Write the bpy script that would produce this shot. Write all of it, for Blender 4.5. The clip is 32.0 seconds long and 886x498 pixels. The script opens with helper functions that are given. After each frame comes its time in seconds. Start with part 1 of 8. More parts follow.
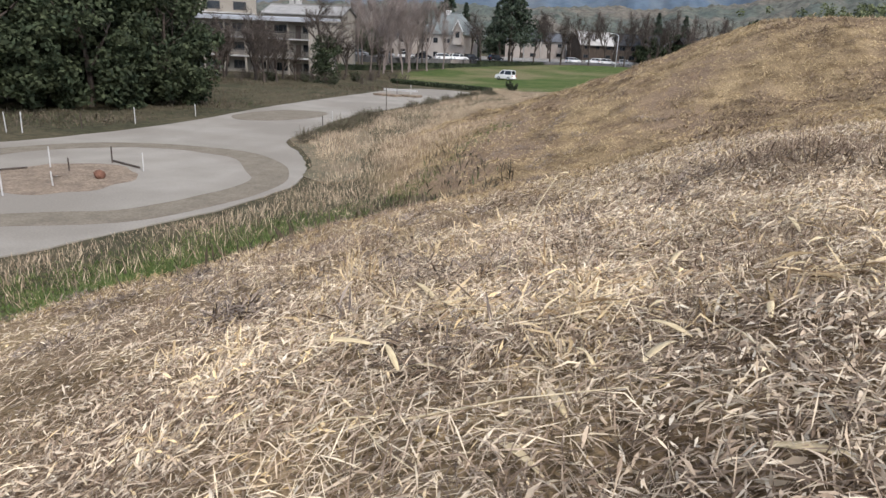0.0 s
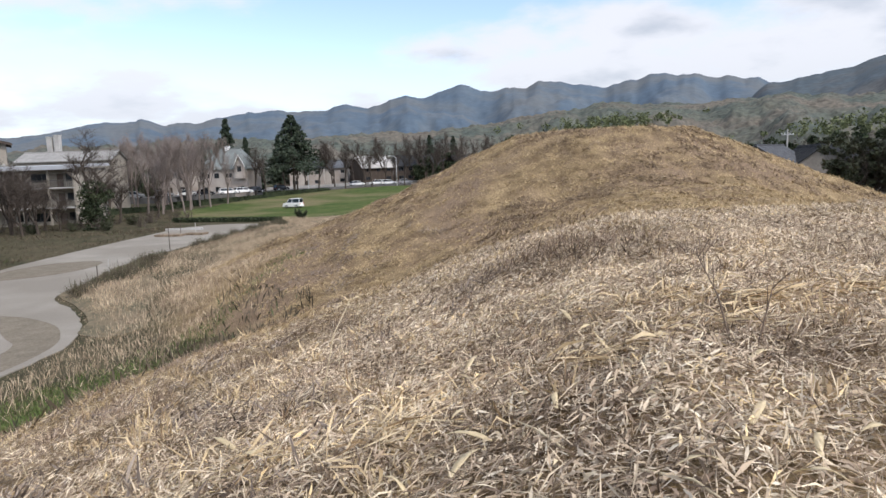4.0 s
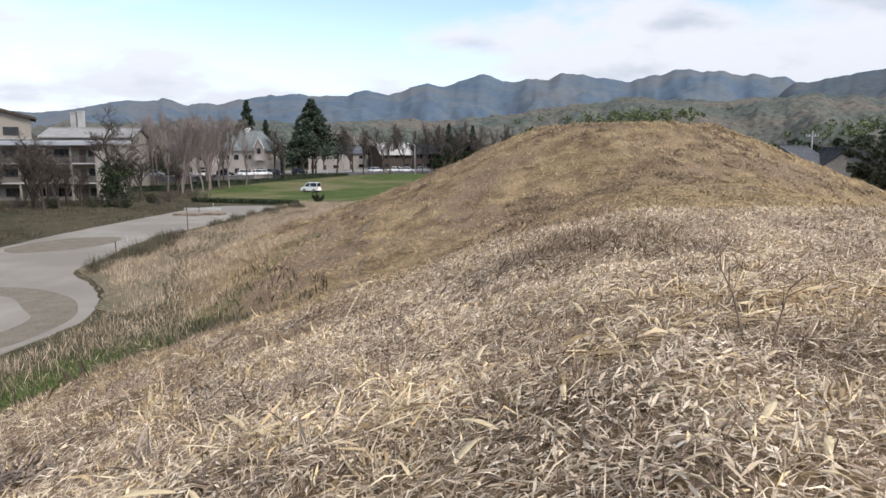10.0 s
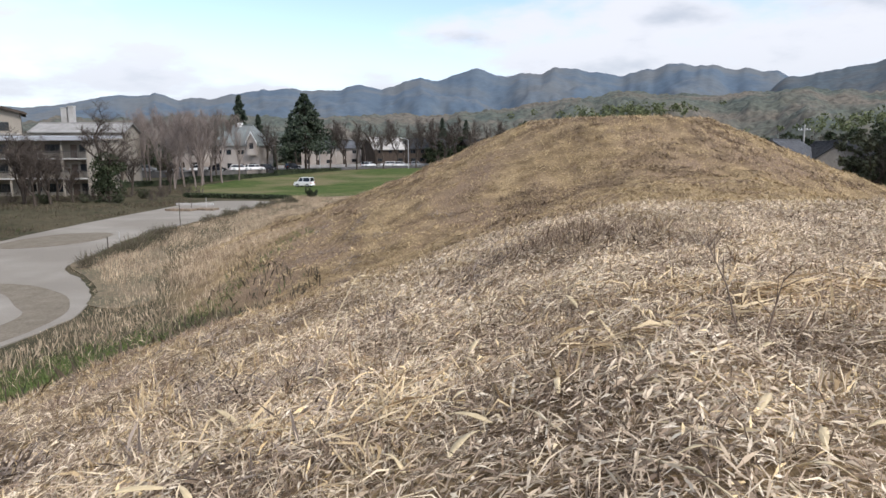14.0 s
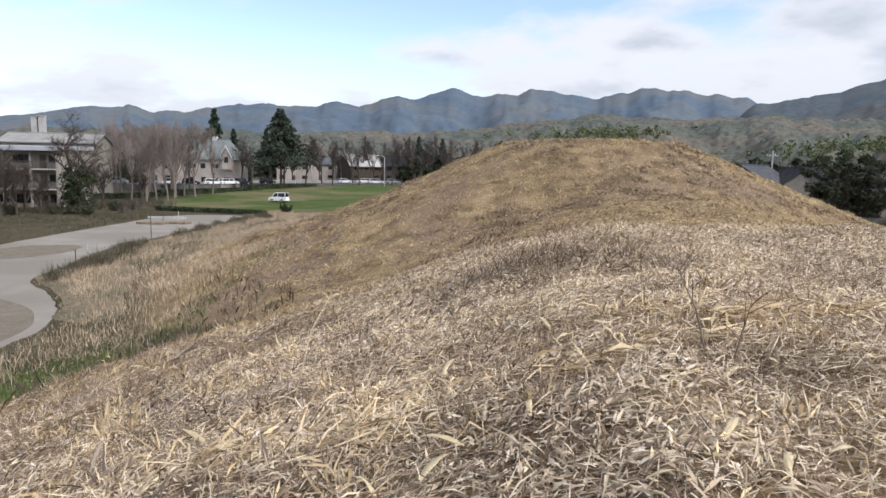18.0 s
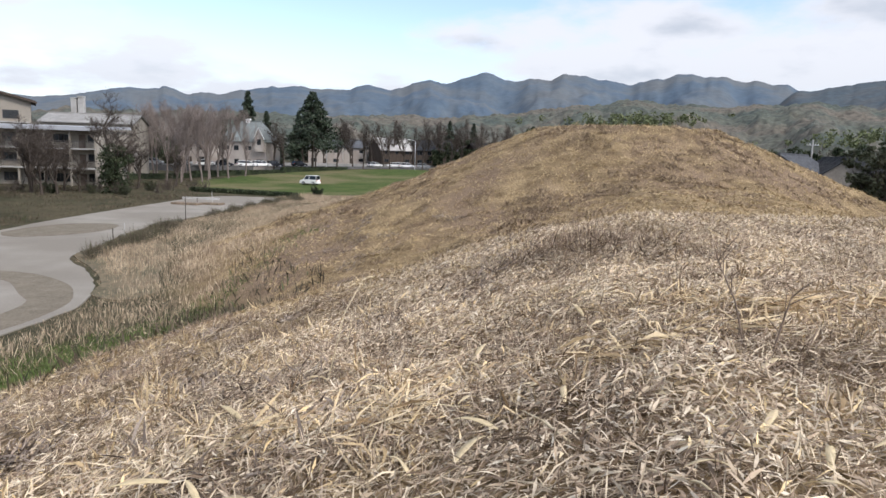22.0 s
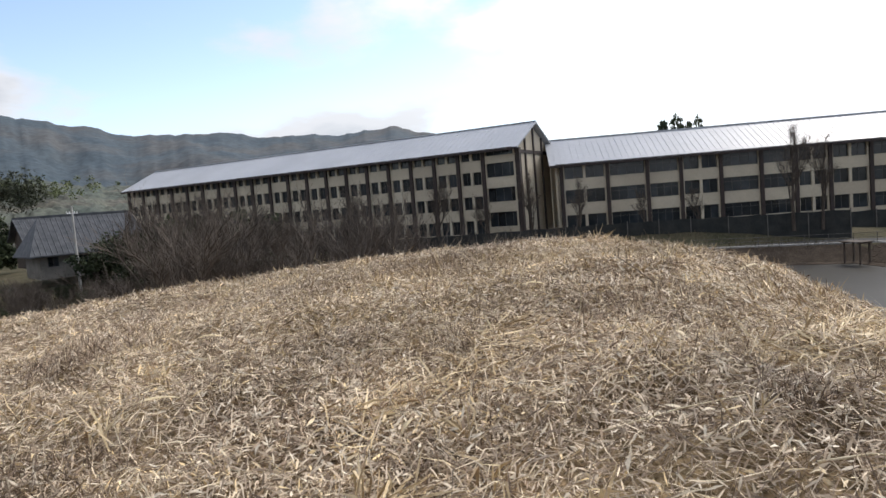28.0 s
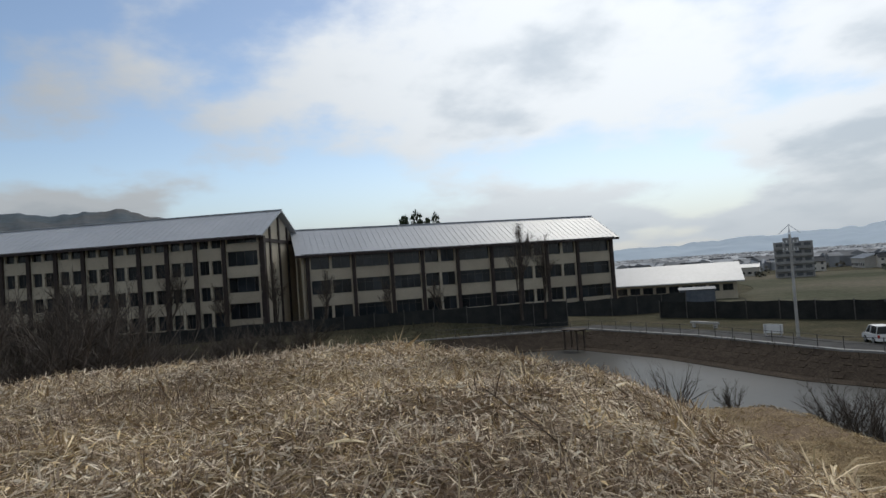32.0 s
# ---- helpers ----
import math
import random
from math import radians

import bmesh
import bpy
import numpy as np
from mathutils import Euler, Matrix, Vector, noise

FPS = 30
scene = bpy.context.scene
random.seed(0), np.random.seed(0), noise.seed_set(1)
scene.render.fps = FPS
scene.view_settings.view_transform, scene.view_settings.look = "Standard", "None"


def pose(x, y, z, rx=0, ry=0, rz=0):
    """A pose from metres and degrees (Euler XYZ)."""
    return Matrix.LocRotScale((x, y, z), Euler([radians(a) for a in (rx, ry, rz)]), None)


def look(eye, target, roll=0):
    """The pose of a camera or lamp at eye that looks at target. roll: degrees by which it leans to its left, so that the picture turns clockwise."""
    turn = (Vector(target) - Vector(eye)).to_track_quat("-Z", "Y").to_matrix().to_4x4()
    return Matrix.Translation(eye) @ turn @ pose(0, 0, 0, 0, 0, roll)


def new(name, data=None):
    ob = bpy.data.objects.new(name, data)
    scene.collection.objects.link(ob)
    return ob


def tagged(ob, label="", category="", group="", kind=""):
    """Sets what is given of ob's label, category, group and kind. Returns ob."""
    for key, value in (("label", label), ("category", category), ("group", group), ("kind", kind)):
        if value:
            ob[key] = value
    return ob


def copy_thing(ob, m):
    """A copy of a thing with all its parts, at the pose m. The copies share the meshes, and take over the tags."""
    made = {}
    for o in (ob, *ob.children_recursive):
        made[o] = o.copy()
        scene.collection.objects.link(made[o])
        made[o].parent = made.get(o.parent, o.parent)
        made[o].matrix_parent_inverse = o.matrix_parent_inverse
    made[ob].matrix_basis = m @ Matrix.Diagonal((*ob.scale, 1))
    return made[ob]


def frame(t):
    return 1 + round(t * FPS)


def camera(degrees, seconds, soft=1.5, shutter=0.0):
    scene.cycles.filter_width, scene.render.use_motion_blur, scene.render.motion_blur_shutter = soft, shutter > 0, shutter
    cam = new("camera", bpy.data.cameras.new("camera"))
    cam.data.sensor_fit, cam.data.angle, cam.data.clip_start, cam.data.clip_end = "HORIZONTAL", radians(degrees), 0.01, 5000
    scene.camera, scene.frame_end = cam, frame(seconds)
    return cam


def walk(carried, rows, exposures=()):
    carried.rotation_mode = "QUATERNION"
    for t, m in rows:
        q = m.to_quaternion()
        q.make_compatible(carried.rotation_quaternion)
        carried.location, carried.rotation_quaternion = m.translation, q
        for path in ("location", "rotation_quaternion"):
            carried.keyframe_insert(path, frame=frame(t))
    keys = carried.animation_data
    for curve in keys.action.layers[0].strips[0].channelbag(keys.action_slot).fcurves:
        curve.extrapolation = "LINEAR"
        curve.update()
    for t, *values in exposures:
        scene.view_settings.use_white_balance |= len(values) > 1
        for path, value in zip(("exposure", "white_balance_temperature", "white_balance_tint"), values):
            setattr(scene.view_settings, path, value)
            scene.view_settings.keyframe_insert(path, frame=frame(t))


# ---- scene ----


def shot(x, y, z, yaw, pitch, roll):
    """Camera pose: yaw to the left from +y, pitch up, roll, in degrees."""
    return pose(x, y, z, 0, 0, yaw) @ pose(0, 0, 0, 90 + pitch, 0, 0) @ pose(0, 0, 0, 0, 0, roll)


cam = camera(67.36, 32.0, soft=1.5)
PATH = [
    (0.0, shot(-0.084, 0.024, -0.055, 15.73, -17.41, 2.65)),
    (0.5, shot(-0.055, 0.005, -0.023, 8.88, -14.86, 1.26)),
    (1.0, shot(-0.026, 0.009, -0.017, 5.33, -12.49, 0.51)),
    (1.5, shot(0.011, 0.007, -0.015, 3.79, -11.53, -1.26)),
    (2.0, shot(0.006, -0.009, -0.005, 2.30, -10.03, -2.84)),
    (2.5, shot(-0.008, -0.013, -0.012, 2.81, -8.75, -3.89)),
    (3.0, shot(0.008, -0.009, 0.001, 1.48, -8.50, -3.59)),
    (3.5, shot(0.004, -0.004, 0.009, -0.59, -6.90, -3.10)),
    (5.5, shot(-0.009, 0.005, -0.003, -0.56, -7.59, -0.11)),
    (6.0, shot(0.000, 0.000, 0.000, 0.00, -7.24, 0.13)),
    (6.5, shot(-0.016, -0.001, 0.002, 0.67, -6.90, 0.27)),
    (7.0, shot(-0.023, 0.001, -0.004, 1.23, -6.76, 0.67)),
    (7.5, shot(-0.020, 0.010, -0.005, 0.62, -6.93, 1.16)),
    (8.0, shot(-0.006, 0.015, -0.006, -0.89, -7.21, 0.77)),
    (8.5, shot(-0.001, 0.025, -0.013, -1.98, -7.46, 0.40)),
    (9.0, shot(-0.006, 0.011, 0.001, -1.47, -7.71, 0.08)),
    (9.5, shot(0.000, 0.006, -0.005, -0.66, -7.76, -0.02)),
    (10.0, shot(0.005, 0.003, -0.004, 0.05, -7.91, -0.05)),
    (10.5, shot(0.012, 0.004, -0.005, 0.85, -8.04, -0.71)),
    (11.0, shot(0.034, 0.015, -0.011, 1.38, -8.32, -1.85)),
    (11.5, shot(0.023, -0.004, -0.008, 0.68, -8.68, -1.95)),
    (12.0, shot(0.006, 0.008, -0.012, -0.62, -8.69, -1.17)),
    (12.5, shot(-0.003, 0.029, -0.022, -0.02, -9.13, -0.51)),
    (13.0, shot(0.018, -0.006, -0.002, -0.51, -9.23, -0.32)),
    (13.5, shot(0.012, 0.001, -0.010, -1.86, -8.29, -0.26)),
    (14.0, shot(0.010, 0.034, -0.020, -0.49, -8.37, -0.17)),
    (14.5, shot(0.027, 0.020, -0.005, -1.10, -8.53, 0.30)),
    (16.5, shot(0.003, 0.007, -0.001, -1.38, -7.50, 1.29)),
    (17.0, shot(0.005, 0.016, -0.001, -1.00, -7.33, 1.41)),
    (17.5, shot(0.025, 0.025, 0.002, -1.71, -6.97, 1.40)),
    (18.0, shot(0.010, 0.019, 0.001, -2.67, -6.81, 1.02)),
    (18.5, shot(0.001, 0.011, 0.005, -2.88, -6.72, 0.88)),
    (19.0, shot(0.001, 0.015, 0.002, -2.94, -6.81, 0.53)),
    (19.5, shot(-0.019, 0.023, 0.000, -2.62, -6.95, 0.64)),
    (20.0, shot(-0.004, 0.027, 0.002, -2.27, -7.14, 0.64)),
    (20.5, shot(-0.016, 0.031, -0.004, -2.05, -7.26, 1.16)),
    (21.0, shot(-0.039, 0.016, -0.002, -1.51, -7.44, 1.40)),
    (21.5, shot(-0.039, 0.008, 0.003, -0.85, -7.71, 1.25)),
    (22.0, shot(-0.031, 0.017, -0.006, -0.20, -8.15, 1.80)),
    (22.5, shot(-0.005, 0.028, -0.010, -3.24, -8.98, 1.48)),
    (23.0, shot(-0.008, 0.021, -0.004, -3.53, -8.95, 1.27)),
    (23.5, shot(0.000, 0.022, -0.004, -3.52, -8.83, 0.86)),
    (24.0, shot(0.046, 0.015, 0.009, -3.85, -8.20, 0.41)),
    (24.5, shot(0.247, 0.091, 0.001, -9.44, -5.76, -0.71)),
    (25.0, shot(0.642, 0.398, -0.038, -21.07, -5.33, -1.56)),
    (25.5, shot(0.826, 0.489, 0.012, -32.82, -4.74, -1.37)),
    (26.0, shot(0.978, 0.728, 0.048, -39.82, -4.05, -1.92)),
    (26.5, shot(1.253, 0.786, 0.113, -50.17, -3.48, -2.68)),
    (28.5, shot(1.378, 2.287, 0.372, -89.19, -4.20, -4.49)),
    (29.0, shot(1.700, 2.341, 0.376, -92.42, -4.74, -3.78)),
    (29.5, shot(1.991, 2.313, 0.428, -100.78, -6.92, -2.29)),
    (30.0, shot(2.330, 2.184, 0.438, -107.37, -3.28, -1.77)),
    (30.5, shot(2.736, 2.254, 0.419, -111.85, -1.67, -0.29)),
    (31.0, shot(3.123, 2.230, 0.425, -110.90, 0.26, -1.24)),
    (31.5, shot(3.501, 2.189, 0.423, -106.56, 0.51, -2.80)),
    (32.0, shot(3.860, 2.286, 0.391, -105.81, 1.97, -4.01)),
]
walk(cam, PATH, [(0, 0.15, 6370, 13), (4.0, 0.05, 6370, 13), (24.0, 0.05, 6370, 13), (26.5, 0.05, 6370, 13), (28.5, -0.03, 6620, 11), (30.0, -0.24, 6600, 10), (31.0, -0.82, 6400, 7), (32.0, -0.98, 6450, 7)])

# ---- sky and sun ----
SUN_YAW, SUN_EL = -128.0, 42.0
world = bpy.data.worlds.new("sky")
scene.world = world
world.use_nodes = True
wn, wl = world.node_tree.nodes, world.node_tree.links
wn.clear()
w_out = wn.new("ShaderNodeOutputWorld")
w_bg = wn.new("ShaderNodeBackground")
w_sky = wn.new("ShaderNodeTexSky")
w_sky.sky_type = "NISHITA"
w_sky.sun_disc = False
w_sky.sun_elevation = radians(SUN_EL)
w_sky.sun_rotation = radians(-SUN_YAW)
w_sky.air_density, w_sky.dust_density, w_sky.ozone_density = 1.0, 0.4, 1.5
w_tc = wn.new("ShaderNodeTexCoord")
w_sep = wn.new("ShaderNodeSeparateXYZ")
wl.new(w_tc.outputs["Generated"], w_sep.inputs[0])


def wmath(op, a, b=None, c=None):
    n = wn.new("ShaderNodeMath")
    n.operation = op
    for i, v in enumerate((a, b, c)):
        if v is None:
            continue
        if isinstance(v, (int, float)):
            n.inputs[i].default_value = v
        else:
            wl.new(v, n.inputs[i])
    return n.outputs[0]


# the cloud sheet lies flat overhead, so that it closes up towards the horizon
w_h = wmath("ADD", wmath("MAXIMUM", w_sep.outputs[2], 0.0), 0.24)
w_cmb = wn.new("ShaderNodeCombineXYZ")
wl.new(wmath("DIVIDE", w_sep.outputs[0], w_h), w_cmb.inputs[0])
wl.new(wmath("DIVIDE", w_sep.outputs[1], w_h), w_cmb.inputs[1])
w_cmb.inputs[2].default_value = 3.7
w_n1 = wn.new("ShaderNodeTexNoise")
w_n1.inputs["Scale"].default_value, w_n1.inputs["Detail"].default_value = 1.2, 9.0
w_n1.inputs["Roughness"].default_value = 0.52
wl.new(w_cmb.outputs[0], w_n1.inputs["Vector"])
w_n2 = wn.new("ShaderNodeTexNoise")
w_n2.inputs["Scale"].default_value, w_n2.inputs["Detail"].default_value = 2.3, 6.0
wl.new(w_cmb.outputs[0], w_n2.inputs["Vector"])
w_cov = wn.new("ShaderNodeMapRange")
w_cov.inputs["From Min"].default_value, w_cov.inputs["From Max"].default_value = 0.40, 0.53
w_cov.interpolation_type = "SMOOTHSTEP"
wl.new(w_n1.outputs["Fac"], w_cov.inputs["Value"])
w_shade = wn.new("ShaderNodeMapRange")
w_shade.inputs["From Min"].default_value, w_shade.inputs["From Max"].default_value = 0.53, 0.67
w_shade.inputs["To Min"].default_value, w_shade.inputs["To Max"].default_value = 1.0, 0.0
w_shade.interpolation_type = "SMOOTHSTEP"
wl.new(wmath("ADD", wmath("MULTIPLY", w_n1.outputs["Fac"], 0.55), wmath("MULTIPLY", w_n2.outputs["Fac"], 0.45)), w_shade.inputs["Value"])
w_cloud = wn.new("ShaderNodeMixRGB")
w_cloud.inputs[1].default_value = (5.7, 6.2, 6.9, 1)
w_cloud.inputs[2].default_value = (8.9, 9.1, 9.5, 1)
wl.new(w_shade.outputs[0], w_cloud.inputs[0])
w_tint = wn.new("ShaderNodeMixRGB")
w_tint.blend_type = "MULTIPLY"
w_tint.inputs[0].default_value = 1.0
w_tint.inputs[2].default_value = (2.55, 2.4, 2.35, 1)
wl.new(w_sky.outputs[0], w_tint.inputs[1])
w_mix = wn.new("ShaderNodeMixRGB")
wl.new(w_cov.outputs[0], w_mix.inputs[0])
wl.new(w_tint.outputs[0], w_mix.inputs[1])
w_lit = wn.new("ShaderNodeMixRGB")
w_lit.blend_type = "ADD"
w_lit.inputs[0].default_value = 0.15
# clouds brighten towards the sun behind them
w_dot = wn.new("ShaderNodeVectorMath")
w_dot.operation = "DOT_PRODUCT"
wl.new(w_tc.outputs["Generated"], w_dot.inputs[0])
w_dot.inputs[1].default_value = (-math.sin(radians(SUN_YAW)) * math.cos(radians(SUN_EL)), math.cos(radians(SUN_YAW)) * math.cos(radians(SUN_EL)), math.sin(radians(SUN_EL)))
w_glow = wn.new("ShaderNodeMapRange")
w_glow.interpolation_type = "SMOOTHSTEP"
w_glow.inputs["From Min"].default_value, w_glow.inputs["From Max"].default_value = 0.56, 0.98
w_glow.inputs["To Min"].default_value, w_glow.inputs["To Max"].default_value = 1.0, 2.3
wl.new(w_dot.outputs["Value"], w_glow.inputs["Value"])
w_bright = wn.new("ShaderNodeMixRGB")
w_bright.blend_type = "MULTIPLY"
w_bright.inputs[0].default_value = 1.0
wl.new(w_cloud.outputs[0], w_bright.inputs[1])
wl.new(w_glow.outputs[0], w_bright.inputs[2])
wl.new(w_bright.outputs[0], w_lit.inputs[1])
wl.new(w_sky.outputs[0], w_lit.inputs[2])
wl.new(w_lit.outputs[0], w_mix.inputs[2])
w_haze = wn.new("ShaderNodeMapRange")
w_haze.inputs["From Min"].default_value, w_haze.inputs["From Max"].default_value = 0.0, 0.17
w_haze.inputs["To Min"].default_value, w_haze.inputs["To Max"].default_value = 0.88, 0.0
w_haze.interpolation_type = "SMOOTHSTEP"
wl.new(w_sep.outputs[2], w_haze.inputs["Value"])
w_low = wn.new("ShaderNodeMixRGB")
w_far = wn.new("ShaderNodeMixRGB")
w_far.blend_type = "MULTIPLY"
w_far.inputs[0].default_value = 0.8
w_far.inputs[1].default_value = (7.3, 7.9, 8.7, 1)
wl.new(w_glow.outputs[0], w_far.inputs[2])
wl.new(w_far.outputs[0], w_low.inputs[2])
wl.new(w_haze.outputs[0], w_low.inputs[0])
wl.new(w_mix.outputs[0], w_low.inputs[1])
wl.new(w_low.outputs[0], w_bg.inputs["Color"])
w_bg.inputs["Strength"].default_value = 0.092
wl.new(w_bg.outputs[0], w_out.inputs["Surface"])

sun = new("sun", bpy.data.lights.new("sun", "SUN"))
sun.data.energy = 2.75
sun.data.angle = radians(10)
sun.data.color = (1.0, 0.94, 0.85)
sun.matrix_world = look((0, 0, 60), (0 + math.sin(radians(SUN_YAW)) * 50, -math.cos(radians(SUN_YAW)) * 50, 60 - 50 * math.tan(radians(SUN_EL))))

# ---- materials ----
def mat(name, a, b, scale=3.0, rough=0.85, fine=0.0, fine_amt=0.35, bump=0.0, metal=0.0, stretch=(1, 1, 1), vary=0.0, spec=0.3, space="Object", c=None, cscale=0.3, detail=6.0):
    """Two colours mixed by noise at one scale, shaded by finer noise at another, with relief; c is a third colour in broad patches."""
    m = bpy.data.materials.new(name)
    m.use_nodes = True
    ns, ls = m.node_tree.nodes, m.node_tree.links
    p = ns["Principled BSDF"]
    tc = ns.new("ShaderNodeTexCoord")
    mp = ns.new("ShaderNodeMapping")
    mp.inputs["Scale"].default_value = stretch
    if space == "World":
        geo = ns.new("ShaderNodeNewGeometry")
        ls.new(geo.outputs["Position"], mp.inputs["Vector"])
    else:
        ls.new(tc.outputs["Object"], mp.inputs["Vector"])
    n1 = ns.new("ShaderNodeTexNoise")
    n1.inputs["Scale"].default_value, n1.inputs["Detail"].default_value = scale, detail
    ls.new(mp.outputs[0], n1.inputs["Vector"])
    ramp = ns.new("ShaderNodeMapRange")
    ramp.inputs["From Min"].default_value, ramp.inputs["From Max"].default_value = 0.36, 0.64
    ls.new(n1.outputs["Fac"], ramp.inputs["Value"])
    mix = ns.new("ShaderNodeMixRGB")
    mix.inputs[1].default_value, mix.inputs[2].default_value = (*a, 1), (*b, 1)
    ls.new(ramp.outputs[0], mix.inputs[0])
    col = mix.outputs[0]
    if c:
        n3 = ns.new("ShaderNodeTexNoise")
        n3.inputs["Scale"].default_value, n3.inputs["Detail"].default_value = cscale, 4.0
        ls.new(mp.outputs[0], n3.inputs["Vector"])
        r3 = ns.new("ShaderNodeMapRange")
        r3.inputs["From Min"].default_value, r3.inputs["From Max"].default_value = 0.45, 0.62
        ls.new(n3.outputs["Fac"], r3.inputs["Value"])
        m3 = ns.new("ShaderNodeMixRGB")
        m3.inputs[2].default_value = (*c, 1)
        ls.new(r3.outputs[0], m3.inputs[0])
        ls.new(col, m3.inputs[1])
        col = m3.outputs[0]
    height = n1.outputs["Fac"]
    if fine:
        n2 = ns.new("ShaderNodeTexNoise")
        n2.inputs["Scale"].default_value, n2.inputs["Detail"].default_value = fine, 4.0
        ls.new(mp.outputs[0], n2.inputs["Vector"])
        r2 = ns.new("ShaderNodeMapRange")
        r2.inputs["From Min"].default_value, r2.inputs["From Max"].default_value = 0.3, 0.7
        r2.inputs["To Min"].default_value, r2.inputs["To Max"].default_value = 1 - fine_amt, 1 + fine_amt
        ls.new(n2.outputs["Fac"], r2.inputs["Value"])
        m2 = ns.new("ShaderNodeMixRGB")
        m2.blend_type = "MULTIPLY"
        m2.inputs[0].default_value = 1.0
        ls.new(col, m2.inputs[1])
        ls.new(r2.outputs[0], m2.inputs[2])
        col = m2.outputs[0]
        height = n2.outputs["Fac"]
    if vary:
        info = ns.new("ShaderNodeNewGeometry") if vary < 0 else ns.new("ShaderNodeObjectInfo")
        source = info.outputs["Random Per Island"] if vary < 0 else info.outputs["Random"]
        r4 = ns.new("ShaderNodeMapRange")
        r4.inputs["To Min"].default_value, r4.inputs["To Max"].default_value = 1 - abs(vary), 1 + abs(vary)
        ls.new(source, r4.inputs["Value"])
        m4 = ns.new("ShaderNodeMixRGB")
        m4.blend_type = "MULTIPLY"
        m4.inputs[0].default_value = 1.0
        ls.new(col, m4.inputs[1])
        ls.new(r4.outputs[0], m4.inputs[2])
        col = m4.outputs[0]
    ls.new(col, p.inputs["Base Color"])
    p.inputs["Roughness"].default_value, p.inputs["Metallic"].default_value = rough, metal
    p.inputs["Specular IOR Level"].default_value = spec
    if bump:
        bp = ns.new("ShaderNodeBump")
        bp.inputs["Strength"].default_value, bp.inputs["Distance"].default_value = min(1.0, bump), 0.05 * max(1.0, bump)
        ls.new(height, bp.inputs["Height"])
        ls.new(bp.outputs[0], p.inputs["Normal"])
    return m


M_SOIL = mat("dry_thatch", (0.160, 0.114, 0.066), (0.325, 0.243, 0.140), 0.9, 0.95, 20.0, 0.6, 1.0, space="World", c=(0.22, 0.16, 0.11), cscale=0.22)
M_FIELD = mat("field_grass", (0.115, 0.10, 0.06), (0.17, 0.135, 0.085), 0.25, 0.95, 3.0, 0.4, 0.6, space="World")
M_SAND = mat("packed_sand", (0.248, 0.227, 0.192), (0.292, 0.268, 0.228), 0.5, 0.95, 14.0, 0.10, 0.15, space="World", c=(0.222, 0.200, 0.167), cscale=0.13)
M_SANDDARK = mat("damp_sand", (0.155, 0.132, 0.098), (0.195, 0.168, 0.127), 1.2, 0.95, 10.0, 0.2, 0.2, space="World")
M_LAWN = mat("lawn", (0.055, 0.086, 0.025), (0.088, 0.110, 0.040), 0.4, 0.95, 8.0, 0.3, 0.5, space="World", c=(0.155, 0.14, 0.075), cscale=0.06, spec=0.03)
M_ASPHALT = mat("asphalt", (0.10, 0.10, 0.10), (0.14, 0.138, 0.135), 0.6, 0.9, 20.0, 0.15, 0.1, space="World", spec=0.05)
M_WALL = mat("cream_render", (0.47, 0.41, 0.315), (0.53, 0.465, 0.36), 0.35, 0.9, 3.0, 0.06, 0.05, c=(0.43, 0.37, 0.285), cscale=0.12)
M_PILLAR = mat("brown_pillar_paint", (0.035, 0.026, 0.024), (0.05, 0.036, 0.032), 1.0, 0.7, 8.0, 0.15)
M_ROOF = mat("pale_metal_roof", (0.38, 0.395, 0.42), (0.43, 0.445, 0.47), 0.15, 0.5, 2.0, 0.05, 0.0, spec=0.5)
M_GLASS = mat("dark_window_glass", (0.012, 0.016, 0.02), (0.03, 0.035, 0.04), 0.5, 0.12, spec=0.5, vary=0.5)
M_FRAME = mat("window_frame_dark", (0.05, 0.05, 0.05), (0.08, 0.075, 0.07), 4.0, 0.5)
M_WHITE = mat("white_paint", (0.74, 0.74, 0.73), (0.80, 0.80, 0.79), 2.0, 0.45, spec=0.5)
M_WATER = mat("moat_water", (0.034, 0.033, 0.028), (0.048, 0.045, 0.037), 0.1, 0.32, 1.5, 0.1, 0.06, space="World", spec=0.08)
# distance haze is painted into the bluish colours of both mountain ranges
M_MOUNT = mat("hazed_wooded_mountain", (0.072, 0.106, 0.146), (0.094, 0.124, 0.154), 0.007, 0.95, 0.05, 0.13, 0.0, space="World", c=(0.112, 0.126, 0.136), cscale=0.0035)
M_MOUNTNEAR = mat("hazed_near_mountain", (0.052, 0.074, 0.092), (0.068, 0.088, 0.102), 0.009, 0.95, 0.07, 0.22, 0.0, space="World", c=(0.086, 0.090, 0.092), cscale=0.006)
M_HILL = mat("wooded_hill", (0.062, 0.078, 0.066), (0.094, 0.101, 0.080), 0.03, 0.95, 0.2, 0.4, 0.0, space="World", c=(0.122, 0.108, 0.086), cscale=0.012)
M_BARK = mat("bark", (0.048, 0.038, 0.031), (0.090, 0.072, 0.059), 3.0, 0.95, 18.0, 0.3, 0.6, stretch=(1, 1, 0.25))

# ---- helpers for meshes ----
def mesh_of(name, verts, faces, material=None, smooth=False):
    me = bpy.data.meshes.new(name)
    me.from_pydata(verts, [], faces)
    me.update()
    if material:
        for m in material if isinstance(material, (list, tuple)) else [material]:
            me.materials.append(m)
    if smooth:
        me.polygons.foreach_set("use_smooth", [True] * len(me.polygons))
    return me


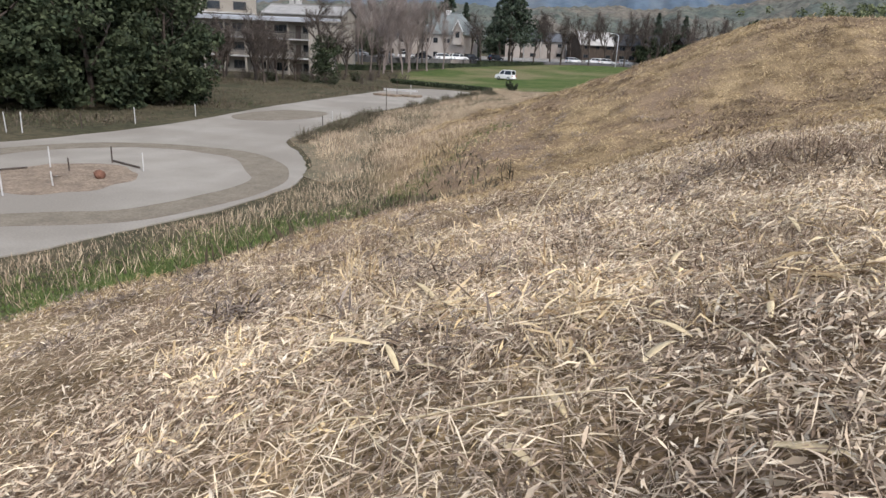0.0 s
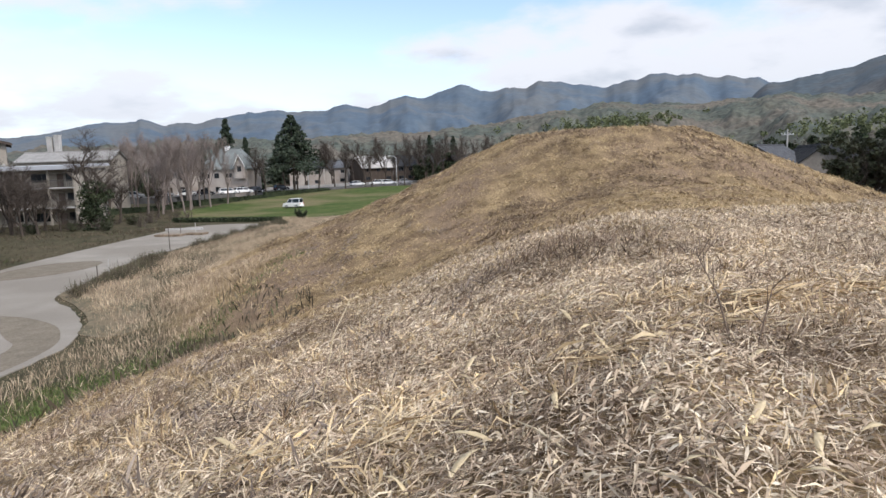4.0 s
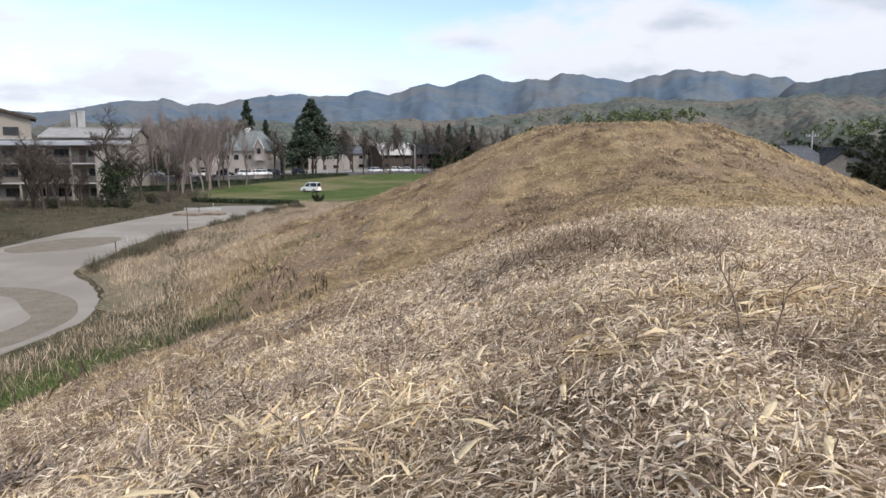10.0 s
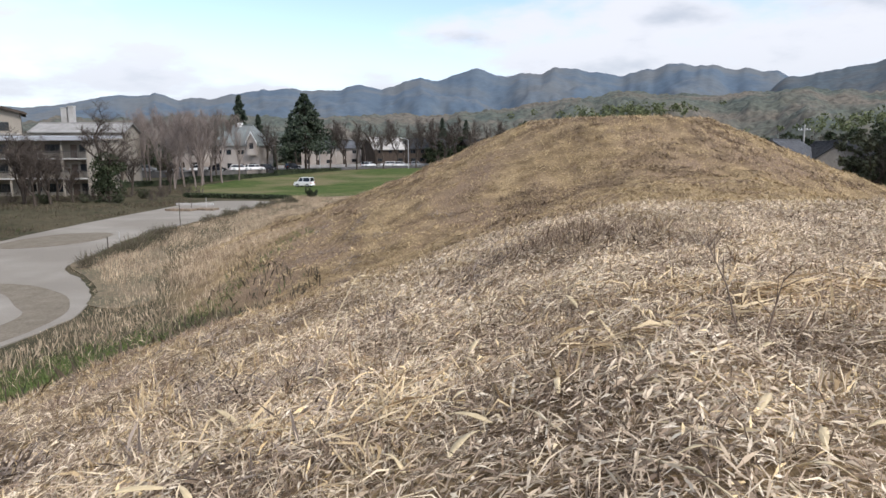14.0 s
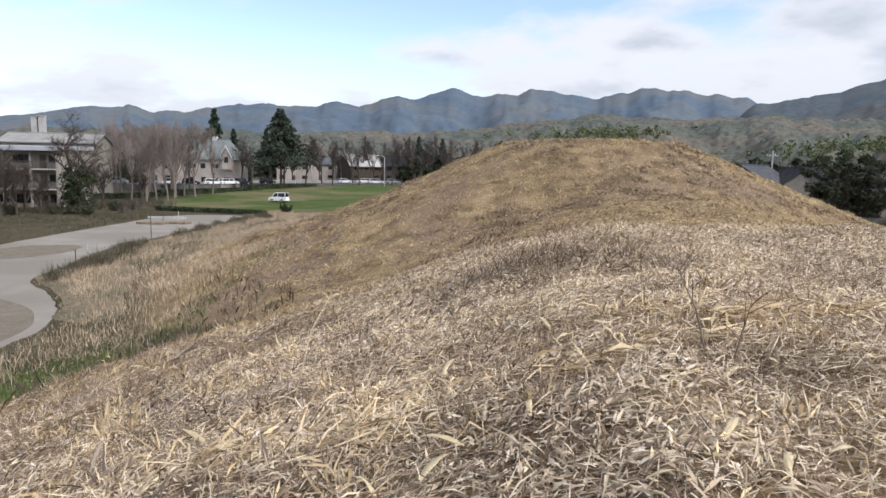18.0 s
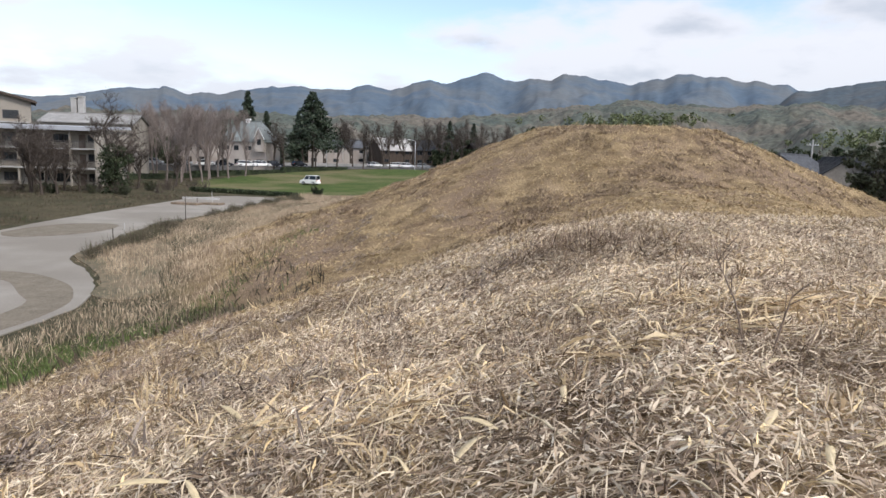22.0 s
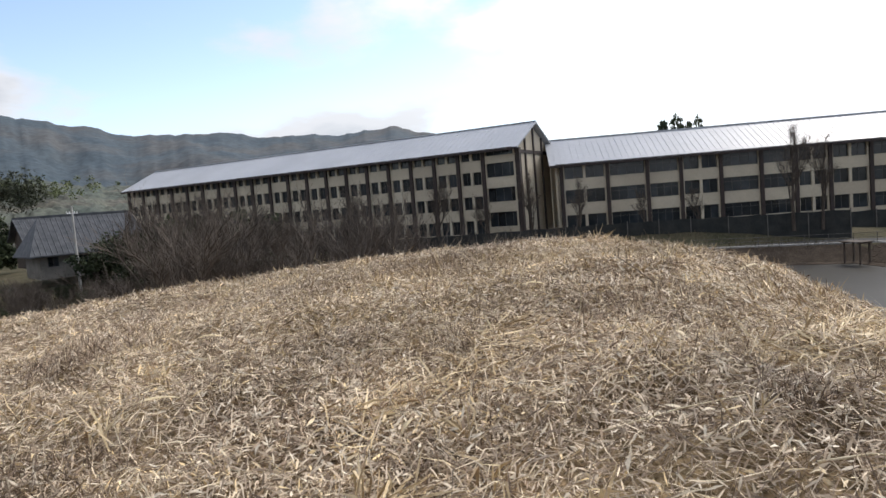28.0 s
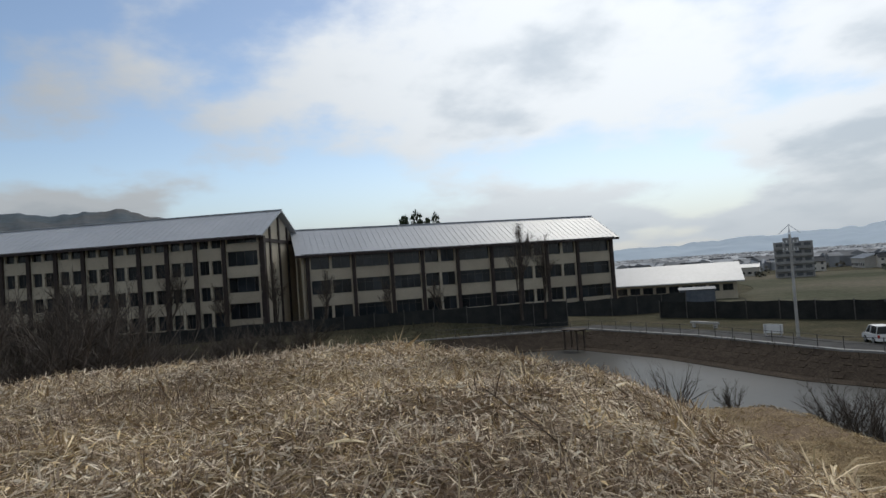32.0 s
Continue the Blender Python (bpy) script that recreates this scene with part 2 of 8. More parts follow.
def part(name, bm, material, parent=None, label="", smooth=False):
    """Link a bmesh as one mesh object, under a parent if there is one."""
    me = bpy.data.meshes.new(name)
    bm.to_mesh(me)
    bm.free()
    me.materials.append(material)
    if smooth:
        me.polygons.foreach_set("use_smooth", [True] * len(me.polygons))
    ob = new(name, me)
    if parent:
        ob.parent = parent
    if label:
        ob["label"] = label
    return ob


def add_box(bm, x0, y0, z0, x1, y1, z1, m=None):
    vs = [bm.verts.new(Vector(v)) for v in ((x0, y0, z0), (x1, y0, z0), (x1, y1, z0), (x0, y1, z0), (x0, y0, z1), (x1, y0, z1), (x1, y1, z1), (x0, y1, z1))]
    for f in ((3, 2, 1, 0), (4, 5, 6, 7), (0, 1, 5, 4), (1, 2, 6, 5), (2, 3, 7, 6), (3, 0, 4, 7)):
        bm.faces.new([vs[i] for i in f])
    if m:
        bmesh.ops.transform(bm, matrix=m, verts=vs)
    return vs


def box(*a):
    bm = bmesh.new()
    add_box(bm, *a)
    return bm


def prism(points, depth_from, depth_to, axes="xz"):
    """A flat outline drawn in two axes, thickened along the third."""
    bm = bmesh.new()

    def place(u, v, w):
        return Vector((u, w, v)) if axes == "xz" else Vector((w, u, v)) if axes == "yz" else Vector((u, v, w))
    low = [bm.verts.new(place(u, v, depth_from)) for u, v in points]
    high = [bm.verts.new(place(u, v, depth_to)) for u, v in points]
    n = len(points)
    bm.faces.new(low[::-1])
    bm.faces.new(high)
    for i in range(n):
        bm.faces.new((low[i], low[(i + 1) % n], high[(i + 1) % n], high[i]))
    bmesh.ops.recalc_face_normals(bm, faces=bm.faces)
    return bm


# ---- the keyhole-shaped burial mound and the land round it ----
AX = radians(15.0)
CX, CY = 46 * math.sin(AX), 46 * math.cos(AX)
TOP = np.array([(0.0, -3.0), (4.0, -0.18), (6.9, 2.14), (9.4, 1.71), (13.38, 5.84), (13.38, 11.0), (7.5, 16.5), (6.0, 34.0), (1.0, 34.0), (0.2, 15.0)])
LOT, ROADZ, WATERZ = -6.7, -8.2, -9.85
LOT_PTS = [(-17.5, 14.1), (-16.4, 17.4), (-15.1, 22.0), (-14.8, 26.2), (-15.9, 30.0), (-18.6, 34.4), (-21.6, 38.2), (-22.4, 43.5), (-23.6, 49.0), (-23.8, 57.5), (-22.8, 70.0), (-21.3, 88.5), (-31.2, 89.5), (-33.0, 70.0), (-33.3, 56.0), (-32.4, 42.0), (-34.2, 30.0), (-40.0, 20.0), (-38.0, 8.0), (-28.0, 4.0), (-21.0, 8.0)]


def smooth01(v):
    v = np.clip(v, 0, 1)
    return v * v * (3 - 2 * v)


def outside(px, py, poly):
    """Distance to a polygon from outside it, less than 0 inside."""
    d = np.full(px.shape, 1e9)
    inside = np.zeros(px.shape, bool)
    n = len(poly)
    for i in range(n):
        ax, ay = poly[i]
        bx, by = poly[(i + 1) % n]
        ex, ey = bx - ax, by - ay
        t = np.clip(((px - ax) * ex + (py - ay) * ey) / (ex * ex + ey * ey), 0, 1)
        d = np.minimum(d, np.hypot(px - ax - t * ex, py - ay - t * ey))
        hit = ((ay > py) != (by > py)) & (px < (bx - ax) * (py - ay) / (by - ay + 1e-12) + ax)
        inside ^= hit
    return np.where(inside, -d, d)


def lumps(x, y, k, seed):
    """Cheap smooth unevenness from a few crossed waves."""
    r = np.random.RandomState(seed)
    s = np.zeros(np.shape(x))
    for _ in range(7):
        a, f, ph = r.uniform(0, 2 * np.pi), k * r.uniform(0.6, 1.7), r.uniform(0, 6.28)
        s = s + np.sin(f * (np.cos(a) * x + np.sin(a) * y) + ph + 1.3 * np.sin(0.37 * f * (np.sin(a) * x - np.cos(a) * y) + ph))
    return s / 4.0


def smax(a, b, k):
    h = np.clip(0.5 + 0.5 * (a - b) / k, 0, 1)
    return b + (a - b) * h + k * h * (1 - h)


BANK = np.array([(84.5, -19.4), (79.0, -38.0), (63.0, -41.5), (46.7, -42.6), (35.8, -46.5), (20.0, -52.0), (0.0, -58.0)])


def land(x, y):
    """The land without the mound."""
    d = np.hypot(x, y)
    z = LOT + 2.0 * smooth01((y - 105) / 100) * smooth01((60 - x) / 60)
    # south-east the fields lie lower, beyond the moat
    south = smooth01((x * 0.75 - y * 0.66 - 16) / 14)
    z = z + (ROADZ - LOT) * south
    z = z + 1.9 * smooth01((x - 86) / 6) * smooth01((y + 55) / 30) * south
    z = z - 3.0 * smooth01((d - 300) / 700) * south
    return z


def moat(x, y):
    """How far inside the moat a place lies, 0 to 1."""
    ring = np.array([(14.0, -22.6), (21.0, -22.9), (25.1, -22.9), (29.0, -23.6), (32.3, -24.8), (34.6, -24.4), (36.9, -19.8), (43.0, -10.0), (51.0, 10.0), (53.0, 28.0), (58.0, 32.0), (68.0, 24.0), (79.0, -8.0), (85.7, -19.6), (79.8, -37.5), (63.8, -41.3), (46.8, -42.2), (35.8, -46.0), (19.8, -51.5), (-2.0, -57.0), (-4.0, -34.0)])
    return outside(x, y, ring)


def height(x, y):
    x, y = np.asarray(x, float), np.asarray(y, float)
    p, a = x * math.cos(AX) - y * math.sin(AX), x * math.sin(AX) + y * math.cos(AX)
    base = land(x, y)
    m = moat(x, y)
    base = base - 2.9 * smooth01((0.3 - m) / 3.2)
    # front part
    d = outside(p, a, TOP)
    top = -1.2 + 0.0039 * p - 0.35 * np.exp(-((a - 24) / 7.0) ** 2) + 0.663 * np.exp(-((x - 9.68) ** 2 / 36.9 + (y - 1.78) ** 2 / 22.9)) + 0.123 * np.exp(-((x - 13.5) ** 2 / 10 + (y - 6.0) ** 2 / 8)) + 0.16 * np.exp(-((x - 1.8) ** 2 / 1.6 + (y - 8.8) ** 2 / 0.6))
    o = np.maximum(d + 0.6, 0)
    front = top - (0.485 + 0.102 * smooth01(-a / 4 + 0.8) - 0.135 * smooth01(-p / 2.5) * smooth01((a + 6) / 6)) * (np.sqrt(o * o + 1.4 ** 2) - 1.4)
    # round part
    r = np.hypot(x - CX, y - CY)
    o = np.maximum(r - 5.21, 0)
    rnd = 1.93 - 0.447 * (np.sqrt(o * o + 0.56 ** 2) - 0.56) * (1 - 0.12 * smooth01((r - 12) / 14))
    mound = smax(front, rnd, 0.9)
    z = smax(mound, base, 0.7)
    on = smooth01((mound - base + 0.5) / 1.5)
    z = z + on * (0.075 * lumps(x, y, 1.3, 3) + 0.05 * lumps(x, y, 4.1, 4) + 0.07 * smooth01((r - 6) / 4) * smooth01((26 - r) / 4) * lumps(x, y, 2.4, 8)) + 0.03 * lumps(x, y, 0.9, 5)
    flat = smooth01((2.0 + outside(x, y, LOT_PTS)) / 3.0) if np.size(x) > 1 else 1.0
    return z if np.size(x) == 1 else np.where(flat < 1, base * (1 - flat) + z * flat, z)


def hz(x, y):
    return float(height(np.array([x, x + 1e-6]), np.array([y, y]))[0])


SHELF = [(-6, -29), (14, -23.6), (21, -23.9), (25.1, -23.9), (29, -24.6), (32.3, -25.8), (35.3, -25.2), (37.8, -20.2), (44, -10.4), (51.6, 10), (53, 28), (30, 30), (0, 0)]


def ground_sheet():
    u = np.sinh(np.linspace(-6.45, 6.45, 561))
    gx, gy = np.meshgrid(6 + 14 * u, 14 + 14 * u, indexing="ij")
    gz = height(gx, gy)
    n = len(u)
    co = np.stack([gx, gy, gz], -1).reshape(-1, 3)
    i = np.arange(n * n).reshape(n, n)
    q = np.stack([i[:-1, :-1], i[1:, :-1], i[1:, 1:], i[:-1, 1:]], -1).reshape(-1, 4)
    me = bpy.data.meshes.new("ground")
    me.vertices.add(n * n)
    me.vertices.foreach_set("co", co.ravel())
    me.loops.add(q.size)
    me.loops.foreach_set("vertex_index", q.ravel())
    me.polygons.add(len(q))
    me.polygons.foreach_set("loop_start", np.arange(0, q.size, 4))
    me.polygons.foreach_set("loop_total", np.full(len(q), 4))
    me.polygons.foreach_set("use_smooth", np.ones(len(q), bool))
    pa, aa = gx * math.cos(AX) - gy * math.sin(AX), gx * math.sin(AX) + gy * math.cos(AX)
    d = np.minimum(np.hypot(gx - CX, gy - CY) - 27.5, outside(pa, aa, TOP) - 14.2 - 5.0 * smooth01((6.0 - gy) / 6.0))
    d = np.minimum(d, outside(gx, gy, SHELF))
    dry = smooth01(0.5 - (d + 0.7 * lumps(gx, gy, 0.8, 15)) / 3.0)
    at = me.attributes.new("dry_cover", "FLOAT", "POINT")
    at.data.foreach_set("value", dry.ravel().astype(np.float32))
    me.materials.append(M_LAND)
    me.update(calc_edges=True)
    me.validate()
    return tagged(new("ground", me), "dry straw-coloured grass on a burial mound amid winter fields", "ground", kind="structure")


def land_material():
    """Dry thatch on the mound, dull winter grass and earth off it."""
    m = M_SOIL.copy()
    m.name = "mound_and_fields"
    ns, ls = m.node_tree.nodes, m.node_tree.links
    p = ns["Principled BSDF"]
    p.inputs["Specular IOR Level"].default_value = 0.03
    thatch = p.inputs["Base Color"].links[0].from_socket
    geo = ns.new("ShaderNodeNewGeometry")
    cols = []
    for sc, a, b in ((0.22, (0.062, 0.060, 0.038), (0.100, 0.086, 0.057)), (2.6, (0.75, 0.75, 0.75), (1.25, 1.25, 1.2))):
        n = ns.new("ShaderNodeTexNoise")
        n.inputs["Scale"].default_value, n.inputs["Detail"].default_value = sc, 6.0
        ls.new(geo.outputs["Position"], n.inputs["Vector"])
        r = ns.new("ShaderNodeMapRange")
        r.inputs["From Min"].default_value, r.inputs["From Max"].default_value = 0.35, 0.65
        ls.new(n.outputs["Fac"], r.inputs["Value"])
        x = ns.new("ShaderNodeMixRGB")
        x.inputs[1].default_value, x.inputs[2].default_value = (*a, 1), (*b, 1)
        ls.new(r.outputs[0], x.inputs[0])
        cols.append(x.outputs[0])
    x = ns.new("ShaderNodeMixRGB")
    x.blend_type = "MULTIPLY"
    x.inputs[0].default_value = 1.0
    ls.new(cols[0], x.inputs[1])
    ls.new(cols[1], x.inputs[2])
    at = ns.new("ShaderNodeAttribute")
    at.attribute_name = "dry_cover"
    y = ns.new("ShaderNodeMixRGB")
    ls.new(at.outputs["Fac"], y.inputs[0])
    ls.new(x.outputs[0], y.inputs[1])
    ls.new(thatch, y.inputs[2])
    ls.new(y.outputs[0], p.inputs["Base Color"])
    return m


M_LAND = land_material()
ground = ground_sheet()


def drape(name, pts, cell, off, material, label, category):
    """A patch of ground cover laid over the land, following its shape."""
    poly = np.array(pts)
    x0, y0 = poly.min(0)
    x1, y1 = poly.max(0)
    xs, ys = np.arange(x0, x1 + cell, cell), np.arange(y0, y1 + cell, cell)
    gx, gy = np.meshgrid(xs, ys, indexing="ij")
    gz = height(gx, gy) + off
    ins = outside(gx + 0.5 * cell, gy + 0.5 * cell, poly) < 0.4 * lumps(gx, gy, 0.7, 16)
    i = np.arange(gx.size).reshape(gx.shape)
    q = np.stack([i[:-1, :-1], i[1:, :-1], i[1:, 1:], i[:-1, 1:]], -1)[ins[:-1, :-1]]
    v = np.stack([gx, gy, gz], -1).reshape(-1, 3)
    used, inv = np.unique(q, return_inverse=True)
    me = mesh_of(name, v[used].tolist(), inv.reshape(-1, 4).tolist(), material, True)
    return tagged(new(name, me), label, category, kind="structure")



def sheet(name, pts, z, material, label, category, kind="structure", thick=0.05):
    """A level slab with a softened outline."""
    pts = [Vector((*p, 0)) for p in pts]
    n = len(pts)
    out = []
    for i in range(n):
        a, b, c, d = pts[i - 1], pts[i], pts[(i + 1) % n], pts[(i + 2) % n]
        for s in range(6):
            t = s / 6
            q = 0.5 * ((2 * b) + (c - a) * t + (2 * a - 5 * b + 4 * c - d) * t * t + (3 * b - a - 3 * c + d) * t ** 3)
            out.append((q.x + 0.18 * noise.noise(q * 0.9), q.y + 0.18 * noise.noise(q * 0.9 + Vector((7, 3, 1)))))
    ob = part(name, prism(out, z - thick, z, "xy"), material)
    return tagged(ob, label, category, kind=kind)


sheet("sand_lot", LOT_PTS, LOT + 0.05, M_SAND, "pale packed sand lot with a worn riding ring", "ground")
me = mesh_of("water", [(-30, -70, WATERZ), (92, -70, WATERZ), (92, 40, WATERZ), (-30, 40, WATERZ)], [(0, 1, 2, 3)], M_WATER)
tagged(new("water", me), "still dark water of the moat", "water", kind="structure")

# ---- mountains ----
def range_of(name, peaks, dist, depth, floor, material, label, yaw0, yaw1, step, rough, seed, rows=36, canopy=0.0):
    """A wooded range: its crest follows broad shoulders and peaks by bearing, and its flank comes down towards the viewer."""
    yaws = np.arange(yaw0, yaw1, -step)
    ks = np.array(peaks)
    order = np.argsort(-ks[:, 0])
    crest = np.interp(-yaws, -ks[order][:, 0], ks[order][:, 1])
    k = int(0.6 / step)
    crest = np.convolve(np.pad(crest, k, "edge"), np.hanning(2 * k + 1) / np.hanning(2 * k + 1).sum(), "valid")
    crest = crest + np.array([0.24 * noise.fractal(Vector((yw * 0.5, seed, 0.3)), 0.8, 2.0, 4) for yw in yaws])
    verts, faces = [], []
    for j in range(rows):
        t = j / (rows - 1)
        d = dist - depth * (1 - t)
        for i, yw in enumerate(yaws):
            s = radians(yw)
            e = math.tan(radians(crest[i])) * dist
            v = Vector((yw * 0.16, t * 1.3, seed))
            spur = (noise.fractal(v, 0.9, 2.0, 5) - 0.55 * abs(noise.fractal(Vector((yw * 0.16 + 1.6 * t, t * 2.6 - 0.05 * yw, seed + 5)), 0.9, 2.0, 4)) + 0.15) * math.sin(math.pi * min(1, 0.08 + 0.92 * t)) * rough
            fuzz = noise.noise(Vector((yw * 5, t * 40, seed))) * 0.02 * rough
            z = floor + (e - floor) * (t ** 0.9) + (e - floor) * (0.22 * spur + fuzz) * (1 - t ** 8)
            dd = d + depth * 0.12 * noise.noise(v * 2.3) * (1 - t)
            if canopy:
                q = Vector((-math.sin(s) * dd, math.cos(s) * dd, 0)) * 0.12
                z += canopy * (noise.noise(q) + 0.6 * noise.noise(q * 2.1))
            verts.append((-math.sin(s) * dd, math.cos(s) * dd, z))
    n = len(yaws)
    for j in range(rows - 1):
        for i in range(n - 1):
            faces.append((j * n + i, j * n + i + 1, (j + 1) * n + i + 1, (j + 1) * n + i))
    back = len(verts)
    for i, yw in enumerate(yaws):
        s = radians(yw)
        verts.append((-math.sin(s) * (dist + 300), math.cos(s) * (dist + 300), floor))
    for i in range(n - 1):
        faces.append(((rows - 1) * n + i, (rows - 1) * n + i + 1, back + i + 1, back + i))
    return tagged(new(name, mesh_of(name, verts, faces, material, True)), label, "mountain", kind="structure")


FAR = [(60, 2.6), (40, 3.0), (30.1, 3.4), (26, 4.06), (22.6, 4.5), (20.8, 4.14), (17.8, 4.32), (14.2, 5.0), (11.3, 5.05), (9.2, 4.86), (6.5, 5.45), (4.5, 5.1), (1.7, 5.96), (-0.3, 5.87), (-3.4, 6.75), (-6.4, 6.17), (-10.1, 6.67), (-13.3, 6.42), (-15.1, 6.02), (-18.6, 6.74), (-23.2, 6.3), (-26.3, 5.99), (-27.6, 5.4), (-33, 5.6), (-50, 5.5)]
NEAR = [(-24, 3.0), (-27.3, 5.4), (-30, 5.8), (-33.5, 6.27), (-37.2, 7.3), (-40, 7.43), (-45, 8.2), (-50.1, 8.58), (-55.3, 7.84), (-59.6, 6.74), (-63.1, 6.91), (-66.2, 6.87), (-69.5, 6.25), (-72.5, 6.4), (-77, 6.25), (-79.8, 6.53), (-83.5, 5.6), (-88, 4.2), (-94, 2.6), (-102, 1.2), (-110, 0.3)]
LOW = [(40, 1.6), (30, 2.4), (20, 2.7), (10, 2.9), (0, 3.1), (-6, 3.5), (-11, 4.2), (-15, 4.7), (-18, 4.6), (-22, 4.3), (-26, 4.5), (-31, 4.4), (-36, 4.0), (-44, 4.2), (-52, 3.8), (-62, 2.7), (-75, 1.5), (-90, 0.2)]
range_of("mountain_far", FAR, 3000, 1300, -20, M_MOUNT, "wooded mountain range on the horizon, blue-grey from painted haze", 60, -52, 0.2, 0.62, 3)
range_of("mountain_near", NEAR, 2000, 900, -20, M_MOUNTNEAR, "dark wooded mountain behind the school, bluish from painted haze", -22, -112, 0.2, 0.42, 5)
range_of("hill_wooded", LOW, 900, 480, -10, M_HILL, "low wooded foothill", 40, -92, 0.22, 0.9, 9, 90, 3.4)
HAZE = [(-96, 0.2), (-104, 0.9), (-110, 1.5), (-115, 1.9), (-121, 1.5), (-128, 1.75), (-134, 1.3), (-142, 1.5), (-152, 0.9), (-165, 0.3)]
# the haze is in the colour itself, almost as pale as the sky
M_HAZY = mat("haze_painted_mountain", (0.40, 0.48, 0.56), (0.43, 0.51, 0.585), 0.003, 0.95, space="World")
range_of("mountain_pale", HAZE, 6000, 1500, -30, M_HAZY, "mountains far beyond the plain, pale blue from painted haze", -94, -168, 0.3, 0.5, 13)



# ---- plants: shared builders ----
class Soup:
    """Gathers vertices and faces of many small pieces."""

    def __init__(self):
        self.v, self.f = [], []

    def tube(self, pts, radii, sides=5):
        b = len(self.v)
        for i, (p, r) in enumerate(zip(pts, radii)):
            q = pts[min(i + 1, len(pts) - 1)] - pts[max(i - 1, 0)]
            q = q.normalized() if q.length > 1e-6 else Vector((0, 0, 1))
            u = q.orthogonal().normalized()
            w = q.cross(u)
            for k in range(sides):
                a = 2 * math.pi * k / sides
                self.v.append(p + (u * math.cos(a) + w * math.sin(a)) * r)
        for i in range(len(pts) - 1):
            for k in range(sides):
                self.f.append((b + i * sides + k, b + i * sides + (k + 1) % sides, b + (i + 1) * sides + (k + 1) % sides, b + (i + 1) * sides + k))
        self.f.append(tuple(b + (len(pts) - 1) * sides + k for k in range(sides)))

    def mesh(self, name, material, smooth=True):
        return mesh_of(name, [tuple(v) for v in self.v], self.f, material, smooth)


def leaves_mesh(name, centres, size, material, rs, flat=0.0, aspect=2.2, droop=0.0):
    """Many small pointed leaves or sprays (two triangles each), one mesh."""
    n = len(centres)
    c = np.asarray(centres)
    d = rs.normal(size=(n, 3))
    d[:, 2] = d[:, 2] * (1 - flat) - droop
    d /= np.linalg.norm(d, axis=1)[:, None]
    u = np.cross(d, rs.normal(size=(n, 3)))
    u /= np.linalg.norm(u, axis=1)[:, None]
    s = size * rs.uniform(0.6, 1.4, n)[:, None]
    v = np.stack([c - d * s, c + u * s / aspect, c + d * s, c - u * s / aspect], 1).reshape(-1, 3)
    q = np.arange(4 * n).reshape(-1, 4)
    return quads_mesh(name, v, q, material)


def quads_mesh(name, v, q, material, smooth=False):
    me = bpy.data.meshes.new(name)
    me.vertices.add(len(v))
    me.vertices.foreach_set("co", np.ascontiguousarray(v, dtype=np.float32).ravel())
    k = q.shape[1]
    me.loops.add(q.size)
    me.loops.foreach_set("vertex_index", np.ascontiguousarray(q, dtype=np.int32).ravel())
    me.polygons.add(len(q))
    me.polygons.foreach_set("loop_start", np.arange(0, q.size, k, dtype=np.int32))
    me.polygons.foreach_set("loop_total", np.full(len(q), k, dtype=np.int32))
    if smooth:
        me.polygons.foreach_set("use_smooth", np.ones(len(q), bool))
    for m in material if isinstance(material, (list, tuple)) else [material]:
        me.materials.append(m)
    me.update(calc_edges=True)
    return me


def branches(h, spread, seed, levels=4, trunk_r=None, fork=0.32, lift=0.55, first=0.25, kids=4, sides=5, twist=0.35, min_r=0.012):
    """A tapered trunk with limbs that fork again and again. Returns trunk, limbs and the twig ends."""
    rs = random.Random(seed)
    trunk, limbs, tips = Soup(), Soup(), []
    trunk_r = trunk_r or h * 0.022

    def grow(p, d, length, r, level, soup):
        n = 5
        pts, radii = [p.copy()], [r]
        for i in range(n):
            d = (d + Vector((rs.uniform(-1, 1), rs.uniform(-1, 1), rs.uniform(-0.4, 0.8))) * twist * (0.35 if level == 0 else 0.6)).normalized()
            p = p + d * length / n
            pts.append(p.copy())
            radii.append(max(min_r * 0.7, r * (1 - 0.62 * (i + 1) / n)))
        soup.tube(pts, radii, sides if level < 2 else 3)
        if level >= levels - 1:
            tips.append((pts[-1], d))
            tips.append((pts[3], d))
            return
        count = kids + (3 if level == 0 else 0)
        for k in range(count):
            t = first + (1 - first) * (k + rs.uniform(0.2, 0.9)) / count if level == 0 else 0.3 + 0.7 * (k + rs.random()) / count
            i = min(n - 1, int(t * n))
            q = pts[i].lerp(pts[i + 1], t * n - i)
            a = rs.uniform(0, 2 * math.pi)
            side = Vector((math.cos(a), math.sin(a), 0))
            nd = (d * lift + side * spread + Vector((0, 0, 0.25))).normalized()
            ll = length * rs.uniform(0.42, 0.62) * (1.15 - 0.45 * t if level == 0 else 1)
            grow(q, nd, ll, max(min_r, radii[i] * (0.5 + fork * rs.random())), level + 1, limbs)

    grow(Vector((0, 0, 0)), Vector((0, 0, 1)), h * 0.72, trunk_r, 0, trunk)
    return trunk, limbs, tips


def tree_thing(name, label, category, trunk, limbs, tree_bark, crown=None, crown_name="crown"):
    root = tagged(new(name), label, category)
    for nm, me in (("trunk", trunk.mesh("trunk", tree_bark)), ("branchwork", limbs.mesh("branchwork", tree_bark))):
        ob = new(nm, me)
        ob.parent = root
    root.children[1]["kind"] = "stuff"
    if crown:
        ob = tagged(new(crown_name, crown), kind="stuff")
        ob.parent = root
    return root


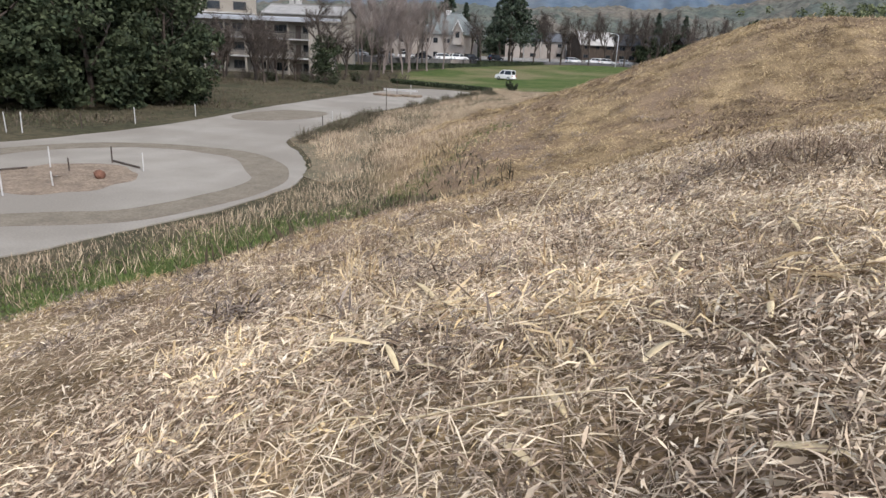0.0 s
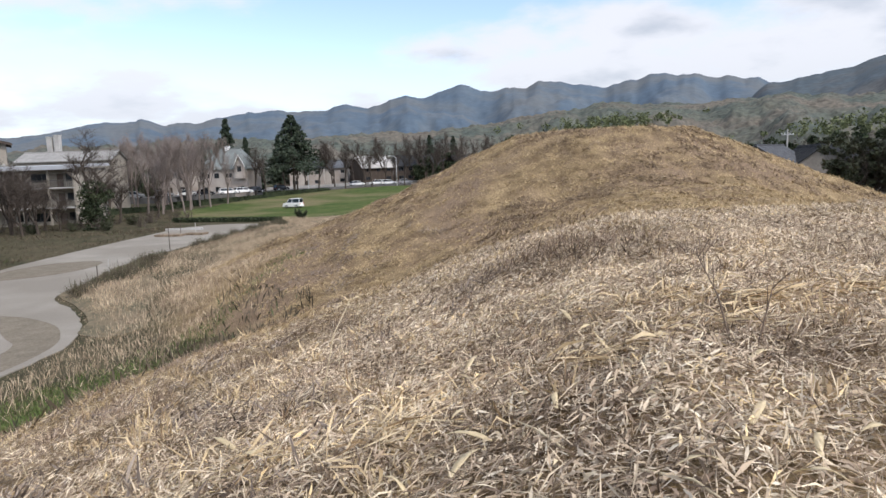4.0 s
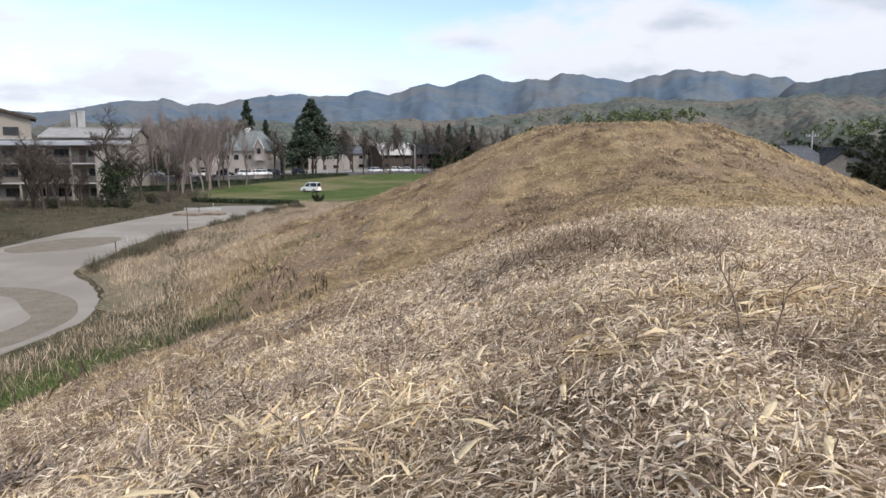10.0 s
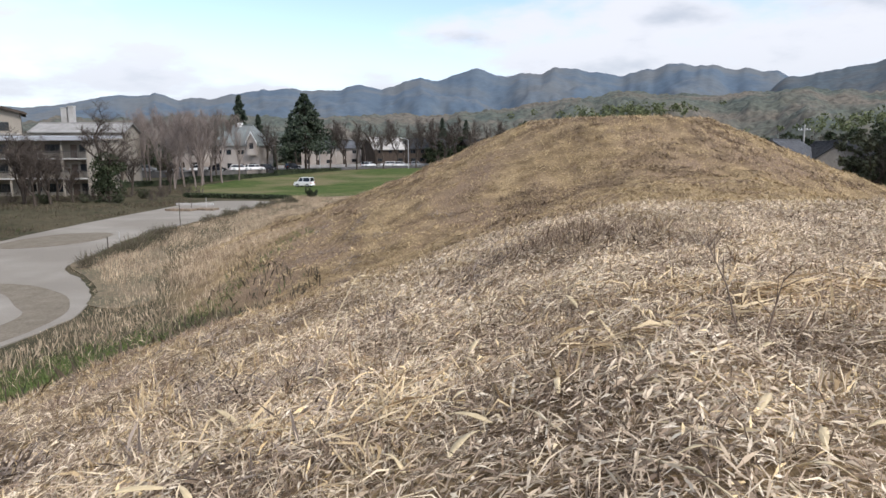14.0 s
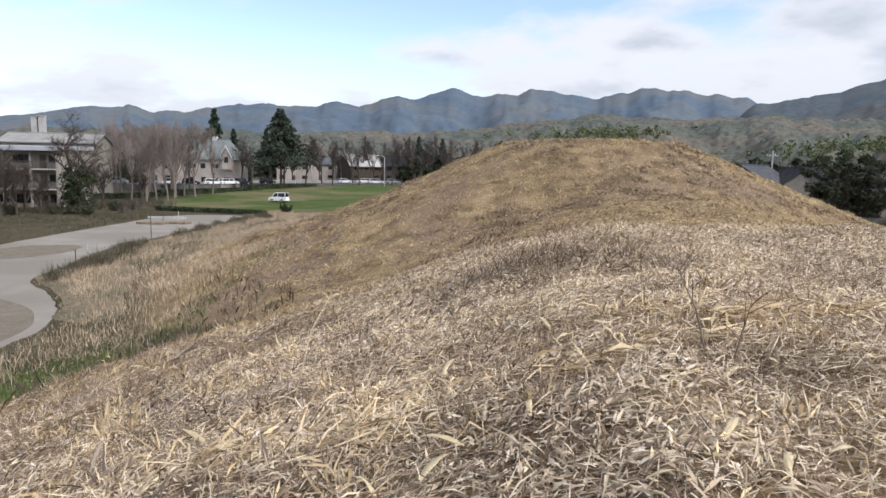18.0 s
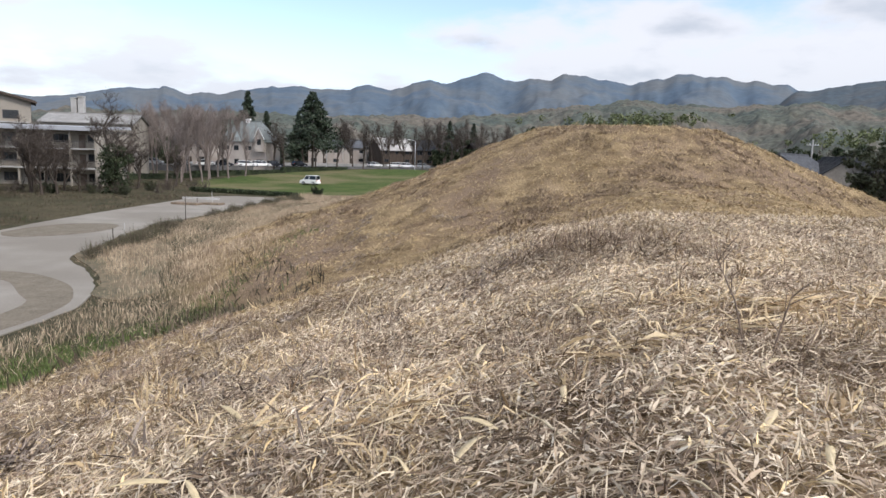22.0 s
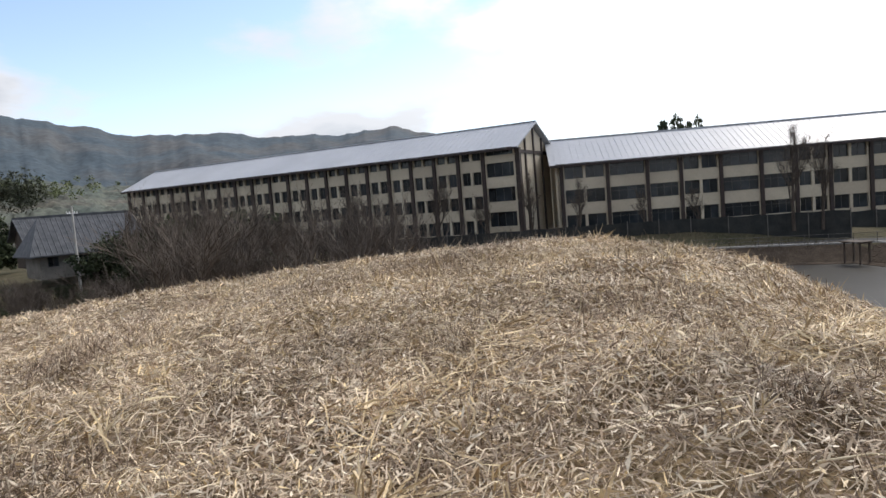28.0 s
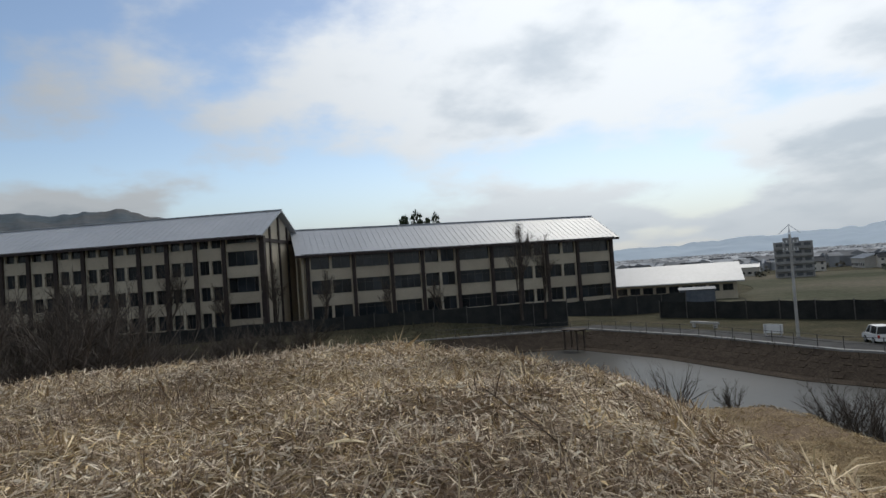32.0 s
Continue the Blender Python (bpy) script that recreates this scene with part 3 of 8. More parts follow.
def bare_tree(name, label, h, spread, seed, levels=5, bark=None, kids=4, trunk_r=None, min_r=0.012, first=0.25, lift=0.55):
    trunk, limbs, tips = branches(h, spread, seed, levels, trunk_r, kids=kids, min_r=min_r, first=first, lift=lift)
    rs = np.random.RandomState(seed)
    v, q = [], []
    # fine twigs at the ends
    for p, d in tips:
        for _ in range(3):
            e = Vector(d) + Vector(rs.normal(size=3)) * 0.55
            e = e.normalized() * h * 0.07 * rs.uniform(0.6, 1.3)
            s = e.orthogonal().normalized() * min_r * 0.36
            b = len(v)
            v += [tuple(p - s), tuple(p + s), tuple(p + e + s * 0.3), tuple(p + e - s * 0.3)]
            q.append((b, b + 1, b + 2, b + 3))
    return tree_thing(name, label, "tree", trunk, limbs, bark or M_BARK, quads_mesh("twig_mass", np.array(v), np.array(q), bark or M_BARK), "twig_mass")


def clumps(points, radius, count, rs, squash=0.8):
    """Leaf centres in uneven clumps round the given points, thicker towards each clump's skin."""
    out = []
    for p in points:
        d = rs.normal(size=(count, 3))
        d /= np.linalg.norm(d, axis=1)[:, None]
        r = radius * rs.uniform(0.55, 1.25) * rs.uniform(0.35, 1.0, count) ** 0.6
        out.append(np.array(p) + d * r[:, None] * (1, 1, squash))
    return np.concatenate(out)


def put(ob, x, y, z=None, turn=0.0, scale=1.0):
    ob.matrix_basis = pose(x, y, hz(x, y) - 0.05 if z is None else z, 0, 0, turn) @ Matrix.Diagonal((scale, scale, scale, 1))
    return ob


def again(ob, x, y, z=None, turn=0.0, scale=1.0, label=""):
    m = pose(x, y, hz(x, y) - 0.05 if z is None else z, 0, 0, turn) @ Matrix.Diagonal((scale, scale, scale, 1))
    o = copy_thing(ob, pose(0, 0, 0))
    o.matrix_basis = m
    if label:
        o["label"] = label
    return o

# ---- the school ----
def window(parent, x0, x1, z0, z1, y, bars=2, transom=False):
    """A recessed window: sash frame, and one pane for each light."""
    w = part("window_frame", box(x0, y - 0.06, z0, x1, y, z0 + 0.07), M_FRAME)
    bm = bmesh.new()
    t = 0.06
    add_box(bm, x0, y - 0.06, z0, x1, y, z0 + t)
    add_box(bm, x0, y - 0.06, z1 - t, x1, y, z1)
    n = bars
    for i in range(n + 1):
        c = x0 + (x1 - x0) * i / n
        a, b = max(x0, c - t / 2), min(x1, c + t / 2)
        if i == 0:
            b = x0 + t
        if i == n:
            a = x1 - t
        add_box(bm, a, y - 0.06, z0 + t, b, y, z1 - t)
    if transom:
        zc = z1 - (z1 - z0) * 0.32
        add_box(bm, x0 + t, y - 0.05, zc, x1 - t, y - 0.005, zc + 0.05)
    bm.to_mesh(w.data)
    bm.free()
    w.name = "window"
    w.parent = parent
    for i in range(n):
        a, b = x0 + (x1 - x0) * i / n + t / 2, x0 + (x1 - x0) * (i + 1) / n - t / 2
        if i == 0:
            a = x0 + t
        if i == n - 1:
            b = x1 - t
        p = part("pane", box(a, y - 0.035, z0 + t, b, y - 0.02, z1 - t), M_GLASS, w)
    return w


def wing(name, label, x0, y0, x1, y1, depth, eave, ridge, base, bays, rows, style, over=1.1, end_over=0.9):
    """A long wing: pillars between bays, spandrel bands, recessed windows, a pale metal gable roof."""
    ln = math.hypot(x1 - x0, y1 - y0)
    root = tagged(new(name), label, "building")
    root.matrix_world = pose(x0, y0, 0, 0, 0, math.degrees(math.atan2(y1 - y0, x1 - x0)))
    # y grows away from the viewer
    core = bmesh.new()
    add_box(core, 0.0, 0.45, base, ln, depth, eave - 0.15)
    part("core_wall", core, M_WALL, root)
    # gable walls
    for nm, xa in (("gable_wall", -0.02), ("gable_wall", ln - 0.28)):
        part(nm, prism([(0.0, base), (depth, base), (depth, eave - 0.1), (depth / 2, ridge - 0.35), (0.0, eave - 0.1)], xa, xa + 0.3, "yz"), M_WALL, root)
    # gable posts on the near end
    for k, yy in enumerate((0.0, depth * 0.26, depth * 0.5, depth * 0.74)):
        h = eave - 0.15 + (ridge - eave - 0.4) * (1 - abs(yy - depth / 2) / (depth / 2))
        part("gable_post", box(ln + 0.02, yy - 0.05, base, ln + 0.22, yy + 0.42, h), M_PILLAR, root)
    part("gable_beam", box(ln + 0.02, 0.45, eave - 1.1, ln + 0.16, depth, eave - 0.55), M_PILLAR, root)
    # roof slabs
    half = depth / 2
    k = (ridge - eave) / half
    for nm, s in (("roof_slope", 1), ("roof_slope", -1)):
        ya = half - s * (half + over)
        za = eave - k * over
        bm = prism([(half, ridge), (ya, za), (ya, za + 0.22), (half, ridge + 0.22)], -end_over, ln + end_over, "yz")
        ro = part(nm, bm, M_ROOF, root)
        # standing seams
        if s == 1:
            n = int(ln / 0.9)
            bm = bmesh.new()
            for i in range(n + 1):
                xx = -end_over + (ln + 2 * end_over) * i / n
                vs = [bm.verts.new((xx + dx, yy, zz)) for dx in (-0.02, 0.02) for yy, zz in ((half, ridge + 0.221), (ya, za + 0.221), (ya, za + 0.26), (half, ridge + 0.26))]
                bm.faces.new(vs[:4])
                bm.faces.new(vs[7:3:-1])
                bm.faces.new((vs[2], vs[3], vs[7], vs[6]))
            part("roof_seam", bm, M_ROOF, ro)["kind"] = "stuff"
    part("ridge_cap", box(-end_over, half - 0.25, ridge + 0.2, ln + end_over, half + 0.25, ridge + 0.34), M_ROOF, root)
    part("fascia", box(-end_over, -over - 0.06, eave - k * over - 0.16, ln + end_over, -over - 0.005, eave - k * over + 0.2), M_PILLAR, root, "dark eaves board")
    part("soffit", box(0.0, -over + 0.02, eave - 0.35, ln, 0.44, eave - 0.2), M_PILLAR, root)
    # bays
    for i, (a, b) in enumerate(zip(bays[:-1], bays[1:])):
        part("pillar", box(a - 0.26, -0.38, base, a + 0.26, 0.44, eave - 0.36), M_PILLAR, root)
        kind = style(i)
        zs = rows if kind != "stair" else [(r0 + 0.5 if r1 > eave - 1 else r0 + 0.95, min(r1 + 1.1, eave - 0.5)) for r0, r1 in rows]
        edge = eave - 0.36
        x_a, x_b = a + 0.26, b - 0.26
        for j, (lo, hi) in enumerate(zs):
            if edge - hi > 0.05:
                part("spandrel", box(x_a, 0.0, hi, x_b, 0.445, edge), M_WALL, root)
            edge = lo
            if kind == "pair":
                w = (x_b - x_a)
                c = (x_a + x_b) / 2
                pier = 0.2
                part("pier", box(c - pier, 0.02, lo, c + pier, 0.44, hi), M_WALL, root)
                for p, q in ((x_a, x_a + 0.22), (x_b - 0.22, x_b)):
                    part("pier", box(p, 0.02, lo, q, 0.44, hi), M_WALL, root)
                window(root, x_a + 0.22, c - pier, lo, hi, 0.42, 2)
                window(root, c + pier, x_b - 0.22, lo, hi, 0.42, 2)
            else:
                for p, q in ((x_a, x_a + 0.12), (x_b - 0.12, x_b)):
                    part("pier", box(p, 0.02, lo, q, 0.44, hi), M_WALL, root)
                window(root, x_a + 0.12, x_b - 0.12, lo, hi, 0.42, 4, kind == "wide")
            part("sill", box(x_a, -0.06, lo - 0.09, x_b, 0.0, lo - 0.005), M_WALL, root)
        part("spandrel", box(x_a, 0.0, base, x_b, 0.445, edge), M_WALL, root)
    a = bays[-1]
    part("pillar", box(a - 0.26, -0.38, base, a + 0.26, 0.44, eave - 0.36), M_PILLAR, root)
    return root


SCHOOL_Z = -6.1
L_BAYS = [0.3 + 4.19 * i for i in range(20)] + [85.6]
wing("school_wing", "four-storey cream school wing with brown pillars and pale roof", 131.0, 81.0, 100.4, 1.7, 16.0, 7.6, 11.3, SCHOOL_Z - 1.5, L_BAYS,
     [(5.93, 7.05), (2.25, 4.2), (-1.45, 0.5), (-5.2, -3.15)], lambda i: "stair" if i == 19 else "pair")
R_BAYS = [0.9, 7.9, 13.9, 18.9, 24.8, 30.7, 35.7, 40.6, 46.4, 52.9]
wing("school_wing", "three-storey cream school wing with brown pillars under a pale metal roof", 106.6, -4.4, 107.4, -57.6, 16.0, 4.65, 8.6, SCHOOL_Z - 1.5, R_BAYS,
     [(2.1, 4.05), (-1.72, 0.37), (-5.64, -3.54)], lambda i: "pair" if i in (0, 3, 6, 7) else "wide")

# ---- moat bank, road and what stands along it ----
M_NET = mat("dark_netting", (0.020, 0.022, 0.022), (0.035, 0.036, 0.034), 0.7, 0.9, 9.0, 0.25, 0.2)
M_BLOCK = mat("revetment_block", (0.048, 0.037, 0.029), (0.072, 0.056, 0.043), 1.5, 0.95, 9.0, 0.3, 0.4, vary=0.05, spec=0.03)
M_EARTH = mat("bank_earth", (0.045, 0.035, 0.027), (0.070, 0.055, 0.042), 0.8, 0.95, 7.0, 0.4, 0.6, space="World", spec=0.03)
M_CONC = mat("pale_concrete", (0.42, 0.41, 0.39), (0.50, 0.49, 0.47), 0.7, 0.9, 8.0, 0.1, 0.1, c=(0.34, 0.33, 0.31), cscale=0.3)
M_STEEL = mat("galvanised_steel", (0.42, 0.43, 0.44), (0.52, 0.53, 0.54), 3.0, 0.45, metal=0.6)
M_TILE = mat("grey_roof_tile", (0.035, 0.037, 0.040), (0.06, 0.062, 0.065), 1.2, 0.85, 10.0, 0.2, 0.4, vary=0.25, spec=0.05)
M_TILE2 = mat("silver_grey_tile", (0.075, 0.08, 0.088), (0.11, 0.115, 0.125), 1.2, 0.75, 10.0, 0.2, 0.3, vary=0.25, spec=0.12)
M_PLASTER = mat("house_plaster", (0.52, 0.49, 0.44), (0.60, 0.57, 0.52), 0.6, 0.9, 5.0, 0.08, 0.05, vary=0.18)
M_DARKWOOD = mat("dark_boards", (0.055, 0.042, 0.034), (0.085, 0.066, 0.052), 2.0, 0.85, 12.0, 0.3, 0.2, stretch=(1, 1, 0.2))
M_RUBBER = mat("tyre_rubber", (0.015, 0.015, 0.015), (0.025, 0.025, 0.025), 8.0, 0.8)
M_RED = mat("red_lens", (0.35, 0.02, 0.015), (0.4, 0.03, 0.02), 5.0, 0.3)
M_LAMPGLASS = mat("headlight_glass", (0.6, 0.62, 0.64), (0.7, 0.72, 0.74), 5.0, 0.15, spec=0.6)


def strip(name, line, w0, w1, z0, z1, material, label, category, step=2.0, kind="structure", thick=0.08):
    """A ribbon along a line, from offset w0 to w1 to its left, rising from z0 to z1."""
    pts = [Vector((*p, 0)) for p in line]
    fine = []
    for a, b in zip(pts[:-1], pts[1:]):
        n = max(1, int((b - a).length / step))
        fine += [a.lerp(b, i / n) for i in range(n)]
    fine.append(pts[-1])
    bm = bmesh.new()
    rows = []
    for i, p in enumerate(fine):
        d = (fine[min(i + 1, len(fine) - 1)] - fine[max(i - 1, 0)]).normalized()
        s = Vector((-d.y, d.x, 0))
        rows.append([bm.verts.new(p + s * w + Vector((0, 0, z))) for w, z in ((w0, z0), (w1, z1), (w1, z1 - thick), (w0, z0 - thick))])
    for a, b in zip(rows[:-1], rows[1:]):
        for k in range(4):
            bm.faces.new((a[k], a[(k + 1) % 4], b[(k + 1) % 4], b[k]))
    bm.faces.new(rows[0])
    bm.faces.new(rows[-1][::-1])
    bmesh.ops.recalc_face_normals(bm, faces=bm.faces)
    return tagged(part(name, bm, material), label, category, kind=kind), fine


LINE = [(88.0, 20.0), (86.5, -19.4), (80.5, -38.0), (64.0, -42.0), (47.0, -42.9), (36.0, -46.8), (20.0, -52.3), (0.0, -58.3)]
M_KERB = mat("grey_kerb_concrete", (0.24, 0.235, 0.225), (0.31, 0.305, 0.29), 0.8, 0.9, 8.0, 0.12, 0.1)
M_LANE = mat("dark_worn_asphalt", (0.06, 0.06, 0.06), (0.09, 0.088, 0.085), 0.6, 0.9, 20.0, 0.15, 0.1, space="World", spec=0.05)
road, fine = strip("road", LINE, 0.3, 4.3, ROADZ + 0.12, ROADZ + 0.12, M_LANE, "narrow grey asphalt lane along the moat", "road", thick=0.3)
bank, _ = strip("moat_bank", LINE, -4.4, -0.55, WATERZ - 0.15, ROADZ + 0.02, M_EARTH, "dark earthen moat bank faced with square blocks", "embankment", thick=0.3)
strip("kerb", LINE, -0.45, 0.1, ROADZ + 0.16, ROADZ + 0.16, M_KERB, "pale concrete kerb of the moat lane", "kerb", thick=0.5)
strip("bank_foot", LINE, -5.6, -4.45, WATERZ + 0.04, WATERZ + 0.14, M_EARTH, "dark wet foot of the moat bank", "embankment", thick=0.4)
# facing blocks, laid in rows up the slope
blk = bmesh.new()
add_box(blk, -0.30, -0.25, -0.06, 0.30, 0.25, 0.012)
bmesh.ops.bevel(blk, geom=[e for e in blk.edges if all(v.co.z > 0 for v in e.verts)], offset=0.01, segments=1, affect="EDGES")
blk_me = bpy.data.meshes.new("block")
blk.to_mesh(blk_me)
blk.free()
blk_me.materials.append(M_BLOCK)
pts = [Vector((*p, 0)) for p in LINE]
rb = random.Random(5)
for (a, b) in zip(pts[2:6], pts[3:7]):
    d = (b - a)
    n = int(d.length / 1.05)
    ang = math.degrees(math.atan2(d.y, d.x))
    for i in range(n):
        for k in range(4):
            p = a + d * ((i + 0.5 + 0.5 * (k % 2)) / n)
            w = -1.2 - 0.82 * k
            z = (ROADZ + 0.02) + (WATERZ - 0.15 - ROADZ - 0.02) * ((-0.55 - w) / 3.85)
            o = new("block", blk_me)
            o.parent = bank
            s = Vector((-d.y, d.x, 0)).normalized()
            o.matrix_basis = pose(p.x + s.x * w, p.y + s.y * w, z + rb.uniform(-0.02, 0.03), 24, rb.uniform(-2, 2), ang)


def guard_fence(line, gap, h, rails, material, label, z, offset):
    root = tagged(new("guard_fence"), label, "fence")
    pts = [Vector((*p, z)) for p in line]
    for a, b in zip(pts[:-1], pts[1:]):
        d = b - a
        ang = math.degrees(math.atan2(d.y, d.x))
        s = Vector((-d.y, d.x, 0)).normalized() * offset
        n = max(1, int(d.length / gap))
        for i in range(n):
            p = a + d * (i / n) + s
            o = part("post", box(-0.03, -0.03, -0.3, 0.03, 0.03, h), material, root)
            o.matrix_basis = pose(p.x, p.y, z, 0, 0, ang)
        for hh in rails:
            o = part("rail", box(0, -0.02, hh - 0.02, d.length, 0.02, hh + 0.02), material, root)
            o.matrix_basis = pose(a.x + s.x, a.y + s.y, z, 0, 0, ang)
    return root


M_POST = mat("weathered_fence", (0.085, 0.08, 0.075), (0.14, 0.13, 0.12), 2.0, 0.8, 8.0, 0.2)
guard_fence(LINE[1:], 2.4, 1.05, (0.5, 1.0), M_POST, "weathered grey rail fence along the moat lane", ROADZ + 0.16, -0.15)


def net_fence(x0, y0, x1, y1, z, h, label, gap=4.0):
    """Posts with a sagging sheet of dark netting between them."""
    root = tagged(new("netting_fence"), label, "fence")
    ln = math.hypot(x1 - x0, y1 - y0)
    root.matrix_world = pose(x0, y0, z, 0, 0, math.degrees(math.atan2(y1 - y0, x1 - x0)))
    n = int(ln / gap)
    for i in range(n + 1):
        part("post", box(ln * i / n - 0.05, -0.11, -0.6, ln * i / n + 0.05, -0.01, h + 0.15), M_POST, root)
    bm = bmesh.new()
    cols, rws = int(ln / 1.0), 4
    grid = [[(bm.verts.new((ln * i / cols, 0.03 + 0.05 * math.sin(i * 1.7 + j), -0.5 + (h + 0.5) * j / rws - (0.12 * abs(math.sin(math.pi * i * ln / cols / gap)) if j == rws else 0)))) for j in range(rws + 1)] for i in range(cols + 1)]
    back = [[bm.verts.new(v.co + Vector((0, 0.03, 0))) for v in col] for col in grid]
    for g, flip in ((grid, 0), (back, 1)):
        for i in range(cols):
            for j in range(rws):
                f = (g[i][j], g[i + 1][j], g[i + 1][j + 1], g[i][j + 1])
                bm.faces.new(f[::-1] if flip else f)
    part("net", bm, M_NET, root, "dark drooping net")
    return root


net_fence(93.2, 40.0, 91.4, -20.5, ROADZ, 3.7, "long dark netting fence between the lane and the school yard")
net_fence(91.4, -20.5, 86.6, -38.0, ROADZ, 3.6, "dark netting fence at the bend of the lane")
net_fence(93.5, -40.0, 94.0, -62.0, SCHOOL_Z - 1.6, 2.4, "dark netting fence at the foot of the school")
net_fence(86.0, -52.0, 60.0, -64.0, ROADZ - 0.2, 2.5, "low dark netting fence round the sports field")
net_fence(60.0, -64.0, 40.0, -80.0, ROADZ - 0.2, 2.5, "low dark netting fence beside the allotment")


# ---- houses ----
def house(name, label, w, d, h, rh, wall_m, roof_m, seed, over=0.5, floors=2, hip=0.0, far=False):
    """A plain house: walls, tiled gable or hipped roof, windows with frame and pane, door."""
    rs = random.Random(seed)
    root = tagged(new(name), label, "house")
    inset = hip * w
    body = bmesh.new()
    add_box(body, -w / 2, -d / 2, -0.6, w / 2, d / 2, h)
    wl_ = part("wall", body, wall_m, root)
    if not hip:
        for xa in (-w / 2, w / 2 - 0.15):
            part("gable", prism([(-d / 2, h + 0.002), (d / 2, h + 0.002), (0, h + rh - 0.12)], xa, xa + 0.15, "yz"), wall_m, root)
    k = rh / (d / 2)
    for s in (1, -1):
        ya, za = s * (d / 2 + over), h - k * over
        bm = bmesh.new()
        xe = w / 2 + over
        lo = [bm.verts.new(v) for v in ((-xe, ya, za), (xe, ya, za), (xe - inset, 0, h + rh), (-xe + inset, 0, h + rh))]
        hi = [bm.verts.new(v.co + Vector((0, 0, 0.16))) for v in lo]
        bm.faces.new(lo)
        bm.faces.new(hi)
        for i in range(4):
            bm.faces.new((lo[i], lo[(i + 1) % 4], hi[(i + 1) % 4], hi[i]))
        bmesh.ops.recalc_face_normals(bm, faces=bm.faces)
        ro = part("roof", bm, roof_m, root)
        bm = bmesh.new()
        n = max(4, int(2 * xe / 0.6))
        for i in range(n + 1):
            x = -xe + 2 * xe * i / n
            top = min(1.0, (xe - abs(x)) / inset) if inset else 1.0
            if top < 0.1:
                continue
            a, b = Vector((x, ya, za + 0.17)), Vector((x, ya * (1 - top), za + (h + rh - za) * top + 0.17))
            vs = [bm.verts.new(p + Vector((dx, 0, dz))) for p in (a, b) for dx, dz in ((-0.07, 0), (0, 0.06), (0.07, 0))]
            bm.faces.new((vs[0], vs[1], vs[4], vs[3]))
            bm.faces.new((vs[1], vs[2], vs[5], vs[4]))
        part("tile_ribbing", bm, roof_m, ro)["kind"] = "stuff"
    if hip:
        for s in (1, -1):
            xe, ye, za = s * (w / 2 + over), d / 2 + over, h - k * over
            bm = bmesh.new()
            lo = [bm.verts.new(v) for v in ((xe, -ye, za), (xe, ye, za), (xe - s * inset, 0, h + rh))]
            hi = [bm.verts.new(v.co + Vector((0, 0, 0.16))) for v in lo]
            bm.faces.new(lo)
            bm.faces.new(hi)
            for i in range(3):
                bm.faces.new((lo[i], lo[(i + 1) % 3], hi[(i + 1) % 3], hi[i]))
            bmesh.ops.recalc_face_normals(bm, faces=bm.faces)
            part("roof", bm, roof_m, root)
    part("ridge", box(-w / 2 - over + inset, -0.18, h + rh + 0.05, w / 2 + over - inset, 0.18, h + rh + 0.34), roof_m, root)
    # windows and a door on the long sides
    for s in (-1, 1):
        for fl in range(floors):
            n = max(2, int(w / 2.8))
            for i in range(n):
                x = -w / 2 + w * (i + 0.5) / n + rs.uniform(-0.2, 0.2)
                ww, hh = rs.choice((0.6, 0.8, 0.85)), rs.choice((0.5, 0.6))
                zc = 1.5 + fl * (h / floors)
                y = s * d / 2
                if far:
                    ya, yb = sorted((y + s * 0.004, y + s * 0.05))
                    part("window", box(x - ww, ya, zc - hh, x + ww, yb, zc + hh), M_GLASS, root)
                    continue
                if fl == 0 and i == n // 2 and s == -1:
                    dr = part("door", box(x - 0.5, y - 0.05, -0.1, x + 0.5, y - 0.004, 2.0), M_DARKWOOD, root)
                    part("handle", box(x + 0.35, y - 0.09, 0.95, x + 0.41, y - 0.055, 1.1), M_STEEL, dr)
                    continue
                bm = bmesh.new()
                ya, yb = sorted((y + s * 0.004, y + s * 0.07))
                add_box(bm, x - ww, ya, zc - hh, x + ww, yb, zc - hh + 0.07)
                add_box(bm, x - ww, ya, zc + hh - 0.07, x + ww, yb, zc + hh)
                for c in (x - ww, x - 0.035, x + ww - 0.07):
                    add_box(bm, c, ya, zc - hh + 0.07, c + 0.07, yb, zc + hh - 0.07)
                wo = part("window", bm, M_FRAME, root)
                for a, b in ((x - ww + 0.07, x - 0.035), (x + 0.035, x + ww - 0.07)):
                    p0, p1 = sorted((y + s * 0.008, y + s * 0.03))
                    part("pane", box(a, p0, zc - hh + 0.07, b, p1, zc + hh - 0.07), M_GLASS, wo)
    return root


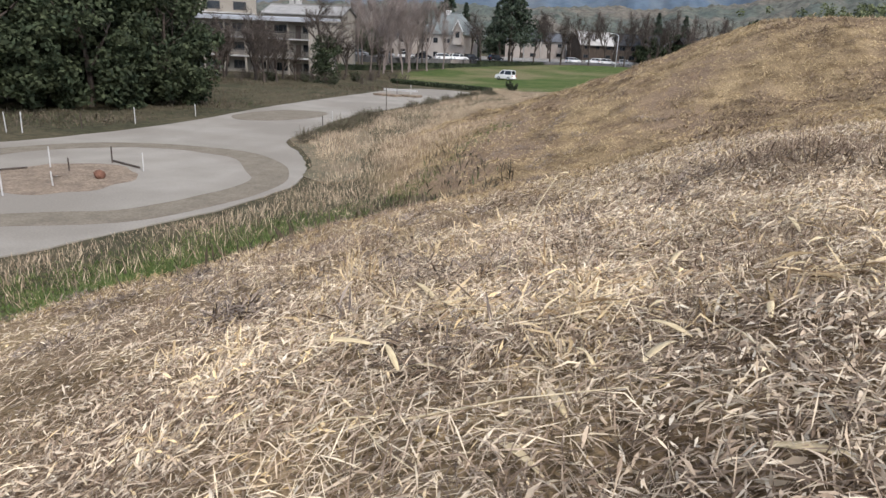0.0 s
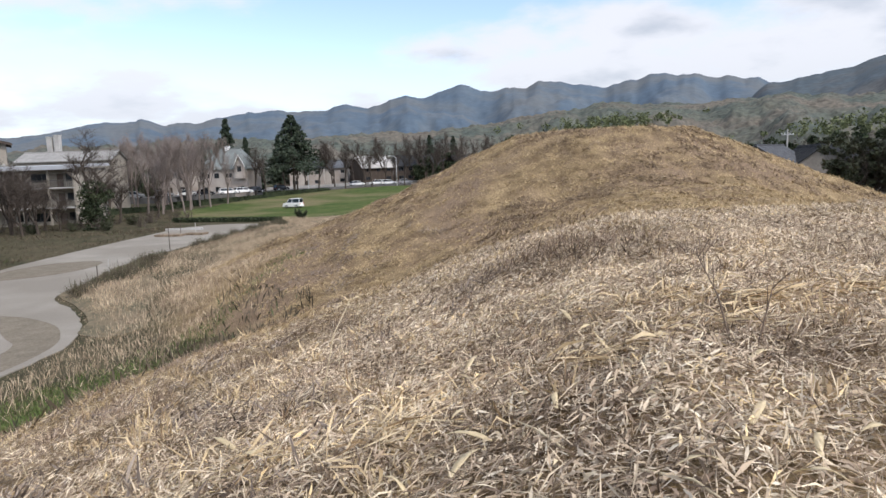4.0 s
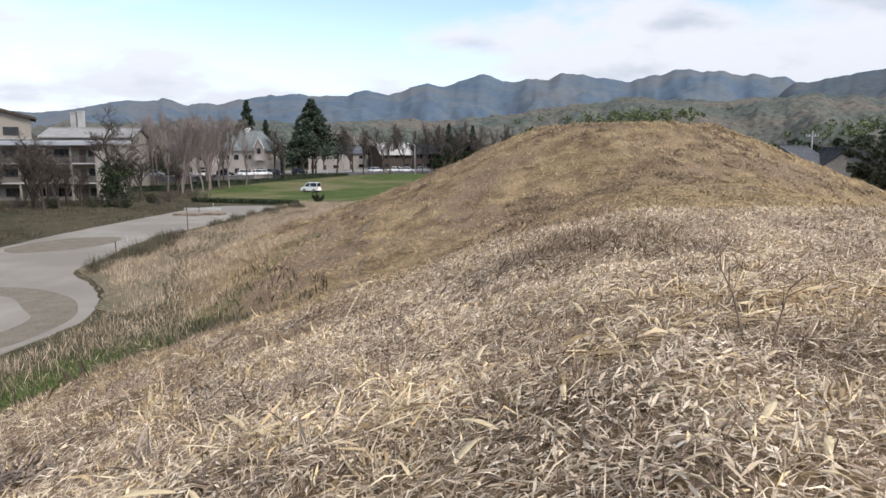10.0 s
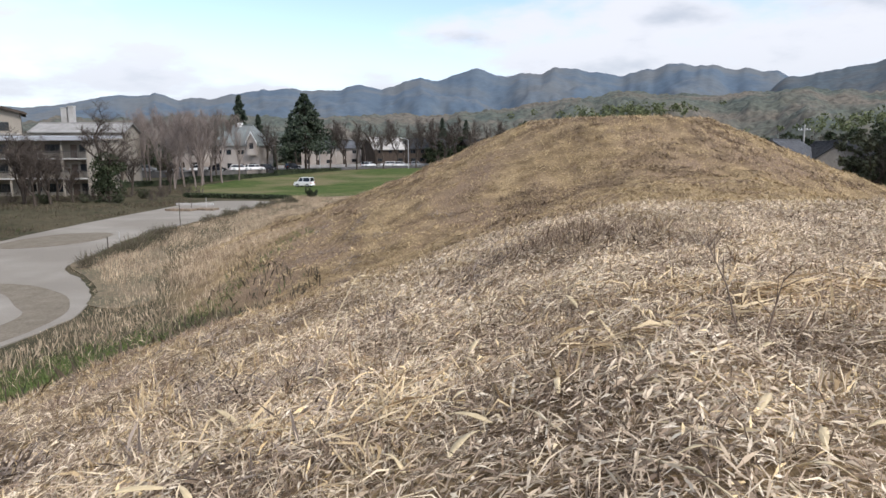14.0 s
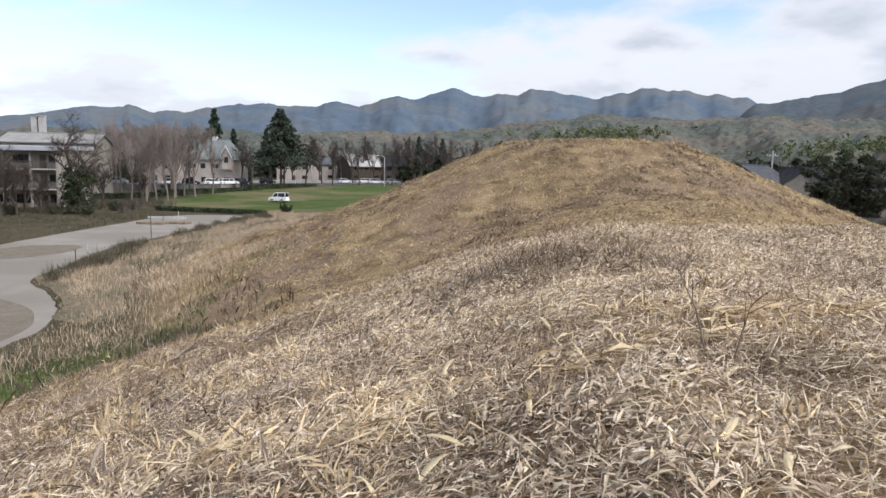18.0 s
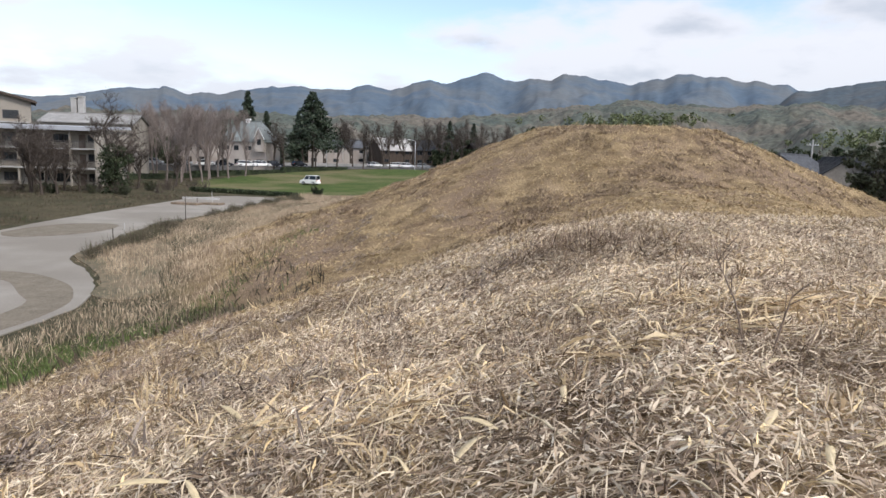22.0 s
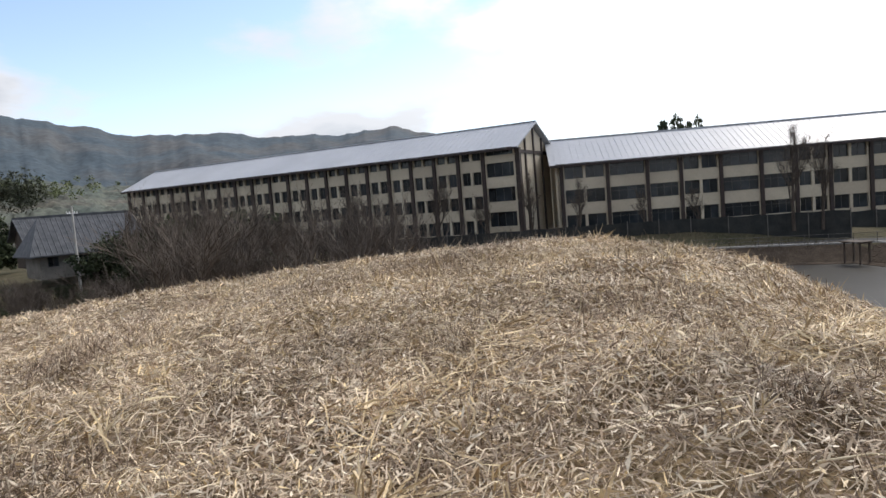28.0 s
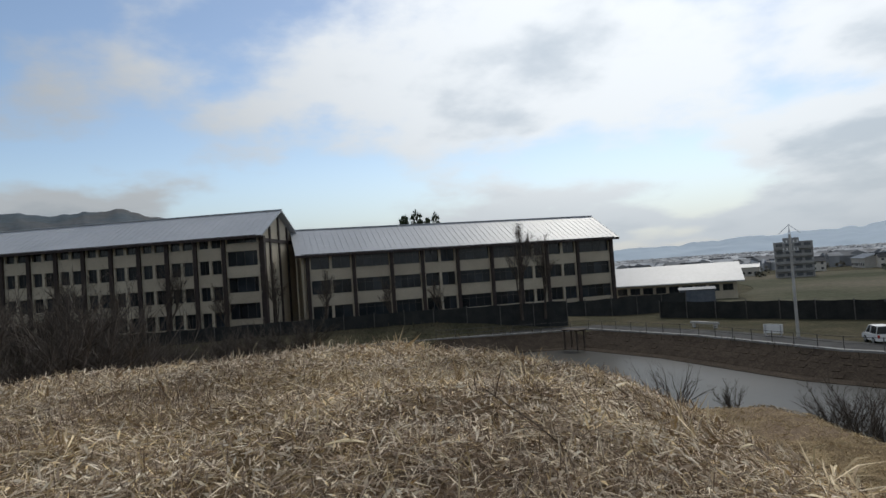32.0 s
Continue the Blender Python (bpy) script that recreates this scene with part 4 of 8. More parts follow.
def car(name, label, paint, ln=4.0, w=1.68, h=1.5, boxy=0.0):
    """A parked car: body, cabin glass, four wheels with rims, lamps and bumpers."""
    root = tagged(new(name), label, "car")
    hw = w / 2
    belt = h * 0.58
    prof = [(-ln / 2, 0.32), (-ln / 2 + 0.03, belt * 0.86), (-ln / 2 + 0.12, belt), (ln / 2 - 0.95 + 0.2 * boxy, belt), (ln / 2 - 0.08, belt * 0.84), (ln / 2, 0.5), (ln / 2 - 0.02, 0.3), (ln / 2 - 0.5, 0.26), (-ln / 2 + 0.5, 0.26)]
    bm = prism(prof, -hw, hw, "xz")
    bmesh.ops.bevel(bm, geom=list(bm.edges), offset=0.05, segments=2, affect="EDGES", clamp_overlap=True)
    body = part("body", bm, paint, root, smooth=False)
    rear = -ln / 2 + 0.18 + 0.25 * (1 - boxy)
    front = ln / 2 - 1.55 + 0.25 * boxy
    bm = bmesh.new()
    lo = [bm.verts.new(v) for v in ((-ln / 2 + 0.14, -hw + 0.06, belt - 0.01), (ln / 2 - 1.0 + 0.2 * boxy, -hw + 0.06, belt - 0.01), (ln / 2 - 1.0 + 0.2 * boxy, hw - 0.06, belt - 0.01), (-ln / 2 + 0.14, hw - 0.06, belt - 0.01))]
    hi = [bm.verts.new(v) for v in ((rear, -hw + 0.2, h - 0.06), (front, -hw + 0.2, h - 0.06), (front, hw - 0.2, h - 0.06), (rear, hw - 0.2, h - 0.06))]
    bm.faces.new(lo[::-1])
    bm.faces.new(hi)
    for i in range(4):
        bm.faces.new((lo[i], lo[(i + 1) % 4], hi[(i + 1) % 4], hi[i]))
    part("cabin_glass", bm, M_GLASS, root, "dark car windows")
    bm = box(rear - 0.03, -hw + 0.17, h - 0.07, front + 0.04, hw - 0.17, h)
    bmesh.ops.bevel(bm, geom=list(bm.edges), offset=0.03, segments=2, affect="EDGES")
    part("roof", bm, paint, root)
    for s in (-1, 1):
        bm = bmesh.new()
        for xb, xt in ((-ln / 2 + 0.14, rear), (ln / 2 - 1.0 + 0.2 * boxy, front), (-0.15, -0.15)):
            vs = [bm.verts.new(v) for v in ((xb - 0.05, s * (hw - 0.05), belt - 0.01), (xb + 0.05, s * (hw - 0.05), belt - 0.01), (xt + 0.05, s * (hw - 0.19), h - 0.05), (xt - 0.05, s * (hw - 0.19), h - 0.05))]
            bm.faces.new(vs if s > 0 else vs[::-1])
        r = bmesh.ops.extrude_face_region(bm, geom=list(bm.faces))
        bmesh.ops.translate(bm, verts=[v for v in r["geom"] if isinstance(v, bmesh.types.BMVert)], vec=(0, s * 0.02, 0))
        part("pillars", bm, paint, root)
        for x in (-ln / 2 + 0.72, ln / 2 - 0.78):
            bm = bmesh.new()
            bmesh.ops.create_cone(bm, cap_ends=True, segments=18, radius1=0.31, radius2=0.31, depth=0.2, matrix=pose(x, s * (hw - 0.09), 0.31, 90))
            wh = part("wheel", bm, M_RUBBER, root)
            bm = bmesh.new()
            bmesh.ops.create_cone(bm, cap_ends=True, segments=12, radius1=0.19, radius2=0.17, depth=0.03, matrix=pose(x, s * (hw + 0.022), 0.31, 90))
            part("rim", bm, M_STEEL, wh)
        part("headlight", box(ln / 2 - 0.14, s * (hw - 0.32) - 0.16, belt * 0.68, ln / 2 + 0.005, s * (hw - 0.32) + 0.16, belt * 0.82), M_LAMPGLASS, root)
        part("tail_lamp", box(-ln / 2 - 0.005, s * (hw - 0.16) - 0.09, belt * 0.62, -ln / 2 + 0.1, s * (hw - 0.16) + 0.09, belt * 0.92), M_RED, root)
    part("bumper", box(ln / 2 - 0.1, -hw + 0.08, 0.3, ln / 2 + 0.06, hw - 0.08, 0.48), paint, root)
    part("bumper", box(-ln / 2 - 0.06, -hw + 0.08, 0.3, -ln / 2 + 0.1, hw - 0.08, 0.48), paint, root)
    return root


def turned(ob, x, y, z, turn):
    ob.matrix_basis = pose(x, y, z, 0, 0, turn)
    return ob


turned(car("minivan", "white minivan parked beside the low house", M_WHITE, 3.2, 1.45, 1.55, 1.0), 48.6, -48.2, hz(48.6, -48.2), -28)

# low house with a hipped dark roof
M_BUNGALOW = mat("dull_cream_render", (0.38, 0.365, 0.33), (0.46, 0.44, 0.40), 0.6, 0.9, 5.0, 0.1, 0.05)
low = house("bungalow", "cream single-storey house with a dark hipped roof", 13.0, 9.0, 2.9, 2.0, M_BUNGALOW, M_TILE, 3, 0.9, 1, 0.42)
turned(low, 46.5, -57.0, hz(46.5, -57.0) + 0.1, -38)

# long low hall with a pale roof
hall = tagged(new("low_hall"), "long low school hall with a pale metal roof", "building")
hall.matrix_world = pose(119.0, -64.0, 0, 0, 0, -124.0)
part("wall", box(0, 0, ROADZ - 0.6, 22, 13, -4.8), M_WALL, hall)
for s in (1, -1):
    ya = 6.5 - s * 7.8
    part("roof", prism([(6.5, -1.7), (ya, -5.0), (ya, -4.8), (6.5, -1.5)], -1.2, 23.2, "yz"), M_ROOF, hall)
part("gable", prism([(0.0, -4.8), (13.0, -4.8), (6.5, -1.75)], 21.8, 22.0, "yz"), M_WALL, hall)
for i in range(9):
    window(hall, 0.7 + i * 2.35, 2.5 + i * 2.35, -6.6, -5.4, -0.004, 2)
part("canopy", box(1.0, -3.2, -6.9, 9.0, -0.1, -6.7), M_PILLAR, hall, "dark porch canopy")
for i in range(4):
    part("canopy_post", box(1.2 + i * 2.5, -3.1, ROADZ - 0.3, 1.35 + i * 2.5, -2.95, -6.9), M_PILLAR, hall)

# sheds and signs near the yard
M_SHED = mat("blue_grey_sheet", (0.10, 0.115, 0.14), (0.14, 0.155, 0.18), 1.0, 0.6, 6.0, 0.15)
sh = tagged(new("storage_shed"), "blue-grey corrugated storage shed beside the lane", "shed")
sh.matrix_world = pose(101.0, -66.0, ROADZ, 0, 0, -124)
part("wall", box(0, 0, -0.3, 5.5, 3, 2.6), M_SHED, sh)
part("roof", prism([(-0.2, 2.62), (3.2, 2.9), (3.2, 3.0), (-0.2, 2.72)], -0.2, 5.7, "yz"), M_SHED, sh)
for i in range(11):
    part("rib", box(0.1 + i * 0.5, -0.05, 0.0, 0.18 + i * 0.5, -0.004, 2.55), M_SHED, sh)
part("door", box(1.8, -0.09, 0.0, 3.6, -0.052, 2.1), M_SHED, sh)


def utility_pole(x, y, top, label, arms=2):
    z = hz(x, y)
    root = tagged(new("utility_pole"), label, "utility pole")
    root.matrix_basis = pose(x, y, z)
    h = top - z
    bm = bmesh.new()
    bmesh.ops.create_cone(bm, cap_ends=True, segments=12, radius1=0.17, radius2=0.11, depth=h + 0.5, matrix=pose(0, 0, (h - 0.5) / 2))
    part("pole", bm, M_CONC, root)
    for k in range(arms):
        zz = h - 0.9 - 0.75 * k
        arm = part("crossarm", box(-1.0, -0.05, zz, 1.0, 0.05, zz + 0.09), M_STEEL, root)
        for xx in (-0.9, -0.45, 0.45, 0.9):
            bm = bmesh.new()
            bmesh.ops.create_cone(bm, cap_ends=True, segments=8, radius1=0.06, radius2=0.04, depth=0.22, matrix=pose(xx, 0, zz + 0.2))
            part("insulator", bm, M_WHITE, arm)
    return root


p0 = utility_pole(56.4, -47.3, 1.7, "tall grey concrete utility pole with crossarms")
bm = bmesh.new()
for k in range(4):
    a = math.pi / 4 + k * math.pi / 2
    bmesh.ops.create_cone(bm, cap_ends=True, segments=6, radius1=0.03, radius2=0.02, depth=1.3, matrix=pose(0.45 * math.cos(a), 0.45 * math.sin(a), 10.4, 50 * math.sin(a), -50 * math.cos(a)))
part("strut", bm, M_STEEL, p0)
utility_pole(74.1, 53.6, 3.2, "slim grey utility pole beside a tiled house", 1)
utility_pole(31.0, 108.0, 3.6, "grey utility pole among distant houses", 1)
utility_pole(58.0, 106.0, 4.0, "grey utility pole among village houses", 1)

sg = tagged(new("notice_board"), "small white notice board on two posts", "sign")
sg.matrix_world = pose(58.0, -45.9, hz(58, -45.9), 0, 0, 30)
part("panel", box(-0.9, -0.04, 0.35, 0.9, 0.02, 1.25), M_WHITE, sg)
for x in (-0.7, 0.7):
    part("post", box(x - 0.04, 0.025, -0.2, x + 0.04, 0.09, 1.2), M_STEEL, sg)
sg = tagged(new("concrete_bench"), "low white concrete barrier beside the lane", "barrier")
sg.matrix_world = pose(70.5, -47.5, hz(70.5, -47.5), 0, 0, 10)
part("beam", box(-2.0, -0.2, 0.45, 2.0, 0.2, 0.7), M_CONC, sg)
for x in (-1.6, 1.6):
    part("foot", box(x - 0.15, -0.18, -0.1, x + 0.15, 0.18, 0.45), M_CONC, sg)

# wooden jetty frame on the bank
jt = tagged(new("bank_frame"), "weathered timber frame on the moat bank", "frame")
jt.matrix_world = pose(76.0, -33.5, WATERZ + 0.2, 0, 0, 20)
for x in (-1, 1):
    for y in (-0.6, 0.6):
        part("leg", box(x - 0.07, y - 0.07, -0.4, x + 0.07, y + 0.07, 2.0), M_DARKWOOD, jt)
    part("beam", box(x - 0.06, -0.9, 2.0, x + 0.06, 0.9, 2.14), M_DARKWOOD, jt)
part("deck", box(-1.4, -0.9, 2.145, 1.4, 0.9, 2.22), M_DARKWOOD, jt)

# ---- the plain and the town ----
M_PADDY = mat("winter_paddy", (0.060, 0.070, 0.042), (0.088, 0.090, 0.060), 0.06, 0.95, 1.2, 0.25, 0.2, space="World", c=(0.15, 0.132, 0.098), cscale=0.02, spec=0.02)
sheet("field", [(97, -70), (128, -104), (190, -150), (150, -185), (95, -130), (62, -84)], ROADZ + 0.05, M_PADDY, "level field of short winter grass", "field")
sheet("sports_field", [(100, -62), (112, -86), (84, -88), (70, -66)], ROADZ + 0.09, M_PADDY, "greenish winter sports field", "field")
vil = [house("town_house", "two-storey town house with a dark tiled roof", 9.5, 7.5, 5.6, 2.0, M_PLASTER, M_TILE, 11, far=True),
       house("town_house", "pale town house with a silver-grey tiled roof", 11.0, 8.0, 5.4, 2.2, M_PLASTER, M_TILE2, 12, far=True),
       house("town_house", "low dark-boarded house with a grey tiled roof", 12.0, 8.0, 3.2, 2.4, M_DARKWOOD, M_TILE, 13, 0.7, 1, far=True),
       house("town_house", "long pale workshop with a shallow metal roof", 20.0, 10.0, 4.2, 1.6, M_PLASTER, M_ROOF, 14, 0.4, 1, far=True)]
for i, ob in enumerate(vil):
    ob["group"] = "town houses"
    put(ob, 240 + 18 * i, -200 - 26 * i, None, 20 * i, 0.75)
rt = random.Random(17)
for i in range(90):
    d = 245 + 460 * (i / 80) ** 1.2
    yaw = rt.uniform(-117, -147)
    x, y = -math.sin(radians(yaw)) * d, math.cos(radians(yaw)) * d
    again(rt.choice(vil), x, y, hz(x, y), rt.uniform(0, 180), rt.uniform(0.6, 0.8))
# the rest of the town, too far to tell one roof from the next
vt, ft = [], []
for i in range(7000):
    d = 300 + 2600 * rt.random() ** 1.6
    yaw = rt.uniform(-112, -152)
    x, y = -math.sin(radians(yaw)) * d, math.cos(radians(yaw)) * d
    w, dd, h, rh = rt.uniform(4, 8), rt.uniform(3.5, 5), rt.uniform(2.6, 5.4), rt.uniform(1.0, 1.8)
    a = rt.uniform(0, math.pi)
    c, s = math.cos(a), math.sin(a)
    z = -8.4 - 3.0 * min(1.0, max(0.0, (d - 300) / 700)) ** 2 * (3 - 2 * min(1.0, max(0.0, (d - 300) / 700)))
    b = len(vt)
    for u, v, zz in ((-w, -dd, 0), (w, -dd, 0), (w, dd, 0), (-w, dd, 0), (-w, -dd, h), (w, -dd, h), (w, dd, h), (-w, dd, h), (-w, 0, h + rh), (w, 0, h + rh)):
        vt.append((x + (u * c - v * s) * 0.7, y + (u * s + v * c) * 0.7, z + zz))
    ft += [(b, b + 1, b + 5, b + 4), (b + 2, b + 3, b + 7, b + 6), (b + 1, b + 2, b + 6, b + 9, b + 5), (b + 3, b, b + 4, b + 8, b + 7), (b + 4, b + 5, b + 9, b + 8), (b + 6, b + 7, b + 8, b + 9)]
M_TOWN = mat("far_town", (0.27, 0.28, 0.295), (0.42, 0.425, 0.435), 0.02, 0.8, 0.2, 0.3, vary=-0.55, space="World")
tagged(new("far_town", mesh_of("far_town", vt, ft, M_TOWN)), "distant town roofs spread over the plain", "town", kind="stuff")

apt5 = tagged(new("apartment_block"), "five-storey pale apartment block on the plain", "building")
apt5.matrix_world = pose(164.0, -143.0, -8.7, 0, 0, -131) @ Matrix.Diagonal((0.83, 0.83, 0.83, 1))
M_APTGLASS = mat("dull_flat_window", (0.09, 0.095, 0.10), (0.13, 0.135, 0.14), 1.0, 0.4)
M_APT = mat("grey_flat_render", (0.27, 0.268, 0.265), (0.34, 0.335, 0.33), 0.4, 0.9, 3.0, 0.1)
part("wall", box(0, 0, -1, 12, 9, 13.0), M_APT, apt5)
part("stair_tower", box(3, 2, 13.002, 8, 7, 14.4), M_APT, apt5)
for fl in range(5):
    part("balcony", box(0.2, -1.1, 0.1 + 2.6 * fl, 11.8, -0.004, 1.0 + 2.6 * fl), M_APT, apt5)
    for i in range(4):
        part("window", box(0.6 + 2.9 * i, -0.05, 1.05 + 2.6 * fl, 2.6 + 2.9 * i, -0.006, 2.1 + 2.6 * fl), M_APTGLASS, apt5)
bm = bmesh.new()
bmesh.ops.create_cone(bm, cap_ends=True, segments=8, radius1=1.6, radius2=0.4, depth=40, matrix=pose(0, 0, 20))
mast = tagged(part("mast", bm, M_STEEL), "thin grey mast on the far plain", "mast")
mast.matrix_basis = pose(960, -1180, -12)

# ---- east of the mound: great tree, thicket, village ----
M_EUC = mat("eucalyptus_leaf", (0.058, 0.066, 0.047), (0.094, 0.102, 0.070), 1.2, 0.6, vary=-0.4, space="World", spec=0.12)
M_PINE = mat("conifer_needles", (0.030, 0.046, 0.030), (0.052, 0.068, 0.042), 1.0, 0.75, vary=-0.4, space="World")
M_EVER = mat("evergreen_leaf", (0.028, 0.040, 0.022), (0.058, 0.070, 0.036), 0.8, 0.75, vary=-0.45, space="World", spec=0.15)
M_BUSH = mat("shrub_leaf", (0.050, 0.060, 0.032), (0.085, 0.088, 0.050), 0.8, 0.7, vary=-0.4, space="World")
M_TWIG = mat("grey_brown_twigs", (0.070, 0.057, 0.047), (0.118, 0.097, 0.080), 1.0, 0.95, vary=0.25)
M_POPLAR = mat("pinkish_brown_twigs", (0.165, 0.135, 0.119), (0.22, 0.183, 0.163), 1.0, 0.95, vary=0.2)
M_GREENLEAF = mat("spring_bamboo_leaf", (0.095, 0.115, 0.050), (0.14, 0.155, 0.075), 0.2, 0.8, vary=-0.35, space="World")


def eucalyptus():
    rs = np.random.RandomState(8)
    trunk, limbs, tips = branches(23.0, 0.5, 12, 4, 0.62, kids=4, first=0.10, lift=0.8, min_r=0.05, twist=0.22)
    # crown of separate boughs, narrow and high with gaps, wider at mid height
    pts = []
    for k in range(250):
        z = rs.uniform(0.8, 26.9)
        t = z / 27.4
        wide = 6.3 - 1.5 * math.exp(-((t - 0.60) / 0.06) ** 2) - 1.0 * math.exp(-((t - 0.33) / 0.07) ** 2) - 5.0 * max(0, t - 0.86) / 0.14
        a = rs.uniform(0, 2 * math.pi)
        r = wide * rs.uniform(0.35, 1.0) ** 0.7
        off = 0.5 * math.sin(z * 0.35 + 1.0) + 0.9 * max(0.0, t - 0.6) / 0.4
        lean = 0.7 * max(0.0, t - 0.45) / 0.55
        pts.append((r * math.cos(a) + off + lean, r * math.sin(a) - lean, z))
    pts += [(1.4, -1.0, 21.4), (0.4, 0.2, 22.4), (1.8, -0.6, 23.2), (2.4, -1.6, 22.2)]
    pts += [(6.2, -4.8, 11.4), (7.0, -5.6, 10.6), (6.6, -5.2, 11.8), (5.6, -4.0, 11.2), (7.6, -5.8, 11.2), (7.4, -6.6, 10.6), (8.3, -7.0, 11.3), (6.8, -6.0, 12.3), (7.9, -6.4, 12.0), (-5.2, 3.6, 12.8), (-5.8, 4.2, 11.8), (-5.0, 4.4, 12.2)]
    c = np.concatenate([clumps(pts, 1.5, 270, rs, 0.75), clumps([p for p in pts if p[2] < 15], 1.9, 110, rs, 0.9)])
    for p in pts[:60:2]:
        b = Vector((0.4, 0, max(1.0, p[2] - 3.5)))
        limbs.tube([b, b.lerp(Vector(p), 0.5) + Vector((0, 0, 0.5)), Vector(p)], [0.14, 0.09, 0.04], 4)
    return tree_thing("eucalyptus_tree", "tall dark-green eucalyptus with an open ragged crown", "tree", trunk, limbs, M_BARK, leaves_mesh("crown", c, 0.16, M_EUC, rs, 0.2, 2.6, 0.5))


turned(eucalyptus(), 53.8, 55.7, hz(53.8, 55.7) - 0.3, 0)


def shrub(name, label, h, w, seed, stems=14, bark=None, leaf=None, leaf_n=0, leaf_size=0.12, lean=0.5, fine=7):
    """A multi-stemmed bush: bare branching canes, and leaves where it has them."""
    rs = random.Random(seed)
    rn = np.random.RandomState(seed)
    s = Soup()
    v, q, ends = [], [], []
    for k in range(stems):
        a = rs.uniform(0, 2 * math.pi)
        r0 = w * 0.25 * math.sqrt(rs.random())
        p = Vector((math.cos(a) * r0, math.sin(a) * r0, -0.1))
        d = Vector((math.cos(a) * lean * rs.random(), math.sin(a) * lean * rs.random(), 1)).normalized()
        ln = h * rs.uniform(0.55, 1.0)
        pts = [p.copy()]
        for i in range(5):
            d = (d + Vector((rs.uniform(-1, 1), rs.uniform(-1, 1), 0.1)) * 0.36).normalized()
            p = p + d * ln / 5 + Vector((rs.uniform(-1, 1), rs.uniform(-1, 1), 0)) * ln * 0.03
            pts.append(p.copy())
        s.tube(pts, [0.012 * h * (1 - 0.16 * i) for i in range(6)], 3)
        for i in range(1, 6):
            for _ in range(fine):
                b = pts[i - 1].lerp(pts[i], rs.random())
                e = (d + Vector((rs.uniform(-1, 1), rs.uniform(-1, 1), rs.uniform(-0.2, 0.9)))).normalized() * h * rs.uniform(0.10, 0.26)
                sd = e.orthogonal().normalized() * 0.0028 * h
                n = len(v)
                v += [tuple(b - sd), tuple(b + sd), tuple(b + e + sd * 0.3), tuple(b + e - sd * 0.3)]
                q.append((n, n + 1, n + 2, n + 3))
                ends.append(b + e)
                for _ in range(2):
                    b2 = b + e * rs.uniform(0.4, 0.9)
                    e2 = (e.normalized() + Vector((rs.uniform(-1, 1), rs.uniform(-1, 1), rs.uniform(-0.3, 0.8))) * 0.8).normalized() * h * rs.uniform(0.05, 0.12)
                    n = len(v)
                    v += [tuple(b2 - sd * 0.6), tuple(b2 + sd * 0.6), tuple(b2 + e2 + sd * 0.2), tuple(b2 + e2 - sd * 0.2)]
                    q.append((n, n + 1, n + 2, n + 3))
    root = tagged(new(name), label, "shrub")
    ob = new("cane_base", s.mesh("cane_base", bark or M_TWIG))
    ob.parent = root
    ob = tagged(new("twig_mass", quads_mesh("twig_mass", np.array(v), np.array(q), bark or M_TWIG)), kind="stuff")
    ob.parent = root
    if leaf:
        c = clumps([tuple(e) for e in rs.sample(ends, min(len(ends), leaf_n))], h * 0.11, 40, rn)
        c = c[c[:, 2] > 0]
        ob = tagged(new("foliage", leaves_mesh("foliage", c, leaf_size, leaf, rn, 0.1, 1.8)), kind="stuff")
        ob.parent = root
    return root


# bare thicket along the far moat bank
sh_a = shrub("bare_shrub", "leafless grey-brown shrub in a dense thicket", 6.0, 5.0, 21, 18, lean=0.85)
sh_b = shrub("bare_shrub", "tall leafless shrub with thin upright canes", 8.0, 4.0, 22, 12, lean=0.6)
sh_c = shrub("leafy_shrub", "dusty green evergreen shrub in the thicket", 4.5, 4.0, 23, 14, leaf=M_BUSH, leaf_n=110, leaf_size=0.16)
sh_d = shrub("leafy_shrub", "dark round evergreen shrub among dry grass", 5.6, 5.0, 24, 18, leaf=M_EVER, leaf_n=200, leaf_size=0.16, lean=0.8)
for o in (sh_a, sh_b, sh_c, sh_d):
    o["group"] = "thicket shrubs"
put(sh_d, 68.2, 45.0, -6.6)
rq = random.Random(33)
put(sh_a, 62.0, 30.0)
put(sh_b, 66.0, 26.0)
put(sh_c, 60.0, 36.0)
again(sh_c, 41.6, 64.0, -3.8, 0, 1.25, "dull brown-green round shrub beside the mound")
again(sh_a, 42.6, 63.0, -3.8, 80, 0.72, "leafless brown shrub beside the mound")
again(sh_c, 43.8, 61.8, -3.8, 140, 1.0, "dull brown-green round shrub beside the mound")
for i in range(210):
    yaw = -46 - 46 * (i / 210) ** 0.9 + rq.uniform(-1.5, 1.5)
    d = rq.uniform(56, 84)
    if yaw < -80:
        d = rq.uniform(70, 86)
    x, y = -math.sin(radians(yaw)) * d, math.cos(radians(yaw)) * d
    k = rq.random()
    o, sc = (sh_a, rq.uniform(0.75, 1.7)) if k < 0.6 else (sh_b, rq.uniform(1.0, 1.6)) if k < 0.88 else (sh_c, rq.uniform(0.7, 1.1))
    if yaw > -60:
        sc *= 0.36
    if yaw < -78:
        sc *= 0.42
    again(o, x, y, min(hz(x, y), -5.2), rq.uniform(0, 360), sc)
